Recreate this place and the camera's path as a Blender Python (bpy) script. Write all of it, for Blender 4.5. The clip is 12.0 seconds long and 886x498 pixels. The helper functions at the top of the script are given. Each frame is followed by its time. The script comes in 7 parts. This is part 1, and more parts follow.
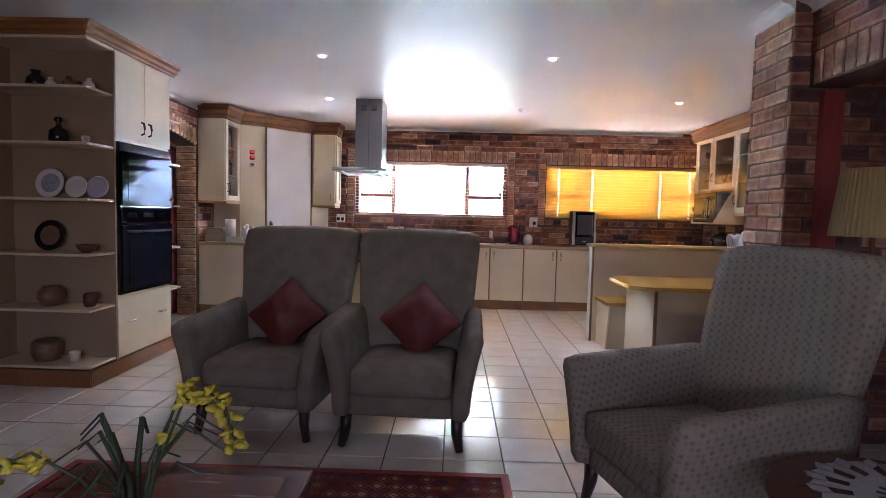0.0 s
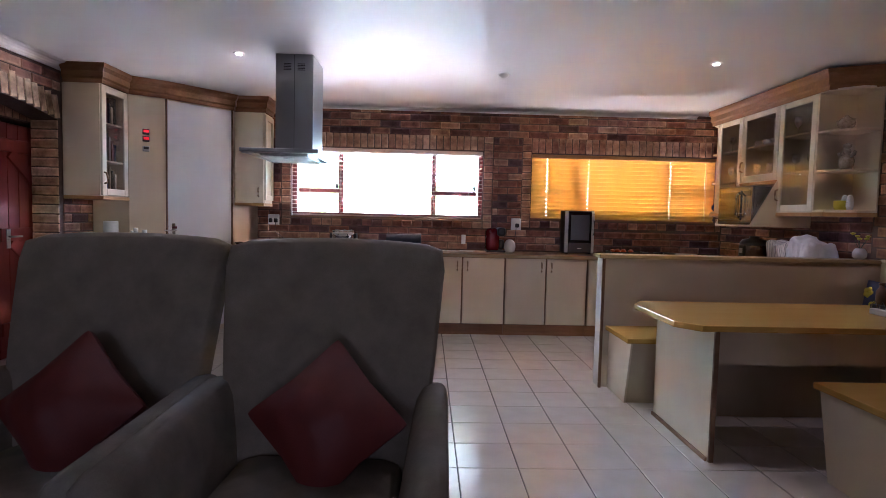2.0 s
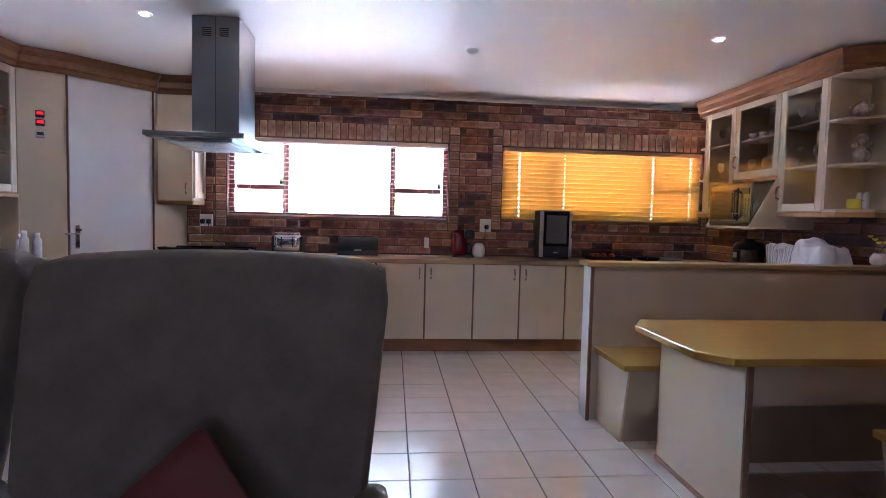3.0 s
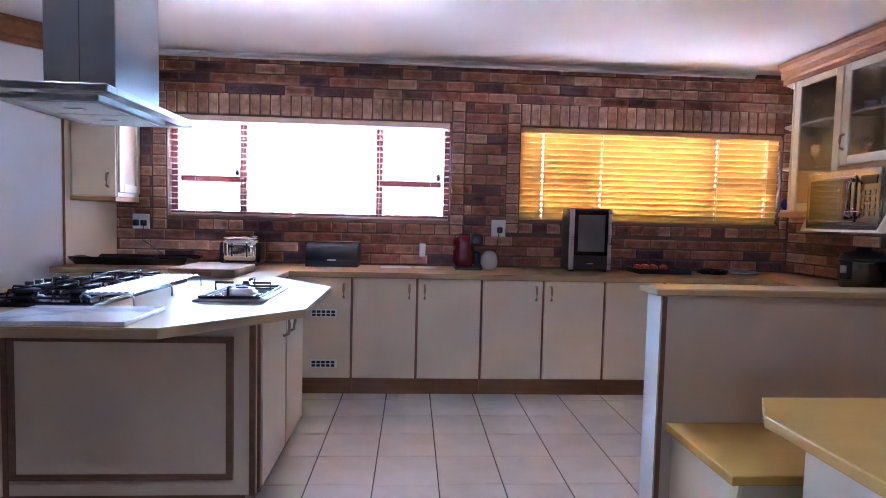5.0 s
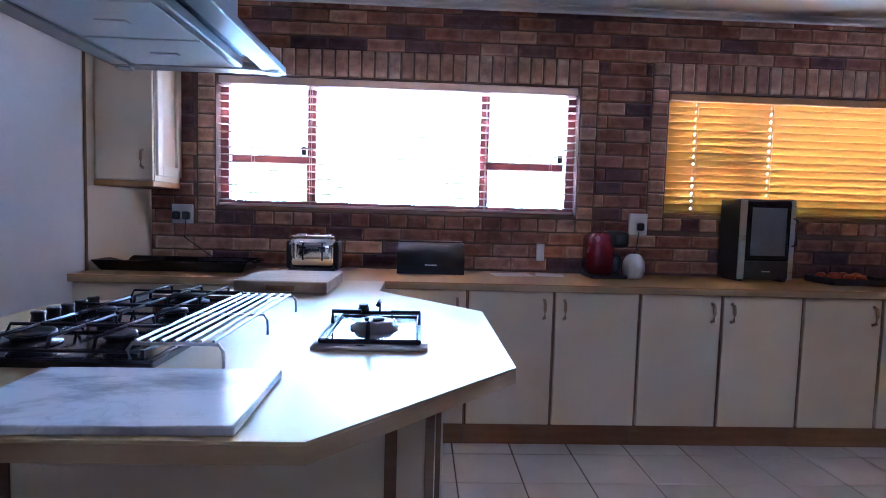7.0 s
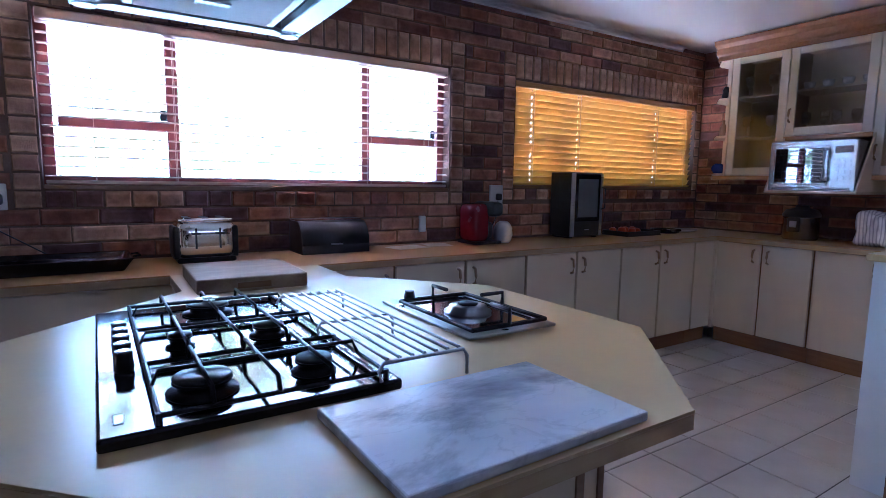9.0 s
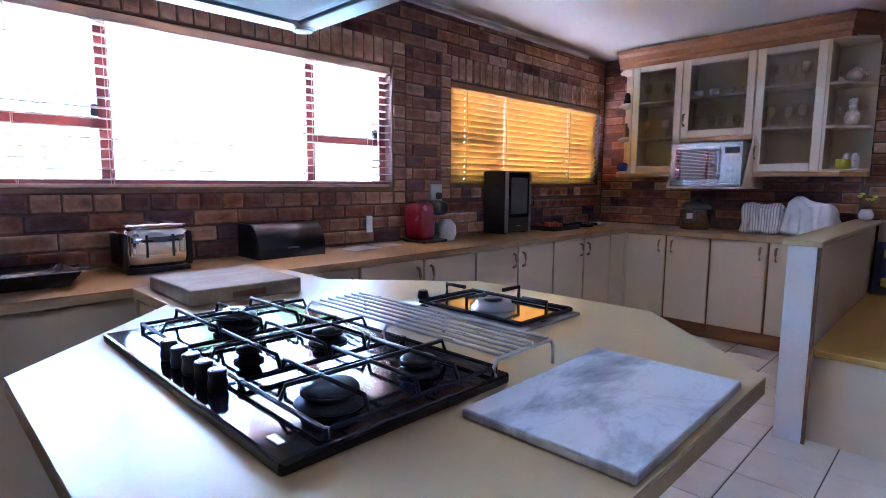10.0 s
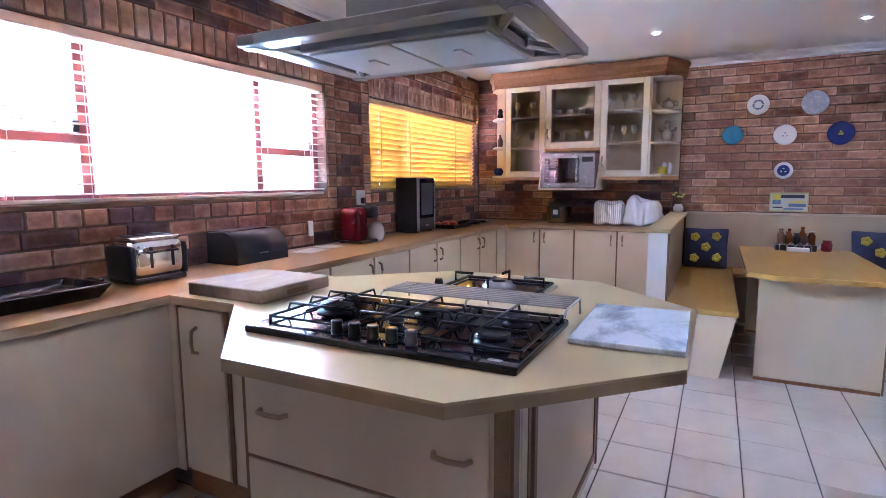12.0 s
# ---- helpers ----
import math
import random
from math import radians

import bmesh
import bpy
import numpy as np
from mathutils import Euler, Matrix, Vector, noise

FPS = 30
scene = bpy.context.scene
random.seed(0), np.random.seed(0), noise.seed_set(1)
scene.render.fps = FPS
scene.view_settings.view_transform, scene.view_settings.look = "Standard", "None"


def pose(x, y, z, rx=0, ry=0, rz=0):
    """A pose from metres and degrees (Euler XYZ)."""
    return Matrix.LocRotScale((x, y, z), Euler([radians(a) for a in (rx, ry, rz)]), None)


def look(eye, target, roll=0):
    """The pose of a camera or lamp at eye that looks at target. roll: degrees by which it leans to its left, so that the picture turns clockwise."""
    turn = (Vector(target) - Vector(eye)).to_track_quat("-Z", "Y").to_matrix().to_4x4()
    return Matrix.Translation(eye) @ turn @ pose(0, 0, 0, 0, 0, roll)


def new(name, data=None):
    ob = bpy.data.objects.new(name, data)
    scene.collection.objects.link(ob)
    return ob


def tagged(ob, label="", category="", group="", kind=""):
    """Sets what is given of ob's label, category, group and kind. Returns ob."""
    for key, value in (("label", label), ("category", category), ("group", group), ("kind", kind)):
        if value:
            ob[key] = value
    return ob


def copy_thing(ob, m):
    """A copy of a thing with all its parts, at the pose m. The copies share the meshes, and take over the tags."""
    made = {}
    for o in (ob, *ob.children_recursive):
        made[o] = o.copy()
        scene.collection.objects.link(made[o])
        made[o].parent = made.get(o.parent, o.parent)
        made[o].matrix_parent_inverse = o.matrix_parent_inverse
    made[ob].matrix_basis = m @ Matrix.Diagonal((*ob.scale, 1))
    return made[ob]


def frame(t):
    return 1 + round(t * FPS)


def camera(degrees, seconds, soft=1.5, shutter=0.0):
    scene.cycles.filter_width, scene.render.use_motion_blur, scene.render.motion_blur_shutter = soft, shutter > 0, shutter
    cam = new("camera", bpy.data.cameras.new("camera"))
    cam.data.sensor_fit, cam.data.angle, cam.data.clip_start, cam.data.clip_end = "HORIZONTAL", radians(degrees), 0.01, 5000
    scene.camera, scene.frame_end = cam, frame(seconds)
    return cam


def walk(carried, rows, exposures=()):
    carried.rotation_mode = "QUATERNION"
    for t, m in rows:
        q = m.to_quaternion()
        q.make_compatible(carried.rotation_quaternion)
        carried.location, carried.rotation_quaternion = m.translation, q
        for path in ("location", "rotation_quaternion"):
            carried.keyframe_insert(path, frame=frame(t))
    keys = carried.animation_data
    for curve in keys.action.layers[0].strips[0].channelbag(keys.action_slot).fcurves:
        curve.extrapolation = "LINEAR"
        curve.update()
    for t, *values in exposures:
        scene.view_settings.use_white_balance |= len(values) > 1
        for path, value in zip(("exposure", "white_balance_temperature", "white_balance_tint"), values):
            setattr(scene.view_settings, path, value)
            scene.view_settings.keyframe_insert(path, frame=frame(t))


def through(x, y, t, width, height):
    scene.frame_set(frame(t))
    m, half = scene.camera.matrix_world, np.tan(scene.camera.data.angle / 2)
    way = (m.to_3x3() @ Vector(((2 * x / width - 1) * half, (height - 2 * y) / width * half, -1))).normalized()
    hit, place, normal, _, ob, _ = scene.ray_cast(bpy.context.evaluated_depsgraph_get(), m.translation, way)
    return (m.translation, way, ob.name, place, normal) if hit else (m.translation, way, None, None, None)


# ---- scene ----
cam = camera(78.9, 12.0, soft=0.8)
METRES, EYE, TILT, LEAN, TURN = 7.4, 1.3, 0.0, 0.0, 1.2
ROWS = [
    (0.0, 0.0, 0.0, 0.0, 0.09, -3.62, -1.41),
    (0.5, 0.0045, 0.0545, -0.0005, -0.39, -3.58, -1.35),
    (1.0, 0.0111, 0.1108, -0.0019, -1.04, -3.55, -1.34),
    (1.5, 0.015, 0.1666, -0.0026, -1.56, -3.48, -1.36),
    (2.0, 0.0188, 0.2186, -0.0011, -2.84, -3.41, -1.37),
    (2.5, 0.0245, 0.2703, -0.0018, -4.93, -3.33, -1.35),
    (3.0, 0.0313, 0.3175, -0.0013, -6.49, -3.24, -1.38),
    (5.0, 0.0713, 0.4863, -0.0012, -4.45, -3.19, -1.37),
    (5.5, 0.0638, 0.5354, -0.0009, -2.23, -3.16, -1.51),
    (6.0, 0.0427, 0.5791, -0.0022, -0.69, -3.12, -1.57),
    (6.5, 0.0143, 0.6084, -0.0048, -0.69, -3.31, -1.64),
    (8.5, -0.126, 0.6538, -0.0011, -27.14, -6.69, -1.03),
    (9.0, -0.1627, 0.668, 0.0012, -33.91, -7.04, -0.84),
    (9.5, -0.1886, 0.6861, 0.0016, -40.05, -7.03, -0.63),
    (10.0, -0.2106, 0.704, 0.0008, -46.57, -7.01, -0.29),
    (10.5, -0.2374, 0.7163, 0.0044, -54.56, -7.05, -0.05),
    (11.0, -0.2672, 0.724, 0.0066, -60.23, -7.12, 0.15),
    (11.5, -0.2951, 0.7336, 0.0082, -64.15, -7.14, 0.34),
    (12.0, -0.3242, 0.739, 0.0091, -64.35, -7.19, 0.29),
]
EXPOSURES = [(0.0, 1.70, 5800, 41), (2.0, 1.12, 5550, 42), (2.5, 1.08, 5430, 43), (5.0, 1.52, 4950, 44), (6.5, 1.18, 4720, 41), (8.5, 0.38, 4480, 40), (9.5, 0.76, 4680, 41), (10.5, 1.18, 4900, 42), (12.0, 1.82, 5040, 43)]
walk(cam, [(t, pose(0, 0, EYE, TILT, LEAN, TURN) @ pose(METRES * x, METRES * y, METRES * z, 90 + pitch, roll, yaw)) for t, x, y, z, yaw, pitch, roll in ROWS], EXPOSURES)

# ---- light ----
SKY_STRENGTH, SUN_STRENGTH, GARDEN_GLOW, SPOT_POWER = 0.12, 3.0, 96.0, 4.0
world = bpy.data.worlds.new("world")
scene.world = world
world.use_nodes = True
sky = world.node_tree.nodes.new("ShaderNodeTexSky")
sky.sky_type, sky.sun_disc = "NISHITA", False
sky.sun_elevation, sky.sun_rotation = radians(68), radians(20)
world.node_tree.links.new(sky.outputs["Color"], world.node_tree.nodes["Background"].inputs["Color"])
world.node_tree.nodes["Background"].inputs["Strength"].default_value = SKY_STRENGTH
sun = new("sun", bpy.data.lights.new("sun", "SUN"))
sun.data.energy, sun.data.angle, sun.data.color = SUN_STRENGTH, radians(0.5), (1.0, 0.95, 0.86)
sun.matrix_basis = look((2.0, 14.0, 30.0), (0.0, 8.0, 0.0))

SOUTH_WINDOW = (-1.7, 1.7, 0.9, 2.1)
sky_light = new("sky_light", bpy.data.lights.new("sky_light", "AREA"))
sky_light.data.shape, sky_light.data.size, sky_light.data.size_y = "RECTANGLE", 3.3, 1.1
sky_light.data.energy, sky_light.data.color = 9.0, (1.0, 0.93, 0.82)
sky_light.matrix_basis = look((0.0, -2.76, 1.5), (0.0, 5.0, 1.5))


# ---- materials ----
def node(tree, kind, **inputs):
    n = tree.nodes.new(kind)
    for k, v in inputs.items():
        n.inputs[k.replace("_", " ")].default_value = v
    return n


def ramp(tree, fac, stops):
    n = tree.nodes.new("ShaderNodeValToRGB")
    els = n.color_ramp.elements
    while len(els) < len(stops):
        els.new(0.5)
    for e, (p, c) in zip(els, stops):
        e.position, e.color = p, (*c, 1)
    tree.links.new(fac, n.inputs["Fac"])
    return n.outputs["Color"]


def material(name, dark, light, rough=0.5, scale=6.0, stretch=(1, 1, 1), bump=0.05, fine=120.0, metal=0.0, coat=0.0, per_piece=0.0, rough_var=0.1, spec=0.5):
    """A surface with broad mottling, fine grain, uneven gloss and slight relief."""
    m = bpy.data.materials.new(name)
    m.use_nodes = True
    t = m.node_tree
    b = t.nodes["Principled BSDF"]
    tc = t.nodes.new("ShaderNodeTexCoord")
    mp = node(t, "ShaderNodeMapping", Scale=stretch)
    t.links.new(tc.outputs["Object"], mp.inputs["Vector"])
    n1 = node(t, "ShaderNodeTexNoise", Scale=scale, Detail=5.0, Roughness=0.6)
    n2 = node(t, "ShaderNodeTexNoise", Scale=fine, Detail=3.0)
    for n in (n1, n2):
        t.links.new(mp.outputs["Vector"], n.inputs["Vector"])
    mixed = node(t, "ShaderNodeMath")
    mixed.operation = "MULTIPLY_ADD"
    t.links.new(n2.outputs["Fac"], mixed.inputs[0])
    mixed.inputs[1].default_value = 0.35
    t.links.new(n1.outputs["Fac"], mixed.inputs[2])
    out = mixed.outputs[0]
    if per_piece:
        info = t.nodes.new("ShaderNodeObjectInfo")
        add = node(t, "ShaderNodeMath")
        add.operation = "MULTIPLY_ADD"
        t.links.new(info.outputs["Random"], add.inputs[0])
        add.inputs[1].default_value = per_piece
        t.links.new(out, add.inputs[2])
        out = add.outputs[0]
    lo, hi = 0.4, 0.95 + per_piece
    t.links.new(ramp(t, out, [(lo / 2, dark), (min(1, hi), light)]), b.inputs["Base Color"])
    rr = node(t, "ShaderNodeMapRange")
    rr.inputs["To Min"].default_value, rr.inputs["To Max"].default_value = max(0.02, rough - rough_var), min(1, rough + rough_var)
    t.links.new(n1.outputs["Fac"], rr.inputs["Value"])
    t.links.new(rr.outputs["Result"], b.inputs["Roughness"])
    b.inputs["Metallic"].default_value, b.inputs["Coat Weight"].default_value = metal, coat
    b.inputs["Specular IOR Level"].default_value = spec
    if bump:
        bp = node(t, "ShaderNodeBump", Strength=bump, Distance=0.01)
        t.links.new(n2.outputs["Fac"], bp.inputs["Height"])
        t.links.new(bp.outputs["Normal"], b.inputs["Normal"])
    return m


def wood(name, dark, light, along=(1, 12, 12), rough=0.4, coat=0.1):
    return material(name, dark, light, rough, 3.0, along, 0.06, 40.0, coat=coat)


def glow(name, colour, strength):
    m = bpy.data.materials.new(name)
    m.use_nodes = True
    b = m.node_tree.nodes["Principled BSDF"]
    b.inputs["Base Color"].default_value = (*colour, 1)
    b.inputs["Emission Color"].default_value, b.inputs["Emission Strength"].default_value = (*colour, 1), strength
    return m


def clear_glass(name, tint=(1, 1, 1), rough=0.0):
    m = bpy.data.materials.new(name)
    m.use_nodes = True
    b = m.node_tree.nodes["Principled BSDF"]
    b.inputs["Base Color"].default_value = (*tint, 1)
    b.inputs["Transmission Weight"].default_value, b.inputs["Roughness"].default_value, b.inputs["IOR"].default_value = 1, rough, 1.45
    return m


def brick_material(name, stops, rough=0.85):
    """Fired clay: a colour for each brick from its own random number, burnt edges, speckle and pitting."""
    m = bpy.data.materials.new(name)
    m.use_nodes = True
    t = m.node_tree
    b = t.nodes["Principled BSDF"]
    info = t.nodes.new("ShaderNodeObjectInfo")
    tc = t.nodes.new("ShaderNodeTexCoord")
    n1 = node(t, "ShaderNodeTexNoise", Scale=14.0, Detail=6.0, Roughness=0.65)
    n2 = node(t, "ShaderNodeTexNoise", Scale=150.0, Detail=4.0)
    offset = node(t, "ShaderNodeVectorMath")
    offset.operation = "MULTIPLY_ADD"
    offset.inputs[1].default_value = (40, 40, 40)
    t.links.new(info.outputs["Random"], offset.inputs[0])
    t.links.new(tc.outputs["Object"], offset.inputs[2])
    for n in (n1, n2):
        t.links.new(offset.outputs[0], n.inputs["Vector"])
    base = ramp(t, info.outputs["Random"], stops)
    var = ramp(t, n1.outputs["Fac"], [(0.3, (0.45, 0.4, 0.42)), (0.62, (1.25, 1.2, 1.15))])
    mul = t.nodes.new("ShaderNodeMix")
    mul.data_type, mul.blend_type = "RGBA", "MULTIPLY"
    mul.inputs["Factor"].default_value = 0.75
    t.links.new(base, mul.inputs["A"])
    t.links.new(var, mul.inputs["B"])
    # the darker fire-flash in the heart of a stretcher
    gen = t.nodes.new("ShaderNodeTexCoord")
    sep = t.nodes.new("ShaderNodeSeparateXYZ")
    t.links.new(gen.outputs["Generated"], sep.inputs[0])
    edges = []
    for axis in ("X", "Z"):
        a = node(t, "ShaderNodeMath")
        a.operation = "PINGPONG"
        a.inputs[1].default_value = 0.5
        t.links.new(sep.outputs[axis], a.inputs[0])
        s = node(t, "ShaderNodeMath")
        s.operation = "MULTIPLY"
        s.inputs[1].default_value = 3.0 if axis == "X" else 1.0
        t.links.new(a.outputs[0], s.inputs[0])
        edges.append(s.outputs[0])
    mn = node(t, "ShaderNodeMath")
    mn.operation = "MINIMUM"
    t.links.new(edges[0], mn.inputs[0])
    t.links.new(edges[1], mn.inputs[1])
    edge = ramp(t, mn.outputs[0], [(0.12, (1.16, 1.14, 1.08)), (0.30, (0.80, 0.66, 0.62))])
    mul2 = t.nodes.new("ShaderNodeMix")
    mul2.data_type, mul2.blend_type = "RGBA", "MULTIPLY"
    mul2.inputs["Factor"].default_value = 0.75
    t.links.new(mul.outputs["Result"], mul2.inputs["A"])
    t.links.new(edge, mul2.inputs["B"])
    t.links.new(mul2.outputs["Result"], b.inputs["Base Color"])
    b.inputs["Roughness"].default_value = rough
    bp = node(t, "ShaderNodeBump", Strength=0.35, Distance=0.006)
    t.links.new(n2.outputs["Fac"], bp.inputs["Height"])
    t.links.new(bp.outputs["Normal"], b.inputs["Normal"])
    return m


WHITE_PAINT = material("ceiling_paint", (0.74, 0.735, 0.72), (0.82, 0.815, 0.80), 0.42, 1.2, bump=0.02, rough_var=0.06, spec=0.3)
PLASTER = material("white_plaster", (0.70, 0.69, 0.68), (0.80, 0.79, 0.78), 0.6, 3.0, bump=0.03)
LOUNGE_WALL = material("lounge_wall_paint", (0.30, 0.27, 0.24), (0.38, 0.34, 0.30), 0.8, 2.0)
MORTAR = material("mortar", (0.10, 0.062, 0.046), (0.17, 0.108, 0.078), 0.95, 20.0, bump=0.4)
BRICK = brick_material("red_brown_brick", [(0.0, (0.11, 0.066, 0.07)), (0.17, (0.15, 0.077, 0.07)), (0.26, (0.25, 0.112, 0.073)), (0.65, (0.35, 0.17, 0.105)), (1.0, (0.47, 0.29, 0.19))])
BRICK_EVEN = brick_material("even_brown_brick", [(0.0, (0.22, 0.115, 0.07)), (0.3, (0.34, 0.18, 0.095)), (0.7, (0.43, 0.24, 0.13)), (1.0, (0.53, 0.33, 0.20))])
BRICK_PALE = brick_material("tan_brick", [(0.0, (0.30, 0.165, 0.11)), (0.5, (0.42, 0.25, 0.16)), (1.0, (0.52, 0.35, 0.235))])
BRICK_TAN = brick_material("pale_tan_brick", [(0.0, (0.42, 0.28, 0.16)), (0.5, (0.54, 0.38, 0.23)), (1.0, (0.62, 0.46, 0.30))])
TILE = material("cream_floor_tile", (0.61, 0.545, 0.465), (0.78, 0.71, 0.62), 0.17, 5.0, bump=0.02, per_piece=0.12, rough_var=0.08, spec=0.75)
GROUT = material("dark_grout", (0.06, 0.05, 0.045), (0.12, 0.10, 0.09), 0.95, 30.0, bump=0.3)
MELAMINE = material("cream_melamine", (0.68, 0.555, 0.38), (0.76, 0.64, 0.46), 0.42, 2.5, bump=0.015, rough_var=0.05)
CREAM_PAINT = material("cream_painted_frame", (0.70, 0.62, 0.47), (0.79, 0.715, 0.57), 0.45, 5.0, bump=0.03)
PANEL = material("beige_board", (0.52, 0.415, 0.265), (0.60, 0.49, 0.335), 0.5, 2.5, bump=0.02)
OAK_TRIM = wood("brown_oak_trim", (0.17, 0.065, 0.022), (0.33, 0.15, 0.055))
OAK_EDGE = wood("dark_oak_edging", (0.13, 0.065, 0.03), (0.24, 0.13, 0.06))
OAK_CROWN = wood("orange_oak", (0.21, 0.082, 0.02), (0.34, 0.148, 0.042))
OAK_LIGHT = wood("golden_oak", (0.40, 0.20, 0.06), (0.56, 0.31, 0.11))
# one worktop in two colours: back run darker and more orange than the island
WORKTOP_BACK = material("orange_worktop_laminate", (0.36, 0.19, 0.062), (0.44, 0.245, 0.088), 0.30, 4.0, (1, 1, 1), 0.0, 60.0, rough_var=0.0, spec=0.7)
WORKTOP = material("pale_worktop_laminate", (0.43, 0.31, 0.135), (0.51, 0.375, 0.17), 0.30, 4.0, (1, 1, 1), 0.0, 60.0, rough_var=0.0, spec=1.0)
TABLETOP = material("yellow_oak_laminate", (0.51, 0.285, 0.052), (0.57, 0.335, 0.075), 0.22, 3.0, (0.6, 5, 5), 0.0, 30.0, rough_var=0.0)
HANDLE_WOOD = wood("handle_wood", (0.24, 0.15, 0.08), (0.40, 0.27, 0.155), (1, 1, 1))
STEEL = material("brushed_steel", (0.42, 0.43, 0.44), (0.56, 0.57, 0.58), 0.30, 4.0, (1, 1, 30), 0.03, 80.0, metal=1.0)
CHROME = material("chrome", (0.75, 0.75, 0.76), (0.85, 0.85, 0.86), 0.08, 4.0, bump=0.0, metal=1.0, rough_var=0.03)
BLACK_GLOSS = material("black_enamel", (0.006, 0.006, 0.008), (0.014, 0.014, 0.017), 0.08, 6.0, bump=0.01, rough_var=0.03, spec=0.5)
HOOD_STEEL = material("dark_brushed_steel", (0.29, 0.30, 0.30), (0.33, 0.34, 0.34), 0.30, 2.0, (1, 1, 1), 0.02, 160.0, metal=1.0, rough_var=0.03)
OVEN_GLASS = material("black_oven_glass", (0.005, 0.005, 0.007), (0.010, 0.010, 0.013), 0.02, 6.0, bump=0.0, rough_var=0.0, spec=0.0055)
MIRROR_GLASS = material("dark_mirrored_glass", (0.006, 0.006, 0.008), (0.012, 0.012, 0.015), 0.02, 6.0, bump=0.0, rough_var=0.0, spec=0.9)
# for the display shelves' back and side boards, darker than the shelves themselves
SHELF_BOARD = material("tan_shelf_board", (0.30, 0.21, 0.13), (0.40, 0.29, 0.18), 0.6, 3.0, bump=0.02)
BLACK_IRON = material("cast_iron", (0.006, 0.006, 0.008), (0.018, 0.018, 0.021), 0.36, 30.0, bump=0.15, spec=0.25)
BLACK_PLASTIC = material("black_plastic", (0.012, 0.012, 0.013), (0.03, 0.03, 0.032), 0.35, 20.0, bump=0.03)
DARK_WOOD = wood("dark_leg_wood", (0.012, 0.007, 0.006), (0.035, 0.018, 0.013))
MAHOGANY = wood("mahogany", (0.06, 0.016, 0.01), (0.13, 0.04, 0.024), rough=0.3)
RED_DOOR_PAINT = material("maroon_door_paint", (0.24, 0.034, 0.028), (0.33, 0.058, 0.048), 0.5, 5.0, (6, 6, 1), 0.05)
WINDOW_RED = material("maroon_window_frame", (0.15, 0.03, 0.027), (0.23, 0.05, 0.042), 0.5, 8.0)
SUEDE = material("olive_grey_suede", (0.115, 0.098, 0.07), (0.25, 0.215, 0.16), 0.9, 9.0, bump=0.12, fine=260.0, spec=0.2)
RED_CLOTH = material("rust_red_cushion_cloth", (0.085, 0.011, 0.009), (0.16, 0.026, 0.018), 0.6, 14.0, bump=0.15, fine=200.0)
CERAMIC = material("white_ceramic", (0.72, 0.71, 0.68), (0.82, 0.81, 0.78), 0.18, 8.0, bump=0.01)
WHITE_PLASTIC = material("white_plastic", (0.70, 0.70, 0.68), (0.80, 0.80, 0.78), 0.4, 8.0, bump=0.01)
GLASS = clear_glass("cabinet_glass", (0.84, 0.79, 0.73))
PANE = clear_glass("window_pane_glass")
CUP_GLASS = clear_glass("drinking_glass", (0.95, 0.97, 0.97))
thin = CUP_GLASS.node_tree
see = thin.nodes.new("ShaderNodeBsdfTransparent")
shine = node(thin, "ShaderNodeBsdfGlossy", Roughness=0.12)
both = thin.nodes.new("ShaderNodeMixShader")
both.inputs["Fac"].default_value = 0.28
thin.links.new(see.outputs[0], both.inputs[1])
thin.links.new(shine.outputs[0], both.inputs[2])
thin.links.new(both.outputs[0], thin.nodes["Material Output"].inputs["Surface"])
APPLIANCE_STEEL = material("satin_appliance_steel", (0.20, 0.205, 0.205), (0.27, 0.275, 0.275), 0.24, 4.0, (1, 1, 20), 0.03, 80.0, metal=1.0)
LAMP_GLOW = glow("downlight_glow", (1.0, 0.93, 0.82), 9.0)


# ---- building helpers ----
def box(bm, x0, x1, y0, y1, z0, z1, bevel=0.0, seg=1):
    m = Matrix.Translation(((x0 + x1) / 2, (y0 + y1) / 2, (z0 + z1) / 2)) @ Matrix.Diagonal((abs(x1 - x0), abs(y1 - y0), abs(z1 - z0), 1))
    made = bmesh.ops.create_cube(bm, size=1, matrix=m)["verts"]
    if bevel:
        edges = list({e for v in made for e in v.link_edges})
        bmesh.ops.bevel(bm, geom=edges, offset=bevel, segments=seg, affect="EDGES", profile=0.5)
    return bm


def rbox(sx, sy, sz, r, cuts=7, shape=None, m=None):
    """A padded box: rounded by r, finely divided, then bent by shape(co)."""
    bm = bmesh.new()
    bmesh.ops.create_cube(bm, size=2)
    bmesh.ops.subdivide_edges(bm, edges=bm.edges[:], cuts=cuts, use_grid_fill=True)
    half = Vector((sx / 2, sy / 2, sz / 2))
    for v in bm.verts:
        p = Vector((v.co.x * half.x, v.co.y * half.y, v.co.z * half.z))
        inner = Vector([max(-(h - r), min(h - r, c)) for c, h in zip(p, half)])
        d = p - inner
        if d.length > 1e-6:
            p = inner + d.normalized() * r
        v.co = shape(p) if shape else p
    if m:
        bmesh.ops.transform(bm, matrix=m, verts=bm.verts[:])
    for f in bm.faces:
        f.smooth = True
    return bm


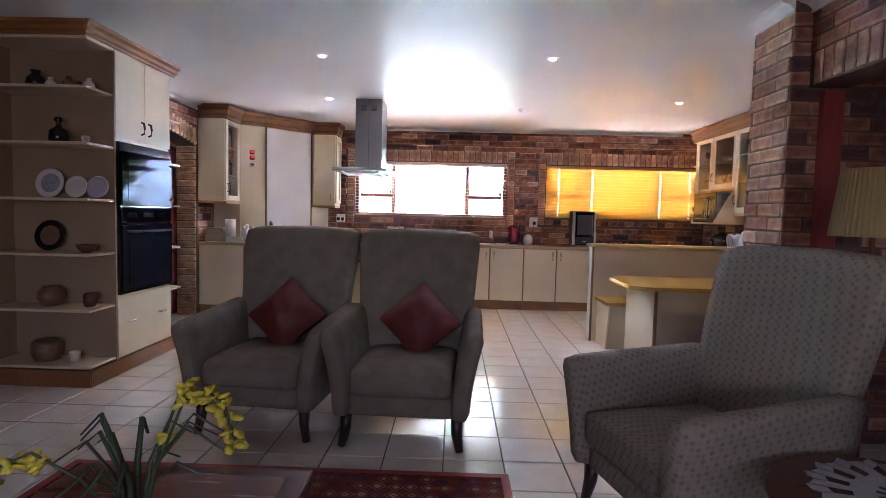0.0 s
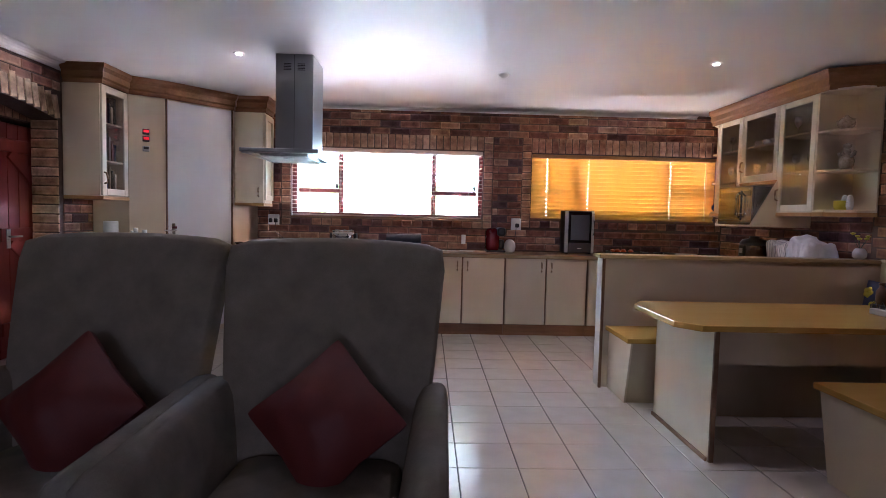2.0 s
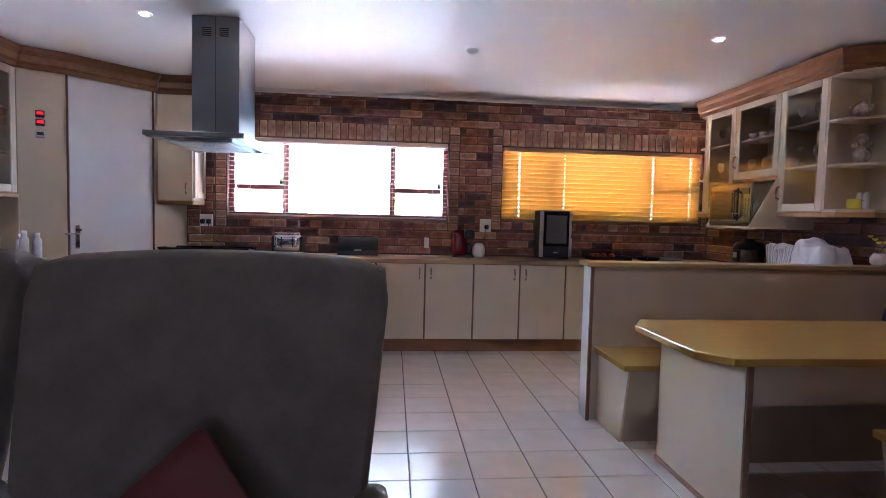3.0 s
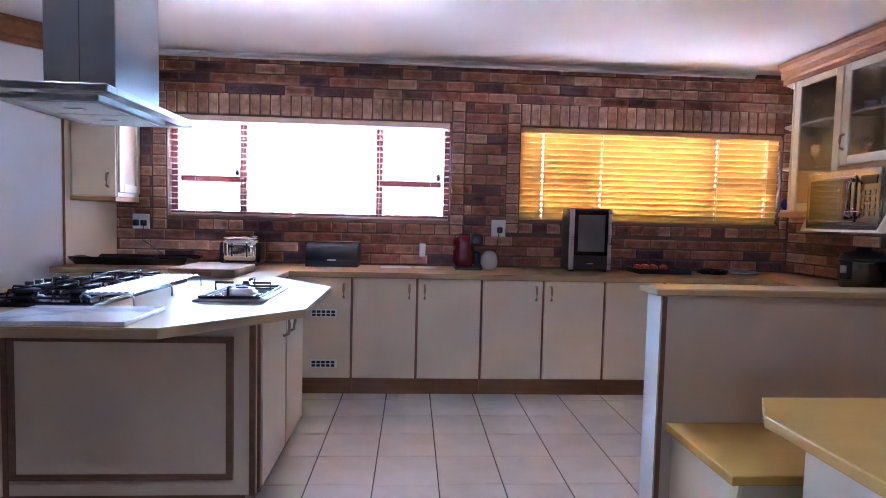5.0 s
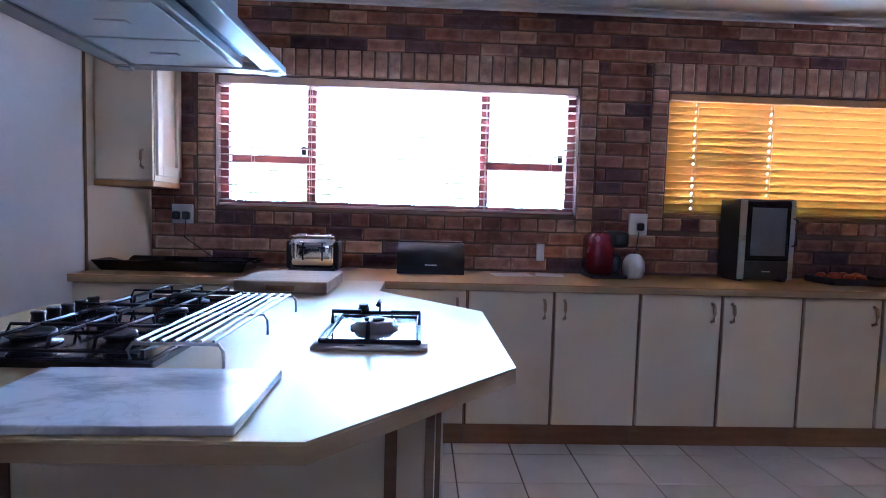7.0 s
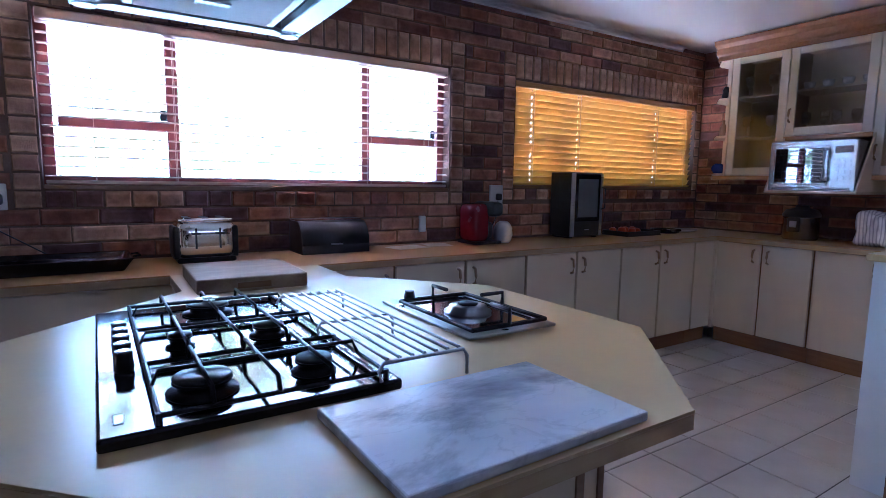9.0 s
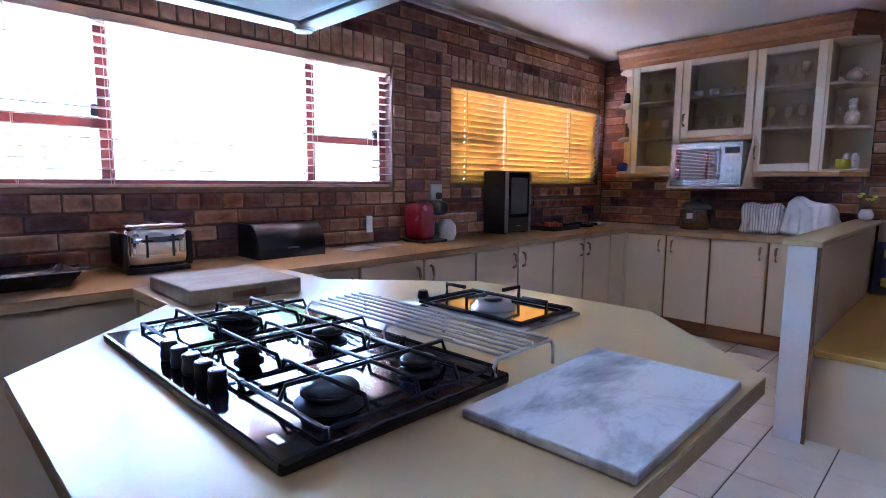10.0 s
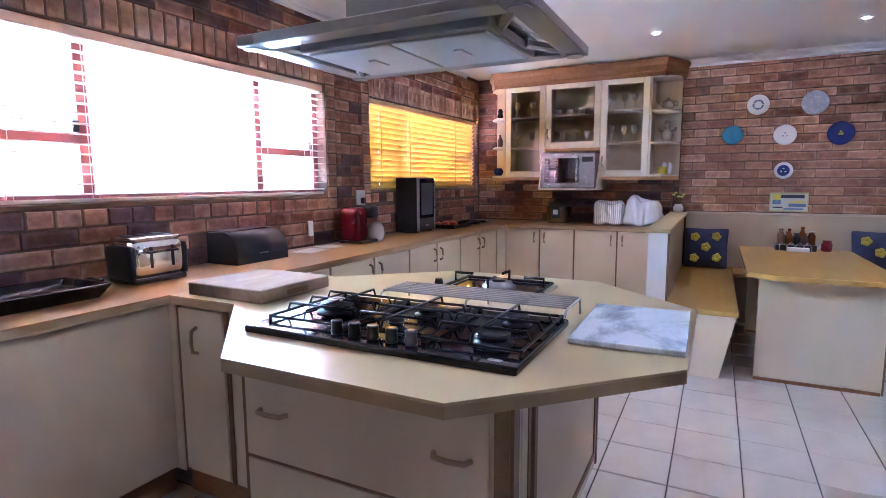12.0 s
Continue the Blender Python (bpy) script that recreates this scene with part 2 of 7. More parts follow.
def prism(bm, points, z0, z1, bevel=0.0):
    low = [bm.verts.new((x, y, z0)) for x, y in points]
    high = [bm.verts.new((x, y, z1)) for x, y in points]
    n = len(points)
    faces = [bm.faces.new(high), bm.faces.new(low[::-1])]
    faces += [bm.faces.new((low[i], low[(i + 1) % n], high[(i + 1) % n], high[i])) for i in range(n)]
    bmesh.ops.recalc_face_normals(bm, faces=faces)
    if bevel:
        bmesh.ops.bevel(bm, geom=list({e for f in faces[:2] for e in f.edges}), offset=bevel, segments=2, affect="EDGES", profile=0.5)
    return bm


def lathe(bm, profile, at=(0, 0, 0), seg=20, smooth=True):
    rings = []
    for r, z in profile:
        rings.append([bm.verts.new((at[0] + r * math.cos(2 * math.pi * i / seg), at[1] + r * math.sin(2 * math.pi * i / seg), at[2] + z)) for i in range(seg)])
    for a, b in zip(rings, rings[1:]):
        for i in range(seg):
            f = bm.faces.new((a[i], a[(i + 1) % seg], b[(i + 1) % seg], b[i]))
            f.smooth = smooth
    bm.faces.new(rings[0][::-1])
    bm.faces.new(rings[-1])
    return bm


def rod(bm, a, b, r, seg=8, r2=None):
    a, b = Vector(a), Vector(b)
    m = Matrix.Translation((a + b) / 2) @ (b - a).to_track_quat("Z", "Y").to_matrix().to_4x4()
    bmesh.ops.create_cone(bm, cap_ends=True, segments=seg, radius1=r, radius2=r if r2 is None else r2, depth=(b - a).length, matrix=m)
    return bm


def tube(bm, points, r, seg=8):
    pts = [Vector(p) for p in points]
    rings = []
    for i, p in enumerate(pts):
        d = (pts[min(i + 1, len(pts) - 1)] - pts[max(i - 1, 0)]).normalized()
        q = d.to_track_quat("Z", "Y")
        rr = r[i] if isinstance(r, (list, tuple)) else r
        rings.append([bm.verts.new(p + q @ Vector((rr * math.cos(2 * math.pi * k / seg), rr * math.sin(2 * math.pi * k / seg), 0))) for k in range(seg)])
    for a, b in zip(rings, rings[1:]):
        for k in range(seg):
            f = bm.faces.new((a[k], a[(k + 1) % seg], b[(k + 1) % seg], b[k]))
            f.smooth = True
    bm.faces.new(rings[0][::-1])
    bm.faces.new(rings[-1])
    return bm


def part(name, bm, mat, parent=None, label=""):
    """Links a bmesh as one mesh object under a thing or a part."""
    me = bpy.data.meshes.new(name)
    bm.to_mesh(me)
    bm.free()
    me.materials.append(mat)
    ob = new(name, me)
    if parent:
        ob.parent = parent
    if label:
        ob["label"] = label
    return ob


def thing(name, label, category, m=None, group="", kind=""):
    ob = new(name)
    ob.empty_display_size = 0.1
    ob.matrix_basis = m or Matrix()
    return tagged(ob, label, category, group, kind)


def solid(name, bm, mat, label, category, m=None, group="", kind=""):
    """A thing that is one mesh."""
    ob = part(name, bm, mat)
    ob.matrix_basis = m or Matrix()
    return tagged(ob, label, category, group, kind)


def B(*a, **k):
    return box(bmesh.new(), *a, **k)


def again(ob, m, parent):
    """Another object on the same mesh: a repeated part."""
    o = bpy.data.objects.new(ob.name.split(".")[0], ob.data)
    scene.collection.objects.link(o)
    o.parent, o.matrix_basis = parent, m
    return o


# ---- the plan ----
LEFT, RIGHT, BACK, SOUTH, TOP = -3.15, 3.66, 8.05, -2.6, 2.566
W1 = (-1.51, 0.757, 1.26, 2.08)
W2 = (1.335, 3.585, 1.285, 2.07)
COUNTER = 0.90


def holed(bm, u0, u1, v0, v1, holes, place):
    """A wall as blocks round its openings; place(u0, u1, v0, v1) gives a block's box."""
    us = sorted({u0, u1, *(h[0] for h in holes), *(h[1] for h in holes)})
    us = [u for u in us if u0 <= u <= u1]
    for a, b in zip(us, us[1:]):
        cuts = sorted((h[2], h[3]) for h in holes if h[0] <= a + 1e-6 and h[1] >= b - 1e-6)
        v = v0
        for c, d in cuts:
            if c > v:
                box(bm, *place(a, b, v, c))
            v = max(v, d)
        if v < v1:
            box(bm, *place(a, b, v, v1))
    return bm


wall_north = tagged(part("wall_north", holed(bmesh.new(), LEFT - 0.5, RIGHT + 0.3, 0, TOP + 0.1, [W1, W2], lambda a, b, c, d: (a, b, BACK + 0.008, BACK + 0.24, c, d)), MORTAR), "red-brown face-brick kitchen wall with two wide windows", "wall", kind="structure")
wall_east = tagged(part("wall_east", B(RIGHT + 0.008, RIGHT + 0.24, 3.3, BACK + 0.0, 0, TOP + 0.1), MORTAR), "red-brown face-brick wall of the eating nook", "wall", kind="structure")
DOORWAY = (4.98, 6.50, 0.0, 2.24)
bm = holed(bmesh.new(), 4.06, BACK, 0, TOP + 0.1, [DOORWAY], lambda a, b, c, d: (LEFT - 0.24, LEFT - 0.008, a, b, c, d))
box(bm, LEFT - 0.50, LEFT - 0.242, SOUTH, 4.06, 0, TOP + 0.1)
# the arch's spandrels
n = 14
arc = [(4.98 + 1.52 * i / n, 2.06 + 0.10 * math.sin(math.pi * i / n)) for i in range(n + 1)]
poly = arc + [(6.50, 2.24), (4.98, 2.24)]
lo = [bm.verts.new((LEFT - 0.008, y, z)) for y, z in poly]
hi = [bm.verts.new((LEFT - 0.24, y, z)) for y, z in poly]
bm.faces.new(lo)
bm.faces.new(hi[::-1])
for i in range(len(poly)):
    j = (i + 1) % len(poly)
    bm.faces.new((lo[i], hi[i], hi[j], lo[j]))
wall_west = tagged(part("wall_west", bm, MORTAR), "tan face-brick wall with an arched doorway", "wall", kind="structure")
# passage behind the arch, with the maroon door
bm = bmesh.new()
box(bm, LEFT - 1.0, LEFT - 0.24, 7.16, 7.36, 0, TOP)
box(bm, LEFT - 1.1, LEFT - 1.0, SOUTH - 0.24, BACK + 0.24, 0, TOP)
box(bm, LEFT - 0.42, LEFT - 0.262, 4.2, 6.12, 0, 2.03)
box(bm, LEFT - 1.0, LEFT - 0.24, 4.0, 4.2, 0, TOP)
box(bm, LEFT - 0.42, LEFT - 0.262, 4.2, 7.16, 2.03, TOP)
wall_passage = tagged(part("wall_passage", bm, MORTAR), "face-brick walls of the passage behind the arch", "wall", kind="structure")
# end wall of the nook, and the brick pier that closes it
NOOK0, NOOK1, PIER_X = 3.18, 3.60, 1.90
wall_nook = tagged(part("wall_nook", B(PIER_X + 0.008, RIGHT + 0.24, NOOK0 + 0.008, NOOK1 - 0.008, 0, TOP + 0.1), MORTAR), "face-brick pier and wall between lounge and nook", "wall", kind="structure")
LINTEL = (1.25, NOOK0 + 0.008, 0.0, 2.08)
wall_lounge_east = tagged(part("wall_lounge_east", holed(bmesh.new(), SOUTH, NOOK0 + 0.008, 0, TOP + 0.1, [LINTEL], lambda a, b, c, d: (2.008, 2.22, a, b, c, d)), MORTAR), "face-brick lounge wall with a wide opening", "wall", kind="structure")
wall_lounge_far = tagged(part("wall_lounge_far", B(RIGHT, RIGHT + 0.24, SOUTH, 3.3, 0, TOP + 0.1), LOUNGE_WALL), "plain wall of the side room", "wall", kind="structure")
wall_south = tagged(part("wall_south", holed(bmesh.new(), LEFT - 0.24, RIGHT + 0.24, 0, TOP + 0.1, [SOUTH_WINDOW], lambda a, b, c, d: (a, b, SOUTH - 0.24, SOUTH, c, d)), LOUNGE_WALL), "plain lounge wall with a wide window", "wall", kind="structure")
ceiling = tagged(part("ceiling", B(LEFT - 1.0, RIGHT + 0.3, SOUTH - 0.24, BACK + 0.75, TOP, TOP + 0.12), WHITE_PAINT), "smooth white painted ceiling with a satin sheen", "ceiling", kind="structure")
floor = tagged(part("floor", B(LEFT - 1.0, RIGHT + 0.24, SOUTH - 0.24, BACK + 0.24, -0.12, -0.004), GROUT), "cream ceramic tiles with dark joints", "floor", kind="structure")
ground = tagged(part("ground", B(-300, 300, BACK + 0.3, 400, -1.9, -1.7), material("lawn", (0.05, 0.08, 0.02), (0.10, 0.14, 0.04), 0.9, 2.0)), "garden lawn outside the windows", "lawn", kind="structure")


def coving(name, a, b, inward, size=1.0):
    """Plaster coving along the top of a wall from a to b; inward: the way into the room."""
    bm = bmesh.new()
    a, b, w = Vector((*a, 0)), Vector((*b, 0)), Vector((*inward, 0))
    prof = [(0.0, 0.0)] + [(0.07 * (1 - math.cos(t * math.pi / 2)), 0.07 * math.sin(t * math.pi / 2) * 0.8) for t in (0.0, 0.25, 0.5, 0.75, 1.0)] + [(0.085, 0.07), (0.0, 0.07)]
    prof[1] = (0.012, 0.0)
    rows = [[bm.verts.new(p + w * d * size + Vector((0, 0, TOP - 0.002 + (z - 0.07) * size))) for d, z in prof] for p in (a, b)]
    k = len(prof)
    for i in range(k):
        bm.faces.new((rows[0][i], rows[0][(i + 1) % k], rows[1][(i + 1) % k], rows[1][i]))
    bm.faces.new(rows[0][::-1])
    bm.faces.new(rows[1])
    bmesh.ops.recalc_face_normals(bm, faces=bm.faces[:])
    return tagged(part(name, bm, PLASTER), "white plaster coving", "coving", kind="structure")


coving("trim", (-1.75, BACK), (3.3, BACK), (0, -1), 0.55)
coving("trim", (RIGHT, 5.8), (RIGHT, 3.6), (-1, 0))
coving("trim", (LEFT, 4.95), (LEFT, 6.55), (1, 0))
coving("trim", (PIER_X, NOOK0), (PIER_X, NOOK1), (-1, 0))
coving("trim", (2.0, NOOK0), (2.0, -1.0), (-1, 0))


# ---- windows ----
def window(name, w, label, mullions, transom, glazed_label):
    x0, x1, z0, z1 = w
    win = thing(name, label, "window", pose(0, BACK + 0.09, 0), kind="structure")
    f = 0.05
    part("window_frame", box(box(box(box(bmesh.new(), x0, x0 + f, 0, 0.06, z0, z1), x1 - f, x1, 0, 0.06, z0, z1), x0 + f, x1 - f, 0, 0.06, z0, z0 + f), x0 + f, x1 - f, 0, 0.06, z1 - f, z1), WINDOW_RED, win)
    for x in mullions:
        part("mullion", B(x - 0.028, x + 0.028, 0, 0.06, z0 + f, z1 - f), WINDOW_RED, win)
    xs = [x0 + f, *mullions, x1 - f]
    for i in (0, len(xs) - 2):
        part("transom", B(xs[i] + 0.02, xs[i + 1] - 0.02, 0, 0.06, transom - 0.025, transom + 0.025), WINDOW_RED, win)
        stay = B(xs[i + 1] - 0.062, xs[i + 1] - 0.03, -0.02, 0.0, transom + 0.03, transom + 0.085, bevel=0.004)
        part("window_catch", stay, BLACK_PLASTIC, win)
    for a, b in zip(xs, xs[1:]):
        p = part("pane", B(a, b, 0.028, 0.032, z0 + f, z1 - f), PANE, win)
        p.visible_shadow = False
    part("window_sill", B(x0 - 0.0, x1 + 0.0, -0.085, 0.0, z0 - 0.012, z0 + 0.012, bevel=0.004), OAK_EDGE, win)
    return win


window("window_1", W1, "maroon-framed kitchen window with small side casements", (-0.94, 0.17), 1.575, "")
window("window_2", W2, "maroon-framed kitchen window behind a lowered blind", (1.9, 3.0), 1.6, "")


def slat_material(name, dark, light, through, share):
    m = material(name, dark, light, 0.4, 3.0, (1, 14, 14), 0.03, 40.0)
    t = m.node_tree
    tr = t.nodes.new("ShaderNodeBsdfTranslucent")
    tr.inputs["Color"].default_value = (*through, 1)
    mix = t.nodes.new("ShaderNodeMixShader")
    mix.inputs["Fac"].default_value = share
    t.links.new(t.nodes["Principled BSDF"].outputs[0], mix.inputs[1])
    t.links.new(tr.outputs[0], mix.inputs[2])
    t.links.new(mix.outputs[0], t.nodes["Material Output"].inputs["Surface"])
    return m


SLAT_GOLD = slat_material("golden_blind_slat", (0.44, 0.235, 0.05), (0.57, 0.33, 0.08), (0.90, 0.60, 0.12), 0.16)
SLAT_CREAM = slat_material("pale_blind_slat", (0.55, 0.42, 0.33), (0.68, 0.55, 0.45), (0.6, 0.45, 0.35), 0.3)


def blind(x0, x1, z0, z1, y, tilt, mat, label, pitch=0.0475, width=0.051, cords=(), rail=None):
    bl = thing("venetian_blind", label, "blind", pose((x0 + x1) / 2, y, z0))
    L = (x1 - x0) / 2
    part("headrail", B(-L, L, -0.03, 0.03, z1 - z0 - 0.045, z1 - z0, bevel=0.004), rail or OAK_LIGHT, bl)
    part("bottom_rail", B(-L, L, -0.02, 0.02, 0.0, 0.018, bevel=0.004), mat, bl)
    first = None
    n = round((z1 - z0 - 0.095) / pitch) + 1
    pitch = (z1 - z0 - 0.095) / (n - 1)
    for i in range(n):
        m = pose(0, 0, 0.037 + i * pitch, tilt + random.uniform(-1.5, 1.5), 0, 0)
        if first is None:
            bm = bmesh.new()
            k = 8
            cuts = [-L] + [c + e for c in sorted(cords) for e in (-0.004, 0.004)] + [L]
            rows = []
            for q in cuts:
                top = [bm.verts.new((q, width * (j / k - 0.5), 0.0035 - 0.014 * (j / k - 0.5) ** 2 + 0.001)) for j in range(k + 1)]
                bot = [bm.verts.new((q, width * (j / k - 0.5), 0.0008 - 0.014 * (j / k - 0.5) ** 2)) for j in range(k + 1)]
                rows.append((top, bot))
            for c in range(len(rows) - 1):
                (ta, ba), (tb_, bb) = rows[c], rows[c + 1]
                for j in range(k):
                    if c % 2 and 3 <= j <= 4:
                        continue
                    bm.faces.new((ta[j], tb_[j], tb_[j + 1], ta[j + 1]))
                    bm.faces.new((ba[j], ba[j + 1], bb[j + 1], bb[j]))
                for j in (0, k):
                    bm.faces.new((ta[j], ba[j], bb[j], tb_[j]))
            bmesh.ops.recalc_face_normals(bm, faces=bm.faces[:])
            first = part("slat", bm, mat, bl)
            first.matrix_basis = m
        else:
            again(first, m, bl)
    for x in cords:
        bm = rod(rod(bmesh.new(), (x, -0.028, 0.01), (x, -0.028, z1 - z0 - 0.04), 0.0018, 6), (x, 0.028, 0.01), (x, 0.028, z1 - z0 - 0.04), 0.0018, 6)
        part("ladder_cord", bm, SLAT_CREAM, bl)
    return bl


blind(W1[0] + 0.01, W1[1] - 0.01, W1[2] + 0.016, W1[3] - 0.004, BACK + 0.045, 0, SLAT_CREAM, "pale wooden venetian blind with its slats open", cords=(-0.92, -0.56, 0.55, 0.97), rail=SLAT_CREAM)
blind(W2[0] + 0.01, W2[1] - 0.01, W2[2] + 0.016, W2[3] - 0.004, BACK + 0.045, -65, SLAT_GOLD, "golden wooden venetian blind tilted nearly shut", width=0.066, cords=(1.53 - 2.46, -0.43, 0.57, 1.0))

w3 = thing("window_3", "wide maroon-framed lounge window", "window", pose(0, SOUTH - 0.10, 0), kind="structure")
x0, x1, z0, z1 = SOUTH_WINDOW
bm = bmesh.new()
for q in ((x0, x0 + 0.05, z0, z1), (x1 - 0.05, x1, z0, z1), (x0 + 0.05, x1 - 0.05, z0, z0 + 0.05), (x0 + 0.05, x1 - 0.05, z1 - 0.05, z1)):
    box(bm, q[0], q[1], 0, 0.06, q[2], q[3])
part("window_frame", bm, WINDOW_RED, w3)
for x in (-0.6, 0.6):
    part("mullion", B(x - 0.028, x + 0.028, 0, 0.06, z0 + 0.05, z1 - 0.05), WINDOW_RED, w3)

# ---- glowing garden backdrop beyond the windows ----
m = bpy.data.materials.new("glowing_garden")
m.use_nodes = True
t = m.node_tree
b = t.nodes["Principled BSDF"]
tc = t.nodes.new("ShaderNodeTexCoord")
n1 = node(t, "ShaderNodeTexNoise", Scale=0.8, Detail=8.0, Roughness=0.7)
t.links.new(tc.outputs["Object"], n1.inputs["Vector"])
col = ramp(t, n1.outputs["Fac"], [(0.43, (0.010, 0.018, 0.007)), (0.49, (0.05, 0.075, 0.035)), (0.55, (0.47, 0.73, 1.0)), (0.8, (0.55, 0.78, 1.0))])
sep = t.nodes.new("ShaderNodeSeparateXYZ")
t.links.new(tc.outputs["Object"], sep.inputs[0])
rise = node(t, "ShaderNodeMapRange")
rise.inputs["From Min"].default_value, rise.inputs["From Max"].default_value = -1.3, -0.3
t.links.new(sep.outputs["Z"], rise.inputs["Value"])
paving_glow_mix = t.nodes.new("ShaderNodeMix")
paving_glow_mix.data_type = "RGBA"
# paving's sunlight put into its emission, to throw light up at the ceiling
paving_glow_mix.inputs["A"].default_value = (0.85, 0.78, 0.66, 1)
t.links.new(rise.outputs["Result"], paving_glow_mix.inputs["Factor"])
t.links.new(col, paving_glow_mix.inputs["B"])
t.links.new(paving_glow_mix.outputs["Result"], b.inputs["Emission Color"])
# daylight comes from the backdrop's own glow, through both kitchen windows
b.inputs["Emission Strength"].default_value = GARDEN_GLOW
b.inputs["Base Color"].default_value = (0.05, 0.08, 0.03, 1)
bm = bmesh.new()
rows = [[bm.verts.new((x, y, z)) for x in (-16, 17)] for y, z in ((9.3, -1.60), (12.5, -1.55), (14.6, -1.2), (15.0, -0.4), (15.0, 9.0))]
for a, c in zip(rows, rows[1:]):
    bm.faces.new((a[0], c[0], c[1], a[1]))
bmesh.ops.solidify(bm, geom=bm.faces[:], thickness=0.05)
tagged(part("backdrop", bm, m), "glowing backdrop of bright paving, garden trees and sky outside", "garden", kind="structure")

# ---- kitchen units ----
def handle(parent, x, y, z, m=None, mat=None, tall=True):
    """A wooden D-handle standing on a front at y, upright or lying."""
    d = 0.05
    pts = [(0, 0, -d), (0, -0.022, -d + 0.008), (0, -0.028, 0), (0, -0.022, d - 0.008), (0, 0, d)]
    if not tall:
        pts = [(c, b, a) for a, b, c in pts]
    bm = tube(bmesh.new(), [(x + a, y + b, z + c) for a, b, c in pts], 0.0085, 8)
    h = part("handle", bm, mat or HANDLE_WOOD, parent)
    return h


def base_unit(at, rz, width, doors, label, hand="r", height=0.862, depth=0.57, kick=True, vents=False, drawers=0):
    """A floor cabinet: carcass, wooden plinth, slab doors edged with oak, wooden handles. Its front faces its own -y."""
    u = thing("base_cabinet", label, "cabinet", pose(*at, 0, 0, rz), group="kitchen base cabinets")
    part("body", B(0.001, width - 0.001, 0.022, depth, 0.12, height), OAK_EDGE, u)
    if kick:
        part("plinth", B(0.001, width - 0.001, 0.05, depth, 0, 0.118), OAK_TRIM, u, "brown wooden plinth")
    z0, z1 = 0.13, height - 0.008
    if drawers:
        step = (z1 - z0) / drawers
        for i in range(drawers):
            dr = part("drawer_front", B(0.008, width - 0.008, 0.0, 0.02, z0 + i * step + 0.006, z0 + (i + 1) * step - 0.006, bevel=0.002), MELAMINE, u)
            for x in (width * 0.16, width * 0.80):
                handle(dr, x, 0, z0 + (i + 0.62) * step, tall=False)
        return u
    w = width / doors
    for i in range(doors):
        bm = B(i * w + 0.009, (i + 1) * w - 0.009, 0.0, 0.02, z0, z1, bevel=0.002)
        d = part("door", bm, MELAMINE, u)
        side = hand[i % len(hand)]
        if side in "lr":
            handle(d, i * w + (0.055 if side == "l" else w - 0.055), 0, z1 - 0.09)
        if vents:
            for z in (0.60, 0.235):
                bm = bmesh.new()
                box(bm, i * w + 0.17, i * w + 0.36, -0.004, 0.0, z - 0.03, z + 0.03, bevel=0.002)
                v = part("vent_grille", bm, WHITE_PLASTIC, d)
                for r in range(2):
                    for c in range(5):
                        part("vent_slot", B(i * w + 0.182 + c * 0.034, i * w + 0.208 + c * 0.034, -0.006, -0.003, z - 0.022 + r * 0.024, z - 0.004 + r * 0.024), BLACK_PLASTIC, v)
    return u


FRONT = 7.465
xs = (-0.43, 0.03, 0.493, 0.965, 1.43, 1.875, 2.32, 2.78)
base_unit((xs[0], FRONT, 0), 0, xs[1] - xs[0], 1, "cream base cabinet door with two vent grilles", "r", vents=True)
for i in (1, 3, 5):
    base_unit((xs[i], FRONT, 0), 0, xs[i + 2] - xs[i], 2, "cream double-door base cabinet edged in brown oak", "rl")
base_unit((2.78, FRONT, 0), 0, 0.28, 1, "narrow cream corner filler panel", "n")
base_unit((-2.03, FRONT, 0), 0, 0.998, 1, "wide plain cream cabinet front", "n")
# along the nook wall
RF = 3.065
ys = (7.455, 7.13, 6.72, 6.26, 5.86)
base_unit((RF, ys[0], 0), -90, ys[0] - ys[2], 2, "cream corner base cabinet with wooden handles", "rl", depth=0.59)
base_unit((RF, ys[2], 0), -90, ys[2] - ys[4], 2, "cream base cabinet beside the low wall", "rl", depth=0.59)

solid("corner_post", B(3.045, 3.075, 7.44, 7.475, 0.12, 0.862), MELAMINE, "narrow cream post in the inner corner of the cabinets", "corner post")
# the worktop: one sheet along two walls and out over the island
top_plan = [(-2.03, BACK), (-2.03, 7.44), (-1.06, 7.44), (-1.06, 7.06), (-1.54, 6.58), (-1.54, 5.91), (-1.09, 5.46), (-0.40, 5.46), (0.01, 5.89), (0.01, 6.62), (-0.41, 7.09), (-0.41, 7.44), (3.04, 7.44), (3.04, 5.83), (RIGHT, 5.83), (RIGHT, BACK)]
wt = thing("worktop", "pale wood-grain laminate worktop with an octagonal island end", "worktop", pose(0, 0, COUNTER))
back_plan = [(-2.03, BACK), (-2.03, 7.44), (-1.06, 7.44), (-0.41, 7.44), (3.04, 7.44), (3.04, 5.83), (RIGHT, 5.83), (RIGHT, BACK)]
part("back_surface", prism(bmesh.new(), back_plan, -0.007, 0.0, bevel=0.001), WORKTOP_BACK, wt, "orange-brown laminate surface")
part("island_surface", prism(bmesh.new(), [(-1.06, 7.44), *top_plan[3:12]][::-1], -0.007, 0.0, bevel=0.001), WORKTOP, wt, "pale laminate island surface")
part("edge_band", prism(bmesh.new(), top_plan, -0.038, -0.0072), material("worktop_edge_band", (0.36, 0.25, 0.12), (0.46, 0.33, 0.17), 0.4, 6.0, (1, 1, 12)), wt, "tan wood-grain edge band")

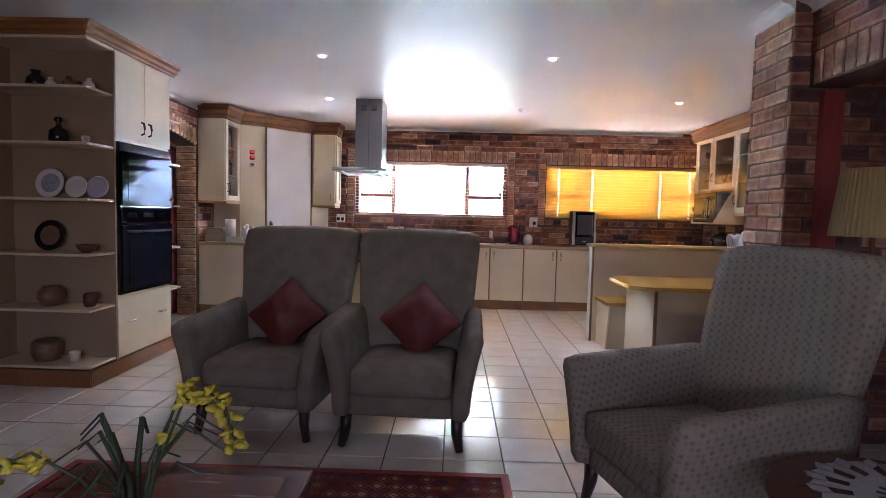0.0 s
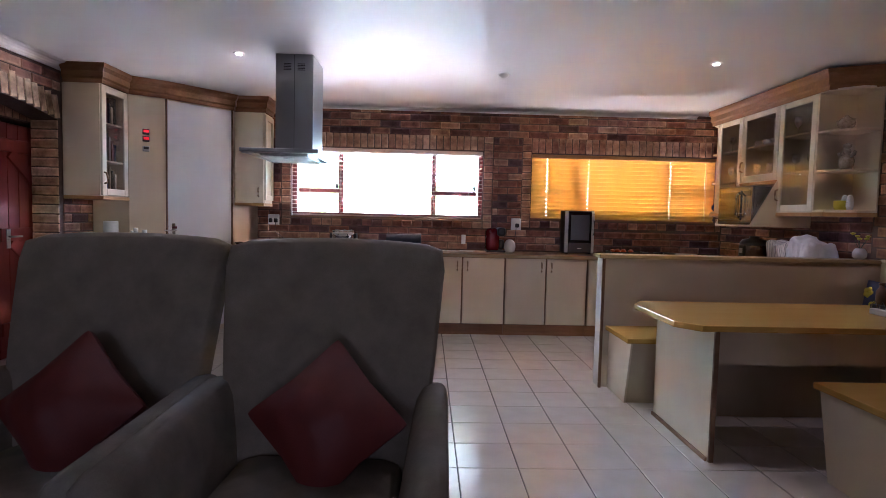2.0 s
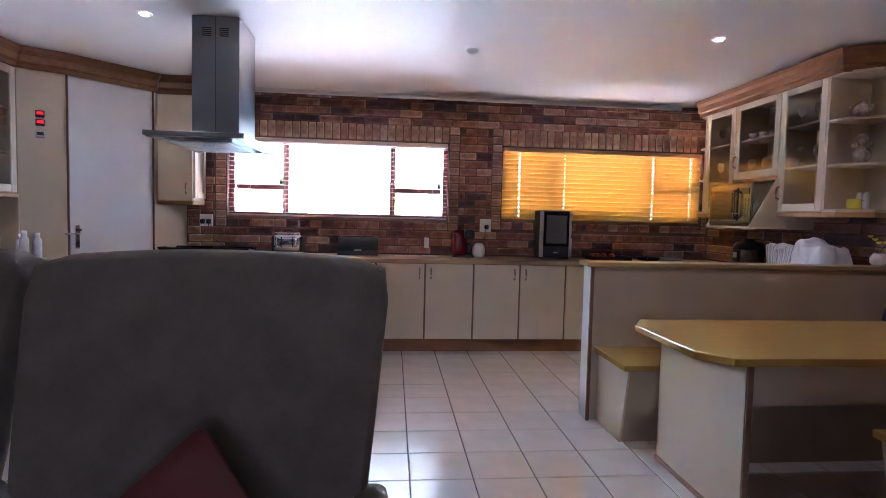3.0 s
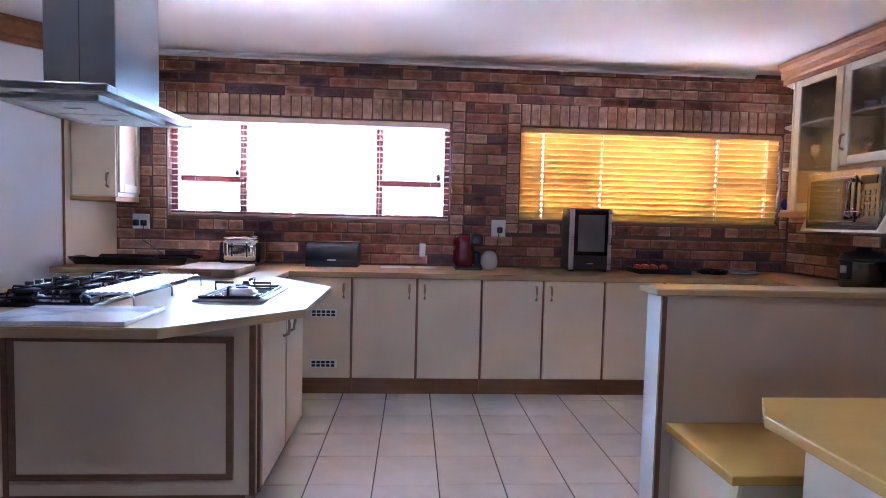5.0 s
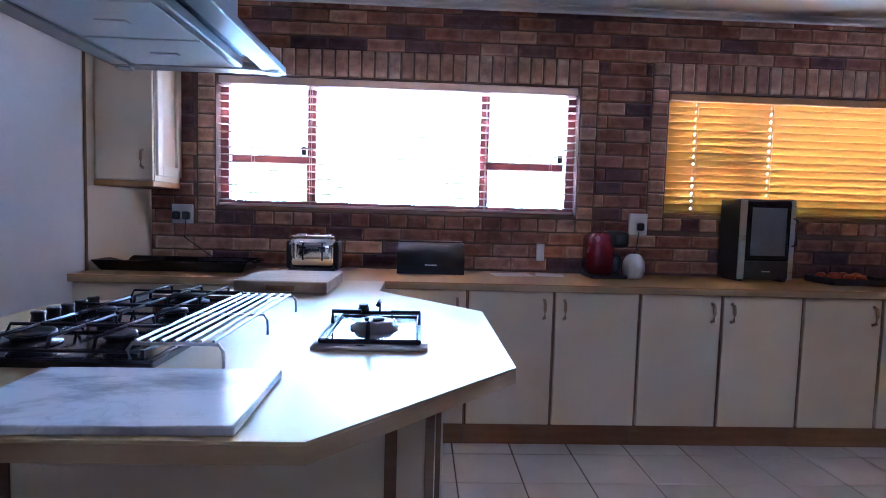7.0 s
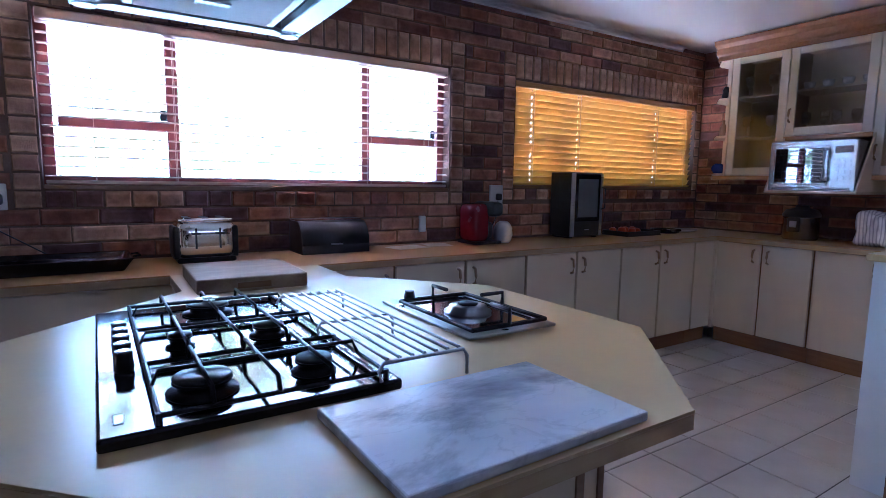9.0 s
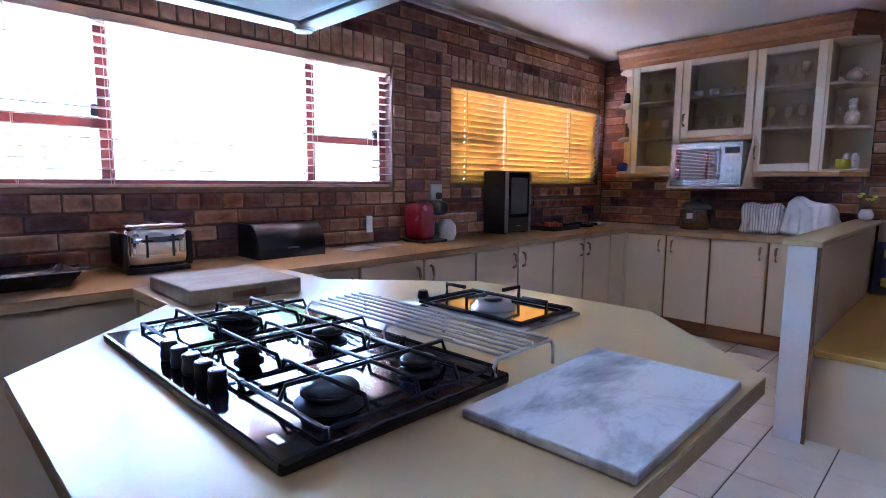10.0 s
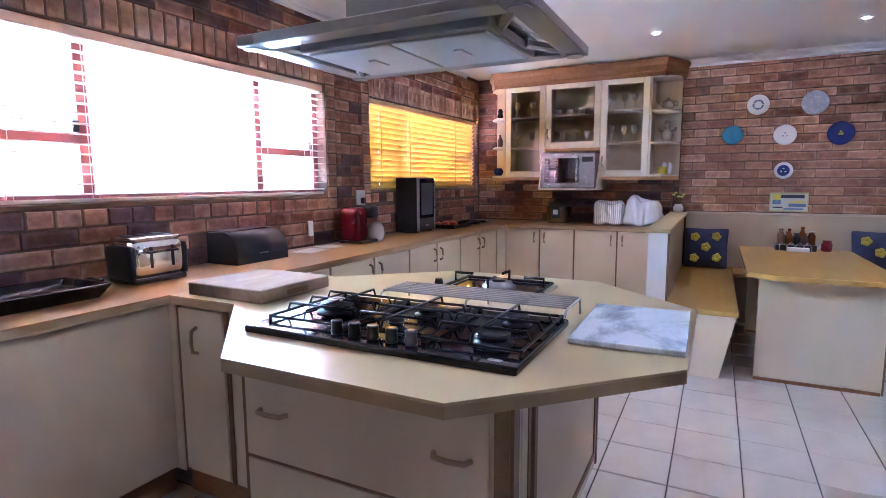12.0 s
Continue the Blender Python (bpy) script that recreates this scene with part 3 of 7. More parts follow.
# island
isl = thing("island_unit", "cream octagonal hob island with oak edging and drawers", "kitchen island", pose(-0.77, 6.35, 0))
ox, oy = 0.77, -6.35
plan = [(-1.30, 5.84), (-0.20, 5.84), (-0.18, 5.86), (-0.18, 6.72), (-0.43, 6.98), (-0.43, 7.45), (-1.03, 7.45), (-1.03, 7.02), (-1.30, 6.76)]
part("body", prism(bmesh.new(), [(x + ox, y + oy) for x, y in plan], 0.12, COUNTER - 0.04), MELAMINE, isl)
inner = [(-1.26, 5.90), (-0.24, 5.90), (-0.23, 6.70), (-0.46, 6.95), (-0.46, 7.45), (-1.00, 7.45), (-1.00, 7.0), (-1.26, 6.73)]
part("plinth", prism(bmesh.new(), [(x + ox, y + oy) for x, y in inner], 0, 0.12), OAK_TRIM, isl)


def strip(a, b, z0, z1, w=0.022, name="edging", mat=OAK_EDGE, proud=0.006):
    """An upright board between two points of the plan."""
    a, b = Vector(a), Vector(b)
    d = (b - a).normalized()
    nrm = Vector((d.y, -d.x))
    pts = [a + nrm * proud, b + nrm * proud, b - nrm * w, a - nrm * w]
    return part(name, prism(bmesh.new(), [(p.x + ox, p.y + oy) for p in pts], z0, z1), mat, isl)


def bow_handle(parent, at, side, tall):
    """A wooden bow handle on an island front; side: the way the front faces."""
    sx, sy = side
    pts = []
    for out, along in ((0, -0.055), (0.024, -0.045), (0.03, 0), (0.024, 0.045), (0, 0.055)):
        pts.append((at[0] + sx * out + ox + (0 if tall else -sy * along), at[1] + sy * out + oy + (0 if tall else sx * along), at[2] + (along if tall else 0)))
    return part("handle", tube(bmesh.new(), pts, 0.0078, 8), HANDLE_WOOD, parent)


strip((-1.305, 5.84), (-1.262, 5.84), 0.12, 0.858)
strip((-1.235, 5.84), (-1.19, 5.84), 0.12, 0.858, proud=0.004, mat=MELAMINE)
strip((-1.185, 5.84), (-1.165, 5.84), 0.12, 0.858)
strip((-0.205, 5.84), (-0.184, 5.84), 0.12, 0.858)
strip((-1.13, 5.84), (-0.297, 5.84), 0.215, 0.763, name="framed_panel", mat=MELAMINE, proud=0.008)
for a, b, z0, z1 in (((-1.155, 5.84), (-1.13, 5.84), 0.19, 0.788), ((-0.297, 5.84), (-0.269, 5.84), 0.19, 0.788), ((-1.13, 5.84), (-0.297, 5.84), 0.763, 0.788), ((-1.13, 5.84), (-0.297, 5.84), 0.19, 0.215)):
    strip(a, b, z0, z1, proud=0.014)
for y0, y1, hy in ((5.875, 6.29, 6.24), (6.31, 6.71, 6.36)):
    d = strip((-0.18, y0 + 0.006), (-0.18, y1 - 0.006), 0.14, 0.85, name="door", mat=MELAMINE, proud=0.018)
    bow_handle(d, (-0.162, hy, 0.76), (1, 0), True)
for y in (5.868, 6.30, 6.715):
    strip((-0.18, y - 0.008), (-0.18, y + 0.008), 0.12, 0.858, proud=0.012)
# drawers on the west side
for z0, z1 in ((0.49, 0.85), (0.14, 0.475)):
    d = strip((-1.30, 6.74), (-1.30, 5.90), z0, z1, name="drawer_front", mat=MELAMINE, proud=0.018)
    for y in (6.62, 6.00):
        bow_handle(d, (-1.318, y, z0 + (z1 - z0) * 0.45), (-1, 0), False)
strip((-1.30, 6.75), (-1.30, 5.89), 0.476, 0.489, proud=0.012)
strip((-1.30, 6.76), (-1.30, 6.745), 0.12, 0.858, proud=0.012)
strip((-1.30, 5.885), (-1.30, 5.845), 0.12, 0.858, proud=0.012)
d = strip((-1.03, 7.405), (-1.03, 7.15), 0.14, 0.85, name="door", mat=MELAMINE, proud=0.018)
bow_handle(d, (-1.048, 7.30, 0.72), (-1, 0), True)
strip((-1.03, 7.475), (-1.03, 7.425), 0.12, 0.858, proud=0.02, mat=MELAMINE, name="corner_post")
strip((-1.03, 7.424), (-1.03, 7.41), 0.12, 0.858, proud=0.014)
strip((-1.03, 7.145), (-1.03, 7.13), 0.12, 0.858, proud=0.012)


# ---- wall cabinets ----
def glass_door(parent, x0, x1, z0, z1, hx, hz):
    f = 0.062
    bm = bmesh.new()
    for b in ((x0, x0 + f, z0, z1), (x1 - f, x1, z0, z1), (x0 + f, x1 - f, z0, z0 + f), (x0 + f, x1 - f, z1 - f, z1)):
        box(bm, b[0], b[1], 0, 0.022, b[2], b[3], bevel=0.004)
    d = part("door", bm, CREAM_PAINT, parent, "cream glazed door")
    p = part("pane", B(x0 + f - 0.005, x1 - f + 0.005, 0.009, 0.013, z0 + f - 0.005, z1 - f + 0.005), GLASS, d)
    p.visible_shadow = False
    handle(d, hx, 0, hz)
    return d


def wall_unit(at, rz, width, z0, z1, doors, label, depth=0.33, shelves=(), glazed=True, plain_hand="r"):
    """A hung cabinet with a hollow carcass, shelves and doors. Its front faces its own -y."""
    u = thing("wall_cabinet", label, "cabinet", pose(at[0], at[1], z0, 0, 0, rz), group="kitchen wall cabinets")
    h, t = z1 - z0, 0.018
    bm = bmesh.new()
    for b in ((0, t, 0.022, depth, 0, h), (width - t, width, 0.022, depth, 0, h), (t, width - t, 0.022, depth, 0, t), (t, width - t, 0.022, depth, h - t, h), (t, width - t, depth - 0.012, depth, t, h - t)):
        box(bm, *b)
    part("body", bm, MELAMINE, u)
    for z in shelves:
        part("shelf", B(t, width - t, 0.03, depth - 0.012, z - z0, z - z0 + 0.016), MELAMINE, u)
    part("light_rail", B(-0.004, width + 0.004, -0.006, depth, -0.035, -0.002, bevel=0.004), OAK_LIGHT, u, "golden oak rail under the cabinet")
    w = width / doors
    for i in range(doors):
        side = plain_hand[i % len(plain_hand)]
        hx = i * w + (0.03 if side == "l" else w - 0.03)
        if glazed:
            glass_door(u, i * w + 0.004, (i + 1) * w - 0.004, 0.004, h - 0.004, hx, 0.16)
        else:
            d = part("door", B(i * w + 0.004, (i + 1) * w - 0.004, 0, 0.02, 0.004, h - 0.004, bevel=0.002), MELAMINE, u)
            handle(d, i * w + (0.055 if side == "l" else w - 0.055), 0, 0.12)
    return u


def crown(points, label="golden oak cornice above the cabinets", name="cabinet_cornice", z0=2.40, size=1.0, out=1.0):
    """A moulded wooden cornice that follows the cabinet fronts (the room lies to the right of the line)."""
    prof = [(0.0, 0.0), (0.012, 0.0), (0.012, 0.035), (0.03, 0.05), (0.03, 0.10), (0.055, 0.13), (0.06, 0.165), (0.0, 0.165)]
    bm = bmesh.new()
    pts = [Vector(p) for p in points]
    rows = []
    for i, p in enumerate(pts):
        d0 = (p - pts[i - 1]).normalized() if i else (pts[1] - p).normalized()
        d1 = (pts[i + 1] - p).normalized() if i < len(pts) - 1 else d0
        n0, n1 = Vector((d0.y, -d0.x)), Vector((d1.y, -d1.x))
        mit = (n0 + n1).normalized()
        mit = mit / max(0.35, mit.dot(n0))
        rows.append([bm.verts.new((p.x + mit.x * a * out, p.y + mit.y * a * out, z0 + c * size)) for a, c in prof])
    k = len(prof)
    for a, b in zip(rows, rows[1:]):
        for j in range(k):
            bm.faces.new((a[j], a[(j + 1) % k], b[(j + 1) % k], b[j]))
    bm.faces.new(rows[0][::-1])
    bm.faces.new(rows[-1])
    bmesh.ops.recalc_face_normals(bm, faces=bm.faces[:])
    return solid(name, bm, OAK_TRIM if "brown" in label else OAK_CROWN, label, "cornice")


CF = 3.32
wall_unit((CF, 7.58), -90, 0.46, 1.405, 2.40, 1, "cream glazed wall cabinet with glasses inside", shelves=(1.72, 2.05), plain_hand="r")
wall_unit((CF, 7.12), -90, 0.585, 1.71, 2.40, 1, "short cream glazed cabinet of cups above the microwave", shelves=(2.05,), plain_hand="l")
wall_unit((CF, 6.535), -90, 0.48, 1.405, 2.40, 1, "tall cream glazed wall cabinet of wine glasses", shelves=(1.75, 2.08), plain_hand="l")


def end_shelves(at, m, radius, z0, z1, levels, label, depth):
    """Open end shelves with cut-off corners against a cabinet's side."""
    u = thing("end_shelves", label, "shelf", m)
    h = z1 - z0
    part("back_panel", B(0, 0.016, 0, depth, 0, h), MELAMINE, u)
    part("wall_panel", B(0.016, radius, depth - 0.014, depth, 0, h), MELAMINE, u)
    for z in levels:
        part("shelf", prism(bmesh.new(), [(0.016, 0.004), (radius * 0.45, 0.004), (radius - 0.004, depth * 0.5), (radius - 0.004, depth - 0.014), (0.016, depth - 0.014)], z - z0, z - z0 + 0.02, bevel=0.003), MELAMINE, u)
    part("light_rail", prism(bmesh.new(), [(0, -0.004), (radius * 0.47, -0.004), (radius + 0.002, depth * 0.5), (radius + 0.002, depth), (0, depth)], -0.035, -0.002), OAK_LIGHT, u)
    return u


end_shelves(None, pose(CF, 6.052, 1.405, 0, 0, -90), 0.27, 1.405, 2.40, (1.405, 1.73, 2.05, 2.375), "cream open end shelves holding small figurines", 0.335)
end_shelves(None, pose(CF, 7.582, 1.405, 0, 0, -90) @ Matrix.Diagonal((-1, 1, 1, 1)), 0.22, 1.405, 2.40, (1.405, 1.73, 2.05, 2.375), "narrow cream corner shelves beside the window", 0.335)
crown([(CF + 0.30, 7.84), (CF, 7.70), (CF, 5.93), (CF + 0.335, 5.76)], z0=2.385, size=1.0, out=0.8)

# left of the back window
wall_unit((-2.05, 7.72), 0, 0.32, 1.40, 2.40, 1, "cream plain-door wall cabinet beside the window", glazed=False)
bm = bmesh.new()
for b in ((7.745, 7.80, 1.43, 2.38), (7.99, 8.04, 1.43, 2.38), (7.80, 7.99, 1.43, 1.49), (7.80, 7.99, 2.32, 2.38)):
    box(bm, -1.73, -1.712, b[0], b[1], b[2], b[3], bevel=0.003)
solid("cabinet_end_panel", bm, CREAM_PAINT, "cream framed end panel of the wall cabinet", "panel")
wall_unit((-2.80, 6.54), 90, 0.42, 1.41, 2.40, 1, "cream glazed cabinet of crockery and books", depth=0.345, shelves=(1.72, 2.06), plain_hand="l")

# corner pantry with its slanted door
pan = thing("corner_pantry", "tall cream corner pantry with a slanted door", "pantry", pose(-2.45, 7.45, 0))
qx, qy = 2.45, -7.45
P0, P1, P2 = Vector((-2.80, 6.96)), Vector((-2.53, 7.14)), Vector((-2.05, 7.66))
plan = [(-2.80, 6.965), (-2.53, 7.145), (-2.055, 7.66), (-2.055, BACK - 0.004), (LEFT + 0.004, BACK - 0.004), (LEFT + 0.004, 6.965)]
part("body", prism(bmesh.new(), [(x + qx, y + qy) for x, y in plan], 0.0, 2.40), MELAMINE, pan)
part("side_panel", prism(bmesh.new(), [(x + qx, y + qy) for x, y in ((-2.053, 7.655), (-1.90, BACK - 0.004), (-2.053, BACK - 0.004))], 0.902, 1.362), MELAMINE, pan)
d = (P2 - P1).normalized()
nn = Vector((d.y, -d.x))
a, b = P1 + d * 0.012, P2 - d * 0.03
pdoor = part("door", prism(bmesh.new(), [(p.x + qx, p.y + qy) for p in (a + nn * 0.022, b + nn * 0.022, b, a)], 0.06, 2.385, bevel=0.002), PLASTER, pan, "tall plain white door")
for p in (P1, P2 - d * 0.018):
    part("edging", prism(bmesh.new(), [(v.x + qx, v.y + qy) for v in (p + nn * 0.012, p + d * 0.011 + nn * 0.012, p + d * 0.011 - nn * 0.01, p - nn * 0.01)], 0.0, 2.40), OAK_EDGE, pan)
lock = a + d * 0.05 + nn * 0.022
bm = bmesh.new()
box(bm, -0.018, 0.018, -0.006, 0, -0.10, 0.10, bevel=0.003)
rod(bm, (0, -0.005, 0.03), (0, -0.045, 0.03), 0.009)
rod(bm, (0.01, -0.045, 0.03), (-0.11, -0.045, 0.03), 0.008)
bmesh.ops.transform(bm, matrix=pose(lock.x + qx, lock.y + qy, 1.06, 0, 0, math.degrees(math.atan2(d.y, d.x))), verts=bm.verts[:])
part("door_handle", bm, CHROME, pdoor, "chrome lever handle")
bm = B(-0.02, 0.02, -0.012, -0.004, -0.012, 0.012, bevel=0.003)
bmesh.ops.transform(bm, matrix=pose(lock.x + qx + 0.01, lock.y + qy, 1.12, 0, 0, 47), verts=bm.verts[:])
part("key_tag", bm, RED_CLOTH, pdoor)
crown([(LEFT + 0.02, 6.54), (-2.80, 6.54), (-2.80, 6.96), (-2.53, 7.14), (-2.05, 7.66), (-2.05, 7.72), (-1.72, 7.72), (-1.72, 8.03)], "brown oak cornice above the corner cabinets")
# two red-lit controls and a switch on the pantry's side strip
sd = (P1 - P0).normalized()
for i, z in enumerate((2.055, 1.985, 1.89)):
    c = thing("wall_controller", "small black controller with a red display" if i < 2 else "small grey switch below the controllers", "controller", pose(P0.x + sd.x * 0.15, P0.y + sd.y * 0.15, z, 0, 0, math.degrees(math.atan2(sd.y, sd.x))), group="pantry controls")
    part("case", B(-0.03, 0.03, -0.02, 0.002, -0.027, 0.027, bevel=0.004), BLACK_PLASTIC if i < 2 else STEEL, c)
    part("display" if i < 2 else "rocker", B(-0.022, 0.022, -0.023, -0.019, -0.006, 0.018), glow("red_display", (0.9, 0.03, 0.03), 0.6) if i < 2 else BLACK_PLASTIC, c)

# left counter with its base
lc = thing("base_cabinet", "cream base cabinet end beside the arch", "cabinet", pose(-2.85, 6.75, 0), group="kitchen base cabinets")
part("body", B(-0.296, 0.27, -0.19, 0.20, 0.12, 0.862), MELAMINE, lc)
part("plinth", B(-0.296, 0.24, -0.17, 0.20, 0, 0.12), OAK_TRIM, lc)
part("edging", B(0.255, 0.273, -0.194, -0.188, 0.12, 0.862), OAK_EDGE, lc)
solid("worktop", B(LEFT + 0.004, -2.56, 6.535, 6.96, 0.864, 0.90, bevel=0.004), WORKTOP, "short pale laminate worktop beside the pantry", "worktop")

# ---- hood ----
hood = thing("cooker_hood", "steel island cooker hood with a glass canopy and chimney", "cooker hood", pose(-1.04, 6.24, 1.755))
HX, HY = 0.30, 0.44
part("chimney", B(-0.095, 0.205, -0.20, 0.20, 0.045, TOP - 1.755 - 0.002, bevel=0.003), HOOD_STEEL, hood, "brushed steel chimney")
# thin dark strip drawn where the chimney front only changes in shade
part("chimney_shade_line", B(0.054, 0.057, -0.2015, -0.199, 0.05, TOP - 1.755 - 0.01), BLACK_PLASTIC, hood)
for i in range(5):
    part("vent_slot", B(-0.03, 0.03, -0.203, -0.199, 0.68 + i * 0.012, 0.686 + i * 0.012), BLACK_PLASTIC, hood)
    part("vent_slot", B(0.08, 0.14, -0.203, -0.199, 0.68 + i * 0.012, 0.686 + i * 0.012), BLACK_PLASTIC, hood)
bm = bmesh.new()
for b in ((-HX, HX, -HY, -HY + 0.07), (-HX, HX, HY - 0.07, HY), (-HX, -HX + 0.07, -HY + 0.07, HY - 0.07), (HX - 0.07, HX, -HY + 0.07, HY - 0.07)):
    box(bm, b[0], b[1], b[2], b[3], 0.0, 0.03, bevel=0.003)
part("rim", bm, HOOD_STEEL, hood, "flat steel rim")
part("top_plate", B(-0.20, 0.21, -0.31, 0.31, 0.031, 0.043, bevel=0.003), HOOD_STEEL, hood)
p = part("glass_insert", B(-HX + 0.07, HX - 0.07, -HY + 0.07, HY - 0.07, 0.022, 0.027), clear_glass("hood_glass", (0.72, 0.88, 0.95)), hood, "bluish glass inset")
p.visible_shadow = False
bm = bmesh.new()
box(bm, -0.19, 0.19, -0.30, 0.30, -0.012, 0.02, bevel=0.004)
fb = part("filter_frame", bm, HOOD_STEEL, hood)
GREY_METAL = material("grey_filter_mesh", (0.44, 0.445, 0.44), (0.54, 0.545, 0.54), 0.55, 60.0, bump=0.3, fine=400.0, metal=0.0)
for y0, y1 in ((-0.285, -0.005), (0.005, 0.285)):
    f = part("filter", B(-0.165, 0.165, y0, y1, -0.017, -0.011, bevel=0.002), GREY_METAL, hood, "grey grease filter")
    part("filter_latch", B(-0.04, 0.04, (y0 + y1) / 2 - 0.012, (y0 + y1) / 2 + 0.012, -0.021, -0.016), STEEL, f)
for sx in (-1, 1):
    for sy in (-1, 1):
        bm = bmesh.new()
        rod(bm, (sx * 0.10, sy * 0.30, 0.012), (sx * (HX - 0.04), sy * (HY - 0.04), 0.012), 0.014, 6)
        part("corner_strut", bm, HOOD_STEEL, hood)
        part("hood_lamp", lathe(bmesh.new(), [(0.03, -0.004), (0.028, -0.006)], (sx * (HX - 0.035), sy * (HY - 0.035), 0), 16), HOOD_STEEL, hood)

# ---- tall oven tower ----
TX = -2.575
tower = thing("oven_tower", "tall cream oven cabinet with oak trim", "cabinet", pose(TX, 4.05, 0, 0, 0, 90))
TW = 0.775
part("body", B(0, TW, 0.02, 0.565, 0.12, 2.475), MELAMINE, tower)
part("plinth", B(-0.32, TW + 0.07, 0.005, 0.565, 0, 0.12), OAK_TRIM, tower, "brown wooden plinth")
for i in range(2):
    d = part("door", B(i * TW / 2 + 0.004, (i + 1) * TW / 2 - 0.004, 0, 0.02, 1.825, 2.472, bevel=0.002), MELAMINE, tower)
    handle(d, TW / 2 + (-0.05 if i == 0 else 0.05), 0, 1.94, mat=BLACK_IRON)
d = part("drawer_front", B(0.004, TW - 0.004, 0, 0.02, 0.13, 0.60, bevel=0.002), MELAMINE, tower)
for x in (0.17, 0.60):
    handle(d, x, 0, 0.40, mat=CHROME, tall=False)
oven = thing("double_oven", "black built-in double oven with a glass door", "oven", pose(TX, 4.05, 0.61, 0, 0, 90))
part("case", B(0.02, TW - 0.02, -0.012, 0.02, 0.01, 1.19, bevel=0.004), BLACK_GLOSS, oven)
up = part("oven_door", B(0.03, TW - 0.03, -0.03, -0.012, 0.70, 1.12, bevel=0.004), OVEN_GLASS, oven, "black upper oven door")
part("door_glass", B(0.10, TW - 0.10, -0.033, -0.029, 0.74, 1.08), OVEN_GLASS, up)
part("control_panel", B(0.03, TW - 0.03, -0.024, -0.012, 0.57, 0.69, bevel=0.003), OVEN_GLASS, oven)
part("clock_display", B(0.31, 0.45, -0.027, -0.023, 0.61, 0.65), BLACK_GLOSS, oven)
for i in range(4):
    part("knob", rod(bmesh.new(), (0.12 + i * 0.06 + (0.31 if i > 1 else 0), -0.05, 0.63), (0.12 + i * 0.06 + (0.31 if i > 1 else 0), -0.022, 0.63), 0.02, 14), OVEN_GLASS, oven)
lowd = part("oven_door", B(0.03, TW - 0.03, -0.03, -0.012, 0.03, 0.55, bevel=0.004), OVEN_GLASS, oven, "black lower oven door")
part("door_glass", B(0.10, TW - 0.10, -0.033, -0.029, 0.08, 0.42), OVEN_GLASS, lowd)
for dd, zz in ((up, 0.0), (lowd, 0.50)):
    bm = bmesh.new()
    if dd is up:
        tube(bm, [(TW - 0.065, -0.03, 0.76), (TW - 0.065, -0.065, 0.78), (TW - 0.065, -0.065, 1.04), (TW - 0.065, -0.03, 1.06)], 0.009)
    else:
        tube(bm, [(0.08, -0.03, zz), (0.10, -0.065, zz), (TW - 0.10, -0.065, zz), (TW - 0.08, -0.03, zz)], 0.009)
    part("oven_handle", bm, BLACK_IRON, dd)
# open shelves on its near end
sh = thing("display_shelves", "cream open display shelves with crockery and ornaments", "shelf", pose(-2.86, 3.89, 0))
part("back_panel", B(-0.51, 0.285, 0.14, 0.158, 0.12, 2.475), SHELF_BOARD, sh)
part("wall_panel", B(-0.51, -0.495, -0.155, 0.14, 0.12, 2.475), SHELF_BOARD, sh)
SHELF_Z = (0.13, 0.54, 0.94, 1.335, 1.73, 2.12)
for z in SHELF_Z:
    part("shelf", B(-0.495, 0.28, -0.155, 0.14, z, z + 0.02, bevel=0.003), MELAMINE, sh)
part("top_board", B(-0.51, 0.285, -0.155, 0.158, 2.455, 2.475), MELAMINE, sh)
part("plinth", B(-0.51, 0.285, -0.15, 0.158, 0, 0.118), OAK_TRIM, sh)
crown([(LEFT - 0.22, 3.735), (-2.575, 3.735), (-2.575, 4.90)], "golden oak cornice above the oven cabinet", z0=2.477, size=0.53, out=1.25)
# narrow shelves beyond the tower
ns = thing("end_shelves", "small white open end shelves beside the arch", "shelf", pose(TX, 4.826, 0, 0, 0, 90))
part("back_panel", B(0, 0.012, 0.03, 0.565, 0.12, 2.475), MELAMINE, ns)
for z in (0.55, 0.93, 1.31, 1.69, 2.08):
    part("shelf", prism(bmesh.new(), [(0.012, 0.01), (0.19, 0.01), (0.25, 0.12), (0.14, 0.565), (0.012, 0.565)], z, z + 0.018, bevel=0.003), MELAMINE, ns)

# ---- nook: low wall, benches, table ----
low = thing("low_wall", "beige panelled low wall with a wooden cap", "partition", pose(1.477, 5.765, 0), kind="structure")
part("panel", B(0.0, RIGHT - 1.479, -0.055, 0.055, 0, 1.005), PANEL, low)
part("end_panel", B(-0.02, -0.001, -0.062, 0.062, 0, 1.003), PLASTER, low, "white end panel")
part("edging", B(-0.022, -0.002, -0.078, -0.063, 0, 1.003), OAK_EDGE, low)
part("cap", B(-0.05, RIGHT - 1.479, -0.085, 0.085, 1.006, 1.036, bevel=0.005), WORKTOP, low, "pale laminate cap")


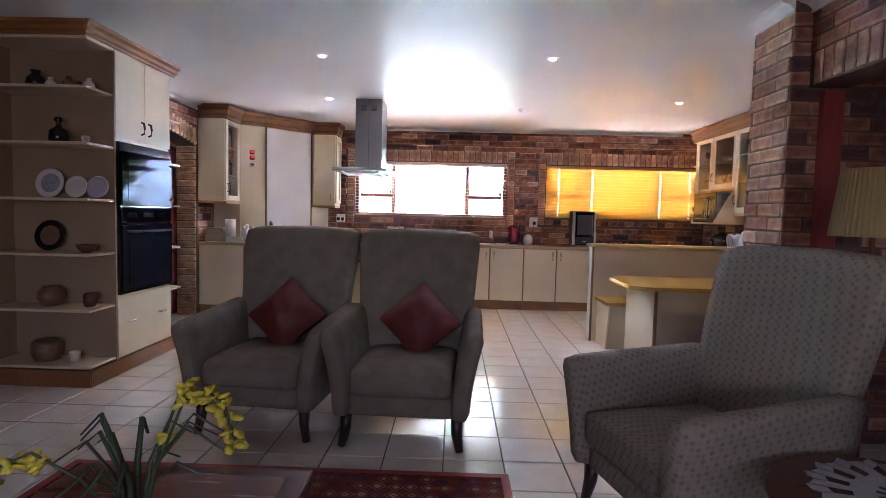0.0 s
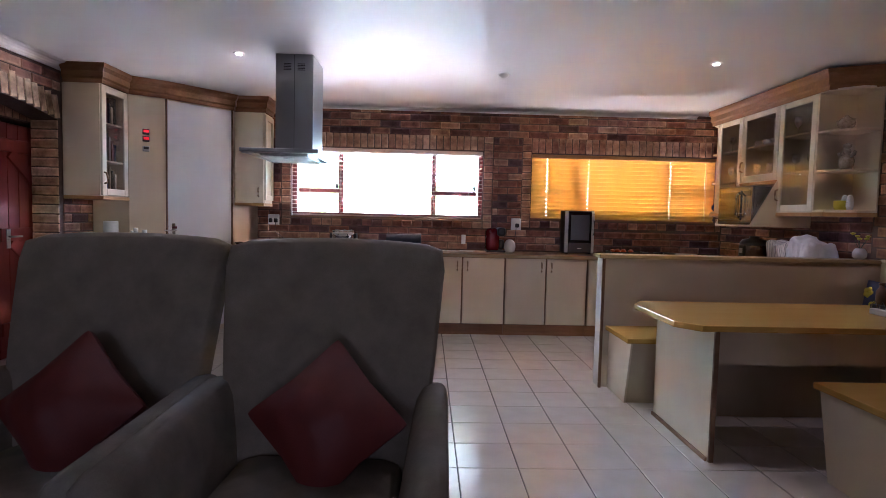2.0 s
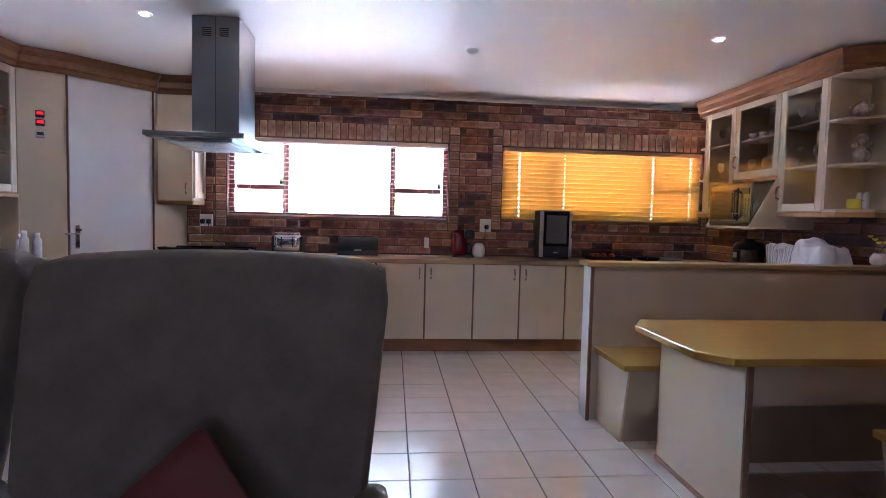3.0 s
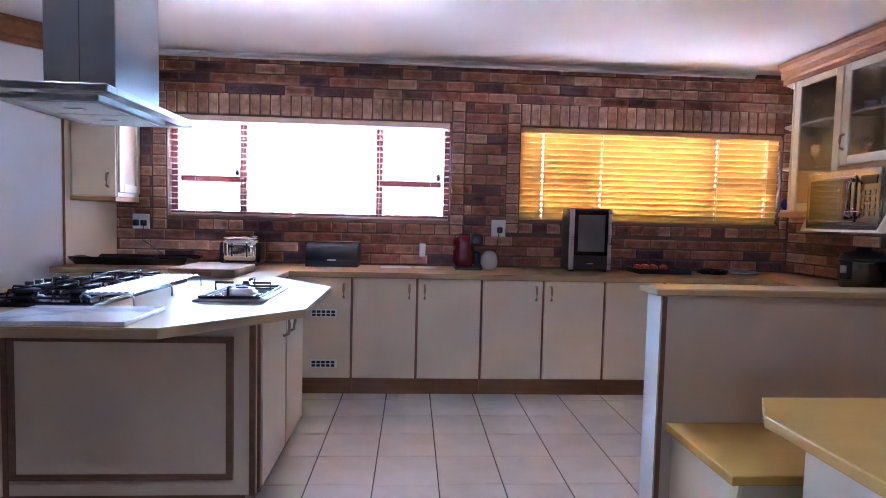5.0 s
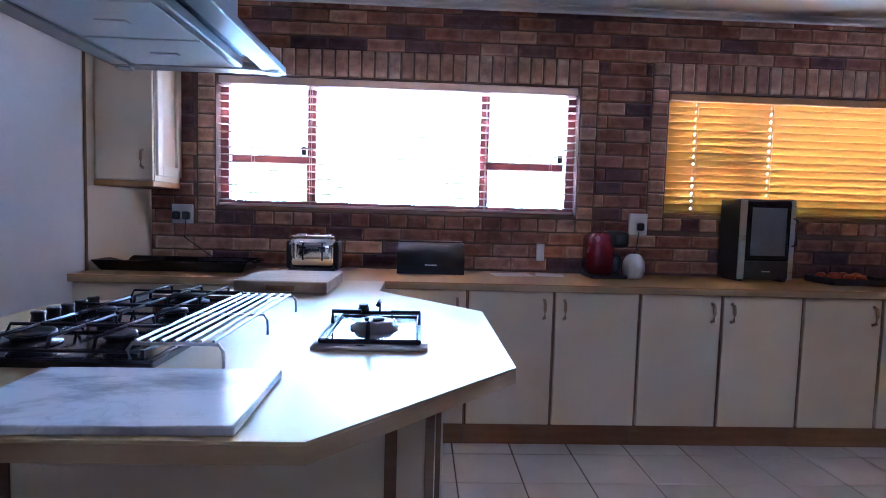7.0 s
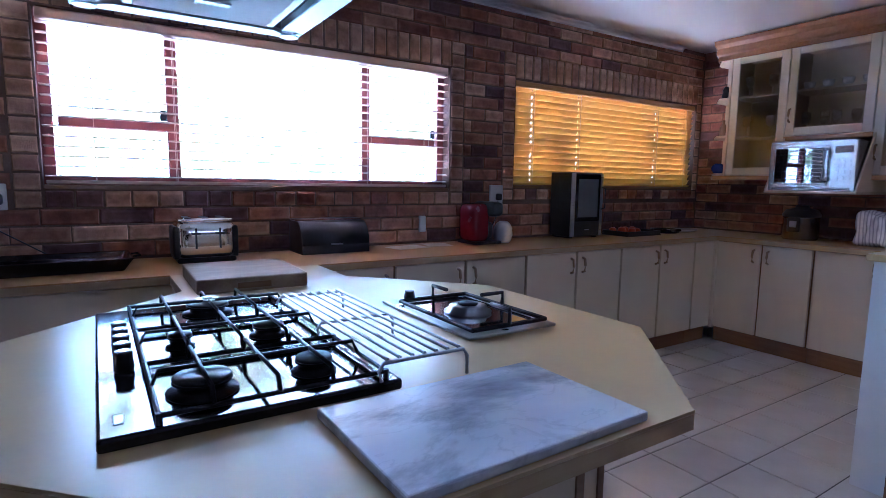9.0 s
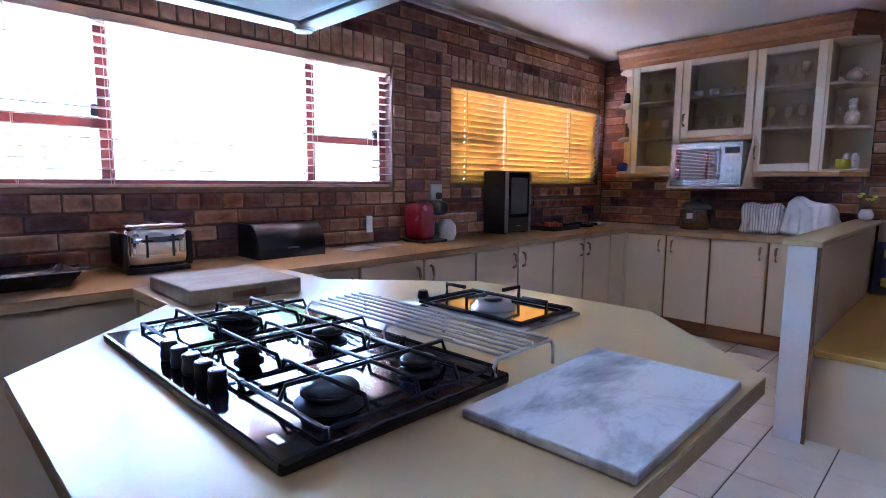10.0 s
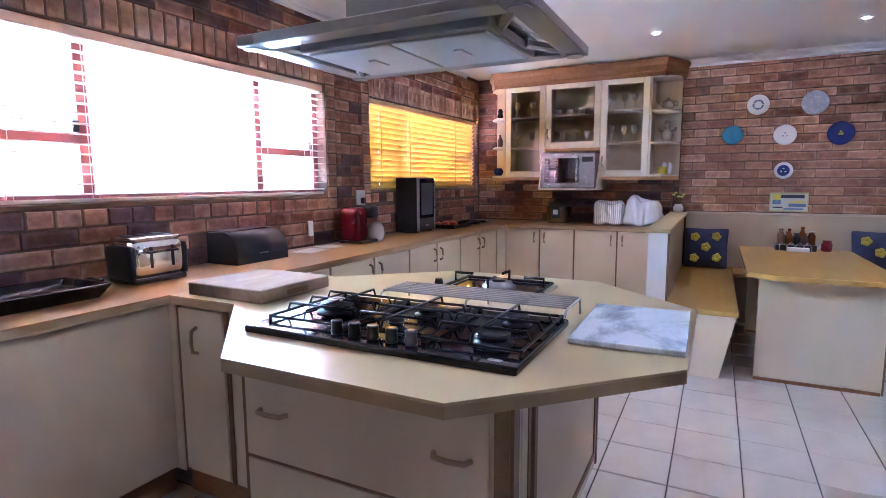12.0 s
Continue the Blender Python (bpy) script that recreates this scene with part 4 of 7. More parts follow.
def bench(name, label, m, length, depth=0.45):
    b = thing(name, label, "bench", m, group="nook benches")
    part("seat", prism(bmesh.new(), [(0, 0), (length, 0), (length, depth), (0, depth)], 0.45, 0.485, bevel=0.005), TABLETOP, b, "yellow oak laminate seat")
    bm = bmesh.new()
    lo = [bm.verts.new(p) for p in ((0.045, 0.11, 0), (length, 0.11, 0), (length, depth, 0), (0.045, depth, 0))]
    hi = [bm.verts.new(p) for p in ((0.045, 0.02, 0.449), (length, 0.02, 0.449), (length, depth, 0.449), (0.045, depth, 0.449))]
    bm.faces.new(lo[::-1])
    bm.faces.new(hi)
    for i in range(4):
        bm.faces.new((lo[i], lo[(i + 1) % 4], hi[(i + 1) % 4], hi[i]))
    part("body", bm, PANEL, b)
    bm = bmesh.new()
    lo = [bm.verts.new(p) for p in ((0.03, 0.10, 0), (0.044, 0.10, 0), (0.044, depth, 0), (0.03, depth, 0))]
    hi = [bm.verts.new(p) for p in ((0.03, 0.01, 0.449), (0.044, 0.01, 0.449), (0.044, depth, 0.449), (0.03, depth, 0.449))]
    bm.faces.new(lo[::-1])
    bm.faces.new(hi)
    for i in range(4):
        bm.faces.new((lo[i], lo[(i + 1) % 4], hi[(i + 1) % 4], hi[i]))
    part("end_panel", bm, MELAMINE, b, "white slanted end panel")
    return b


bench("nook_bench", "yellow-topped bench against the low wall", pose(1.50, 5.245, 0), RIGHT - 1.50 - 0.004, 0.462)
bench("nook_bench", "yellow-topped bench against the brick pier", pose(2.125, 4.31, 0) @ Matrix.Diagonal((1, -1, 1, 1)), RIGHT - 2.125 - 0.004, 0.706)
wb = thing("nook_bench", "yellow-topped bench along the brick wall", "bench", pose(RIGHT - 0.22, 4.82, 0), group="nook benches")
part("seat", B(-0.22, 0.20, -0.508, 0.422, 0.45, 0.484, bevel=0.004), TABLETOP, wb)
part("body", B(-0.18, 0.20, -0.508, 0.422, 0, 0.449), PANEL, wb)
bk = thing("bench_backrest", "cream board backrest along the brick wall", "backrest", pose(RIGHT - 0.02, 4.65, 0.486))
part("panel", B(-0.004, 0.016, -1.04, 1.04, 0, 0.535), PANEL, bk)
part("cap", B(-0.012, 0.018, -1.04, 1.04, 0.536, 0.556, bevel=0.003), MELAMINE, bk)

tb = thing("dining_table", "yellow oak laminate nook table with white panel ends", "table", pose(2.33, 4.79, 0))
tp = [(-0.87, -0.30), (-0.77, -0.42), (0.80, -0.42), (0.86, -0.34), (0.86, 0.34), (0.80, 0.42), (-0.77, 0.42), (-0.87, 0.26)]
part("tabletop", prism(bmesh.new(), tp, 0.722, 0.757, bevel=0.005), TABLETOP, tb)
for x in (-0.68, 0.62):
    p = part("end_panel", B(x, x + 0.03, -0.365, 0.34, 0.0, 0.721), MELAMINE, tb, "white laminate end panel")
    part("edging", B(x + 0.002, x + 0.028, -0.377, -0.3655, 0.0, 0.72), OAK_EDGE, p)
    part("floor_strip", B(x - 0.012, x - 0.0005, -0.36, 0.34, 0.0, 0.022), OAK_TRIM, p)
part("apron", B(-0.649, 0.619, -0.30, -0.28, 0.52, 0.721), PANEL, tb)
part("stretcher", B(-0.649, 0.619, 0.05, 0.07, 0.10, 0.721), PANEL, tb)

# ---- armchairs ----
def suede_pattern():
    """Grey-olive weave with a lattice of dark woven dots."""
    m = material("dotted_upholstery", (0.21, 0.18, 0.135), (0.29, 0.25, 0.19), 0.9, 8.0, bump=0.12, fine=260.0, spec=0.2)
    t = m.node_tree
    b = t.nodes["Principled BSDF"]
    src = b.inputs["Base Color"].links[0].from_socket
    tc = t.nodes.new("ShaderNodeTexCoord")
    mp = node(t, "ShaderNodeMapping", Rotation=(radians(45), radians(45), radians(45)), Scale=(42, 42, 42))
    v = node(t, "ShaderNodeTexVoronoi", Scale=1.0, Randomness=0.12)
    t.links.new(tc.outputs["Object"], mp.inputs["Vector"])
    t.links.new(mp.outputs["Vector"], v.inputs["Vector"])
    c = ramp(t, v.outputs["Distance"], [(0.16, (0.62, 0.60, 0.62)), (0.50, (1.0, 1.0, 1.0))])
    mul = t.nodes.new("ShaderNodeMix")
    mul.data_type, mul.blend_type = "RGBA", "MULTIPLY"
    mul.inputs["Factor"].default_value = 1.0
    t.links.new(src, mul.inputs["A"])
    t.links.new(c, mul.inputs["B"])
    t.links.new(mul.outputs["Result"], b.inputs["Base Color"])
    return m


def armchair(label, m, cloth):
    """A high-backed upholstered chair; the sitter looks along its own -y."""
    ch = thing("armchair", label, "armchair", m, group="armchairs")

    def back(p):
        k = (p.z + 0.46) / 0.92
        wide = 0.80 + 0.20 * min(1, max(0, k) ** 0.8)
        bow = 0.05 * (p.x / 0.4) ** 2
        return Vector((p.x * wide, p.y + 0.20 * max(0, k) ** 1.3 - bow * 0.8, p.z - 0.02 * (p.x / 0.4) ** 2 * k))
    part("backrest", rbox(0.83, 0.15, 0.92, 0.055, 9, back, pose(0, 0.27, 0.74)), cloth, ch)
    part("seat_cushion", rbox(0.57, 0.64, 0.165, 0.05, 8, lambda p: Vector((p.x, p.y, p.z + 0.02 * (1 - (p.x / 0.29) ** 2) * (1 - (p.y / 0.32) ** 2))), pose(0, -0.09, 0.372)), cloth, ch)
    part("seat_frame", rbox(0.68, 0.68, 0.13, 0.03, 5, None, pose(0, -0.03, 0.24)), cloth, ch)
    for s in (-1, 1):
        def arm(p, s=s):
            k = (p.z + 0.215) / 0.43
            f = (p.y + 0.36) / 0.72
            return Vector((p.x + s * (0.075 * max(0, k) ** 1.8) * (1 - 0.25 * f), p.y - 0.03 * k * (1 - f), p.z + (0.022 + 0.05 * max(0, f)) * max(0, k) - 0.01))
        part("arm", rbox(0.11, 0.74, 0.46, 0.048, 9, arm, pose(s * 0.328, -0.05, 0.415)), cloth, ch)
        for y, lean in ((-0.33, -0.02), (0.28, 0.06)):
            bm = tube(bmesh.new(), [(s * 0.31, y, 0.20), (s * 0.312, y + lean * 0.3, 0.10), (s * 0.33, y + lean, 0.0)], [0.036, 0.03, 0.021], 8)
            part("leg", bm, DARK_WOOD, ch, "dark tapered wooden leg")
    return ch


def cushion(m, size=0.37):
    def puff(p):
        u, v = abs(p.x) / (size / 2), abs(p.z) / (size / 2)
        fat = (1 - u ** 2.5) * (1 - v ** 2.5)
        pinch = 1 - 0.07 * (1 - max(u, v)) if max(u, v) < 0.99 else 1.0
        crease = 0.010 * math.sin(p.x * 34 + p.z * 22 + 2) * math.sin(p.z * 31 - p.x * 12)
        return Vector((p.x * (1 - 0.06 * (1 - v)), (0.012 if p.y > 0 else -0.012) + p.y * fat * 1.6 + crease * fat, p.z * (1 - 0.06 * (1 - u)) * pinch))
    return solid("cushion", rbox(size, 0.135, size, 0.012, 15, puff), RED_CLOTH, "rust-red scatter cushion standing on its corner", "cushion", m, group="armchair cushions")


def seated(at, rz):
    return pose(at[0], at[1], 0, 0, 0, rz)


C1, C2 = seated((-1.10, 3.335), -6), seated((-0.255, 3.255), -3)
armchair("olive-grey suede armchair with dark tapered legs", C1, SUEDE)
armchair("olive-grey suede armchair with dark tapered legs", C2, SUEDE)
C3 = seated((1.055, 2.20), -76)
armchair("armchair in dotted grey-olive upholstery", C3, suede_pattern())
cushion(C1 @ pose(0.03, 0.07, 0.635, -27, 0, 0) @ pose(0, 0, 0, 0, 42, 0))
cushion(C2 @ pose(0.05, 0.07, 0.635, -27, 0, 0) @ pose(0, 0, 0, 0, 47, 0))

# ---- hob and what lies on the island ----
hob = thing("gas_hob", "black five-burner gas hob with cast-iron grates", "hob", pose(-1.07, 6.272, COUNTER))
part("hob_plate", B(-0.257, 0.257, -0.449, 0.449, -0.001, 0.022, bevel=0.006, seg=2), BLACK_GLOSS, hob)
part("badge", B(-0.234, -0.218, -0.40, -0.362, 0.0215, 0.0232, bevel=0.002), HOOD_STEEL, hob, "small plain silver badge")
for i in range(5):
    k = part("knob", lathe(bmesh.new(), [(0.017, 0.022), (0.019, 0.032), (0.016, 0.052), (0.018, 0.06), (0.016, 0.064)], (-0.207, -0.129 + i * 0.063, 0), 16), BLACK_PLASTIC, hob)
    part("knob_cap", lathe(bmesh.new(), [(0.011, 0.0645), (0.010, 0.0655)], (-0.207, -0.129 + i * 0.063, 0), 16), CHROME, k)


def burner(parent, x, y, r):
    b = part("burner", lathe(bmesh.new(), [(r * 1.12, 0.0), (r * 1.15, 0.004), (r * 0.8, 0.008), (r * 0.78, 0.020), (r * 0.95, 0.022), (r * 0.95, 0.026)], (x, y, 0.022), 24), BLACK_IRON, parent)
    part("burner_cap", lathe(bmesh.new(), [(r * 0.92, 0.0265), (r * 0.94, 0.030), (r * 0.86, 0.034), (r * 0.3, 0.036)], (x, y, 0.022), 24), BLACK_PLASTIC, b)


burner(hob, 0.02, 0.30, 0.060)
part("wok_ring", lathe(lathe(bmesh.new(), [(0.030, 0.063), (0.028, 0.067)], (0.02, 0.30, 0), 20), [(0.015, 0.067), (0.012, 0.071)], (0.02, 0.30, 0), 16), STEEL, hob)
burner(hob, 0.11, -0.01, 0.040)
burner(hob, -0.09, -0.01, 0.028)
burner(hob, 0.12, -0.32, 0.040)
burner(hob, -0.09, -0.32, 0.055)
GZ = 0.064
for y0, y1 in ((-0.432, -0.152), (-0.146, 0.134), (0.140, 0.420)):
    bm = bmesh.new()
    x0, x1 = -0.172, 0.228
    ym = (y0 + y1) / 2
    for a, b in (((x0, y0), (x1, y0)), ((x0, y1), (x1, y1)), ((x0, y0), (x0, y1)), ((x1, y0), (x1, y1))):
        rod(bm, (*a, 0.036), (*b, 0.036), 0.0048, 6)
    for x in (-0.09, 0.02, 0.12):
        tube(bm, [(x, y0, 0.036), (x, y0 + 0.012, GZ), (x, y1 - 0.012, GZ), (x, y1, 0.036)], 0.0045, 6)
    tube(bm, [(x0, ym, 0.036), (x0 + 0.012, ym, GZ), (x1 - 0.012, ym, GZ), (x1, ym, 0.036)], 0.0045, 6)
    for x in (x0, x1):
        for y in (y0, y1):
            rod(bm, (x, y, 0.020), (x, y, 0.041), 0.006, 6)
    part("grate", bm, BLACK_IRON, hob, "cast-iron pan support")

dom = thing("single_hob", "single-burner gas hob with a steel tray", "hob", pose(-0.355, 6.275, COUNTER))
part("hob_plate", rbox(0.31, 0.51, 0.012, 0.005, 4, None, pose(0, 0, 0.005)), STEEL, dom)
bm = bmesh.new()
for a, b in (((-0.13, -0.235), (0.13, -0.235)), ((0.13, -0.235), (0.13, 0.17)), ((0.13, 0.17), (-0.13, 0.17)), ((-0.13, 0.17), (-0.13, -0.235))):
    rod(bm, (*a, 0.020), (*b, 0.020), 0.007, 6)
cx, cy = -0.005, -0.035
for a in ((0.13, cy), (-0.13, cy), (cx, -0.235), (cx, 0.17)):
    d = Vector((cx - a[0], cy - a[1])).normalized()
    tube(bm, [(a[0], a[1], 0.02), (a[0], a[1], 0.062), (a[0] + d.x * 0.085, a[1] + d.y * 0.085, 0.062)], 0.0065, 6)
part("grate", bm, BLACK_IRON, dom)
b = part("burner", lathe(bmesh.new(), [(0.072, 0.011), (0.074, 0.02), (0.06, 0.024), (0.058, 0.036), (0.035, 0.038)], (cx, cy, 0), 24), HOOD_STEEL, dom)
part("burner_cap", lathe(bmesh.new(), [(0.03, 0.038), (0.031, 0.044), (0.012, 0.046)], (cx, cy, 0), 20), BLACK_IRON, b)
part("knob", lathe(bmesh.new(), [(0.018, 0.011), (0.02, 0.02), (0.016, 0.036), (0.015, 0.04)], (-0.065, 0.225, 0), 16), BLACK_PLASTIC, dom)
part("burner_tray", B(-0.122, 0.122, -0.227, 0.162, 0.0108, 0.0135, bevel=0.001), CHROME, dom, "polished burner tray")

rack = thing("wire_rack", "chrome wire trivet rack beside the hob", "rack", pose(-0.762, 6.168, COUNTER))
for i in range(7):
    part("bar", rod(bmesh.new(), (-0.085 + i * 0.028, -0.345, 0.066), (-0.085 + i * 0.028, 0.345, 0.066), 0.0038, 8), STEEL, rack)
for y in (-0.345, 0.0, 0.345):
    part("cross_bar", tube(bmesh.new(), [(-0.098, y, 0.024), (-0.104, y, 0.045), (-0.094, y, 0.060), (0.094, y, 0.060), (0.104, y, 0.045), (0.104, y, 0.004)], 0.0042, 8), STEEL, rack)

MARBLE = material("grey_veined_marble", (0.30, 0.32, 0.36), (0.82, 0.83, 0.85), 0.17, 5.0, bump=0.0, rough_var=0.0, spec=0.9)
t = MARBLE.node_tree
tcs = t.nodes.new("ShaderNodeTexCoord")
mps = node(t, "ShaderNodeMapping", Rotation=(0, 0, -0.55), Scale=(1.0, 1.9, 1.0))
cl = node(t, "ShaderNodeTexNoise", Scale=2.6, Detail=7.0, Roughness=0.6, Distortion=0.35)
vein = node(t, "ShaderNodeTexNoise", Scale=4.5, Detail=6.0, Roughness=0.55, Distortion=0.6)
for q in (cl, vein):
    t.links.new(mps.outputs["Vector"], q.inputs["Vector"])
t.links.new(tcs.outputs["Object"], mps.inputs["Vector"])
cloud = ramp(t, cl.outputs["Fac"], [(0.34, (0.24, 0.26, 0.30)), (0.43, (0.46, 0.50, 0.55)), (0.50, (0.68, 0.73, 0.77)), (0.7, (0.76, 0.80, 0.83))])
lines = ramp(t, vein.outputs["Fac"], [(0.485, (1.0, 1.0, 1.0)), (0.5, (0.68, 0.71, 0.74)), (0.515, (1.0, 1.0, 1.0))])
mv = t.nodes.new("ShaderNodeMix")
mv.data_type, mv.blend_type = "RGBA", "MULTIPLY"
mv.inputs["Factor"].default_value = 0.4
t.links.new(cloud, mv.inputs["A"])
t.links.new(lines, mv.inputs["B"])
t.links.new(mv.outputs["Result"], t.nodes["Principled BSDF"].inputs["Base Color"])
BUTCHER = wood("end_grain_board", (0.16, 0.10, 0.055), (0.42, 0.315, 0.205), (2, 9, 3), rough=0.7, coat=0.0)
solid("marble_slab", B(-0.243, 0.243, -0.157, 0.157, -0.009, 0.009, bevel=0.004, seg=2), MARBLE, "grey-veined white marble slab on the island", "marble slab", pose(-0.76, 5.628, COUNTER + 0.0092, 0, 0, 1))
cb = thing("chopping_board", "thick worn wooden butcher's block", "chopping board", pose(-0.822, 7.16, COUNTER, 0, 0, -1))
part("block", B(-0.2, 0.2, -0.21, 0.21, 0.0002, 0.0542, bevel=0.006, seg=2), BUTCHER, cb)
part("hand_slot", B(-0.06, 0.06, -0.211, -0.205, 0.012, 0.034), OAK_EDGE, cb)

# ---- on the back counter ----
toaster = thing("toaster", "chrome four-slice toaster with a black base", "toaster", pose(-0.855, 7.86, COUNTER))
part("body", rbox(0.28, 0.20, 0.185, 0.045, 7, None, pose(0, 0, 0.112)), CHROME, toaster)
part("base", B(-0.135, 0.135, -0.10, 0.10, 0.0, 0.024, bevel=0.006), BLACK_PLASTIC, toaster)
part("top", rbox(0.25, 0.17, 0.02, 0.009, 4, None, pose(0, 0, 0.207)), CHROME, toaster, "rounded chrome top")
for x in (-0.08, 0.0, 0.08):
    part("slot", B(x - 0.014, x + 0.014, -0.07, 0.07, 0.2175, 0.2195), BLACK_PLASTIC, toaster)
for x in (-0.05, 0.06):
    part("lever", box(B(x - 0.004, x + 0.004, -0.106, -0.1, 0.07, 0.17), x - 0.02, x + 0.02, -0.118, -0.104, 0.14, 0.15), BLACK_PLASTIC, toaster)
for q in (-1, 1):
    part("end_panel", rbox(0.03, 0.19, 0.16, 0.013, 5, None, pose(q * 0.136, 0, 0.10)), BLACK_PLASTIC, toaster, "black end panel")
bread = thing("bread_bin", "black roll-top bread bin", "bread bin", pose(-0.165, 7.92, COUNTER))
bm = bmesh.new()
prof = [(-0.12, 0.0), (-0.12, 0.05)] + [(-0.02 - 0.10 * math.cos(a), 0.05 + 0.13 * math.sin(a)) for a in [0.12 * q for q in range(1, 14)]] + [(0.12, 0.18), (0.12, 0.0)]
ends = [[bm.verts.new((x, y, z)) for y, z in prof] for x in (-0.2, 0.2)]
for i in range(len(prof)):
    j = (i + 1) % len(prof)
    bm.faces.new((ends[0][i], ends[0][j], ends[1][j], ends[1][i])).smooth = 1 <= i <= 14
bm.faces.new(ends[0][::-1])
bm.faces.new(ends[1])
bmesh.ops.recalc_face_normals(bm, faces=bm.faces[:])
part("body", bm, material("dark_satin_metal", (0.012, 0.014, 0.018), (0.022, 0.024, 0.03), 0.4, 8.0, metal=0.0), bread)
part("nameplate", B(-0.035, 0.035, -0.123, -0.118, 0.05, 0.058), STEEL, bread)
part("top_board", rbox(0.395, 0.125, 0.010, 0.004, 4, None, pose(0, 0.058, 0.1855)), MAHOGANY, bread, "dark wooden top")
for x, y, a, w in ((0.33, 7.87, 8, 0.24), (0.57, 7.90, -12, 0.17)):
    solid("paper_sheet", B(-w / 2, w / 2, -0.085, 0.085, 0.0005, 0.0018), WHITE_PLASTIC, "loose white sheet of paper", "paper", pose(x, y, COUNTER, 0, 0, a), group="papers")
RED_GLOSS = material("dark_red_gloss", (0.12, 0.006, 0.013), (0.18, 0.012, 0.02), 0.25, 8.0)
coffee = thing("coffee_machine", "small red and black capsule coffee machine", "coffee machine", pose(0.92, 7.88, COUNTER))
part("body", rbox(0.16, 0.19, 0.265, 0.05, 6, None, pose(-0.055, 0.02, 0.142)), RED_GLOSS, coffee)
part("head", rbox(0.10, 0.24, 0.10, 0.03, 5, None, pose(0.04, -0.01, 0.235)), BLACK_PLASTIC, coffee)
part("base", B(-0.13, 0.09, -0.11, 0.11, 0, 0.02, bevel=0.006), BLACK_PLASTIC, coffee)
part("water_tank", rbox(0.07, 0.12, 0.12, 0.03, 5, None, pose(0.05, 0.03, 0.085)), BLACK_PLASTIC, coffee)
solid("plastic_jar", lathe(bmesh.new(), [(0.045, 0), (0.06, 0.012), (0.075, 0.06), (0.07, 0.115), (0.05, 0.15), (0.03, 0.165)], seg=20), WHITE_PLASTIC, "milky white plastic jar beside the coffee machine", "jar", pose(1.065, 7.83, COUNTER) @ Matrix.Scale(0.9, 4))
mini = thing("mini_oven", "tall black and silver countertop oven with a glass door", "mini oven", pose(1.865, 7.92, COUNTER))
part("body", B(-0.17, 0.17, -0.11, 0.11, 0.012, 0.50, bevel=0.008, seg=2), BLACK_PLASTIC, mini)
for x0, x1 in ((-0.172, -0.130), (0.140, 0.172)):
    part("trim", B(x0, x1, -0.117, -0.108, 0.015, 0.495, bevel=0.002), STEEL, mini, "silver front trim")
d = part("glass_door", B(-0.133, 0.148, -0.116, -0.108, 0.13, 0.488, bevel=0.003), BLACK_GLOSS, mini)
part("inner_window", B(-0.10, 0.115, -0.1185, -0.115, 0.16, 0.45), material("smoked_glass", (0.10, 0.105, 0.11), (0.17, 0.175, 0.18), 0.12, 4.0, bump=0), d)
part("door_handle", tube(bmesh.new(), [(0.16, -0.115, 0.22), (0.16, -0.15, 0.23), (0.16, -0.15, 0.38), (0.16, -0.115, 0.39)], 0.006), BLACK_PLASTIC, d)
part("control_strip", B(-0.133, 0.148, -0.116, -0.108, 0.02, 0.125, bevel=0.003), BLACK_PLASTIC, mini)
part("mark", B(-0.02, 0.03, -0.118, -0.1155, 0.06, 0.068), STEEL, mini)
for x in (-0.15, 0.12):
    part("foot", B(x, x + 0.03, -0.09, 0.09, 0, 0.013), BLACK_PLASTIC, mini)


def tray(at, w, d, label, rz=0):
    bm = bmesh.new()
    box(bm, -w / 2, w / 2, -d / 2, d / 2, 0.0, 0.008)
    for b in ((-w / 2, w / 2, -d / 2, -d / 2 + 0.012), (-w / 2, w / 2, d / 2 - 0.012, d / 2), (-w / 2, -w / 2 + 0.012, -d / 2 + 0.012, d / 2 - 0.012), (w / 2 - 0.012, w / 2, -d / 2 + 0.012, d / 2 - 0.012)):
        box(bm, b[0], b[1], b[2], b[3], 0.0, 0.04, bevel=0.004)
    return solid("tray", bm, BLACK_PLASTIC, label, "tray", pose(at[0], at[1], COUNTER, 0, 0, rz))


tray((2.44, 7.83), 0.42, 0.26, "black tray with tomatoes and bits on it")
TOMATO = material("tomato_skin", (0.42, 0.045, 0.012), (0.58, 0.10, 0.03), 0.3, 12.0)
for x, y, r in ((2.33, 7.84, 0.036), (2.41, 7.87, 0.034), (2.38, 7.78, 0.033), (2.47, 7.80, 0.030), (2.50, 7.87, 0.033), (2.30, 7.91, 0.031)):
    solid("tomato", lathe(bmesh.new(), [(r * 0.3, 0), (r * 0.8, r * 0.25), (r, r * 0.8), (r * 0.85, r * 1.35), (r * 0.4, r * 1.65), (r * 0.1, r * 1.55)], seg=16), TOMATO, "ripe red tomato on the black tray", "tomato", pose(x, y, COUNTER + 0.0085), group="tomatoes")
solid("frying_pan", tube(lathe(bmesh.new(), [(0.09, 0.0), (0.11, 0.004), (0.125, 0.035), (0.118, 0.035), (0.10, 0.009), (0.02, 0.009)], seg=24), [(-0.11, 0, 0.03), (-0.2, 0, 0.04), (-0.27, 0, 0.045)], 0.01), BLACK_IRON, "small black frying pan beside the tray", "pan", pose(2.88, 7.82, COUNTER, 0, 0, 60))
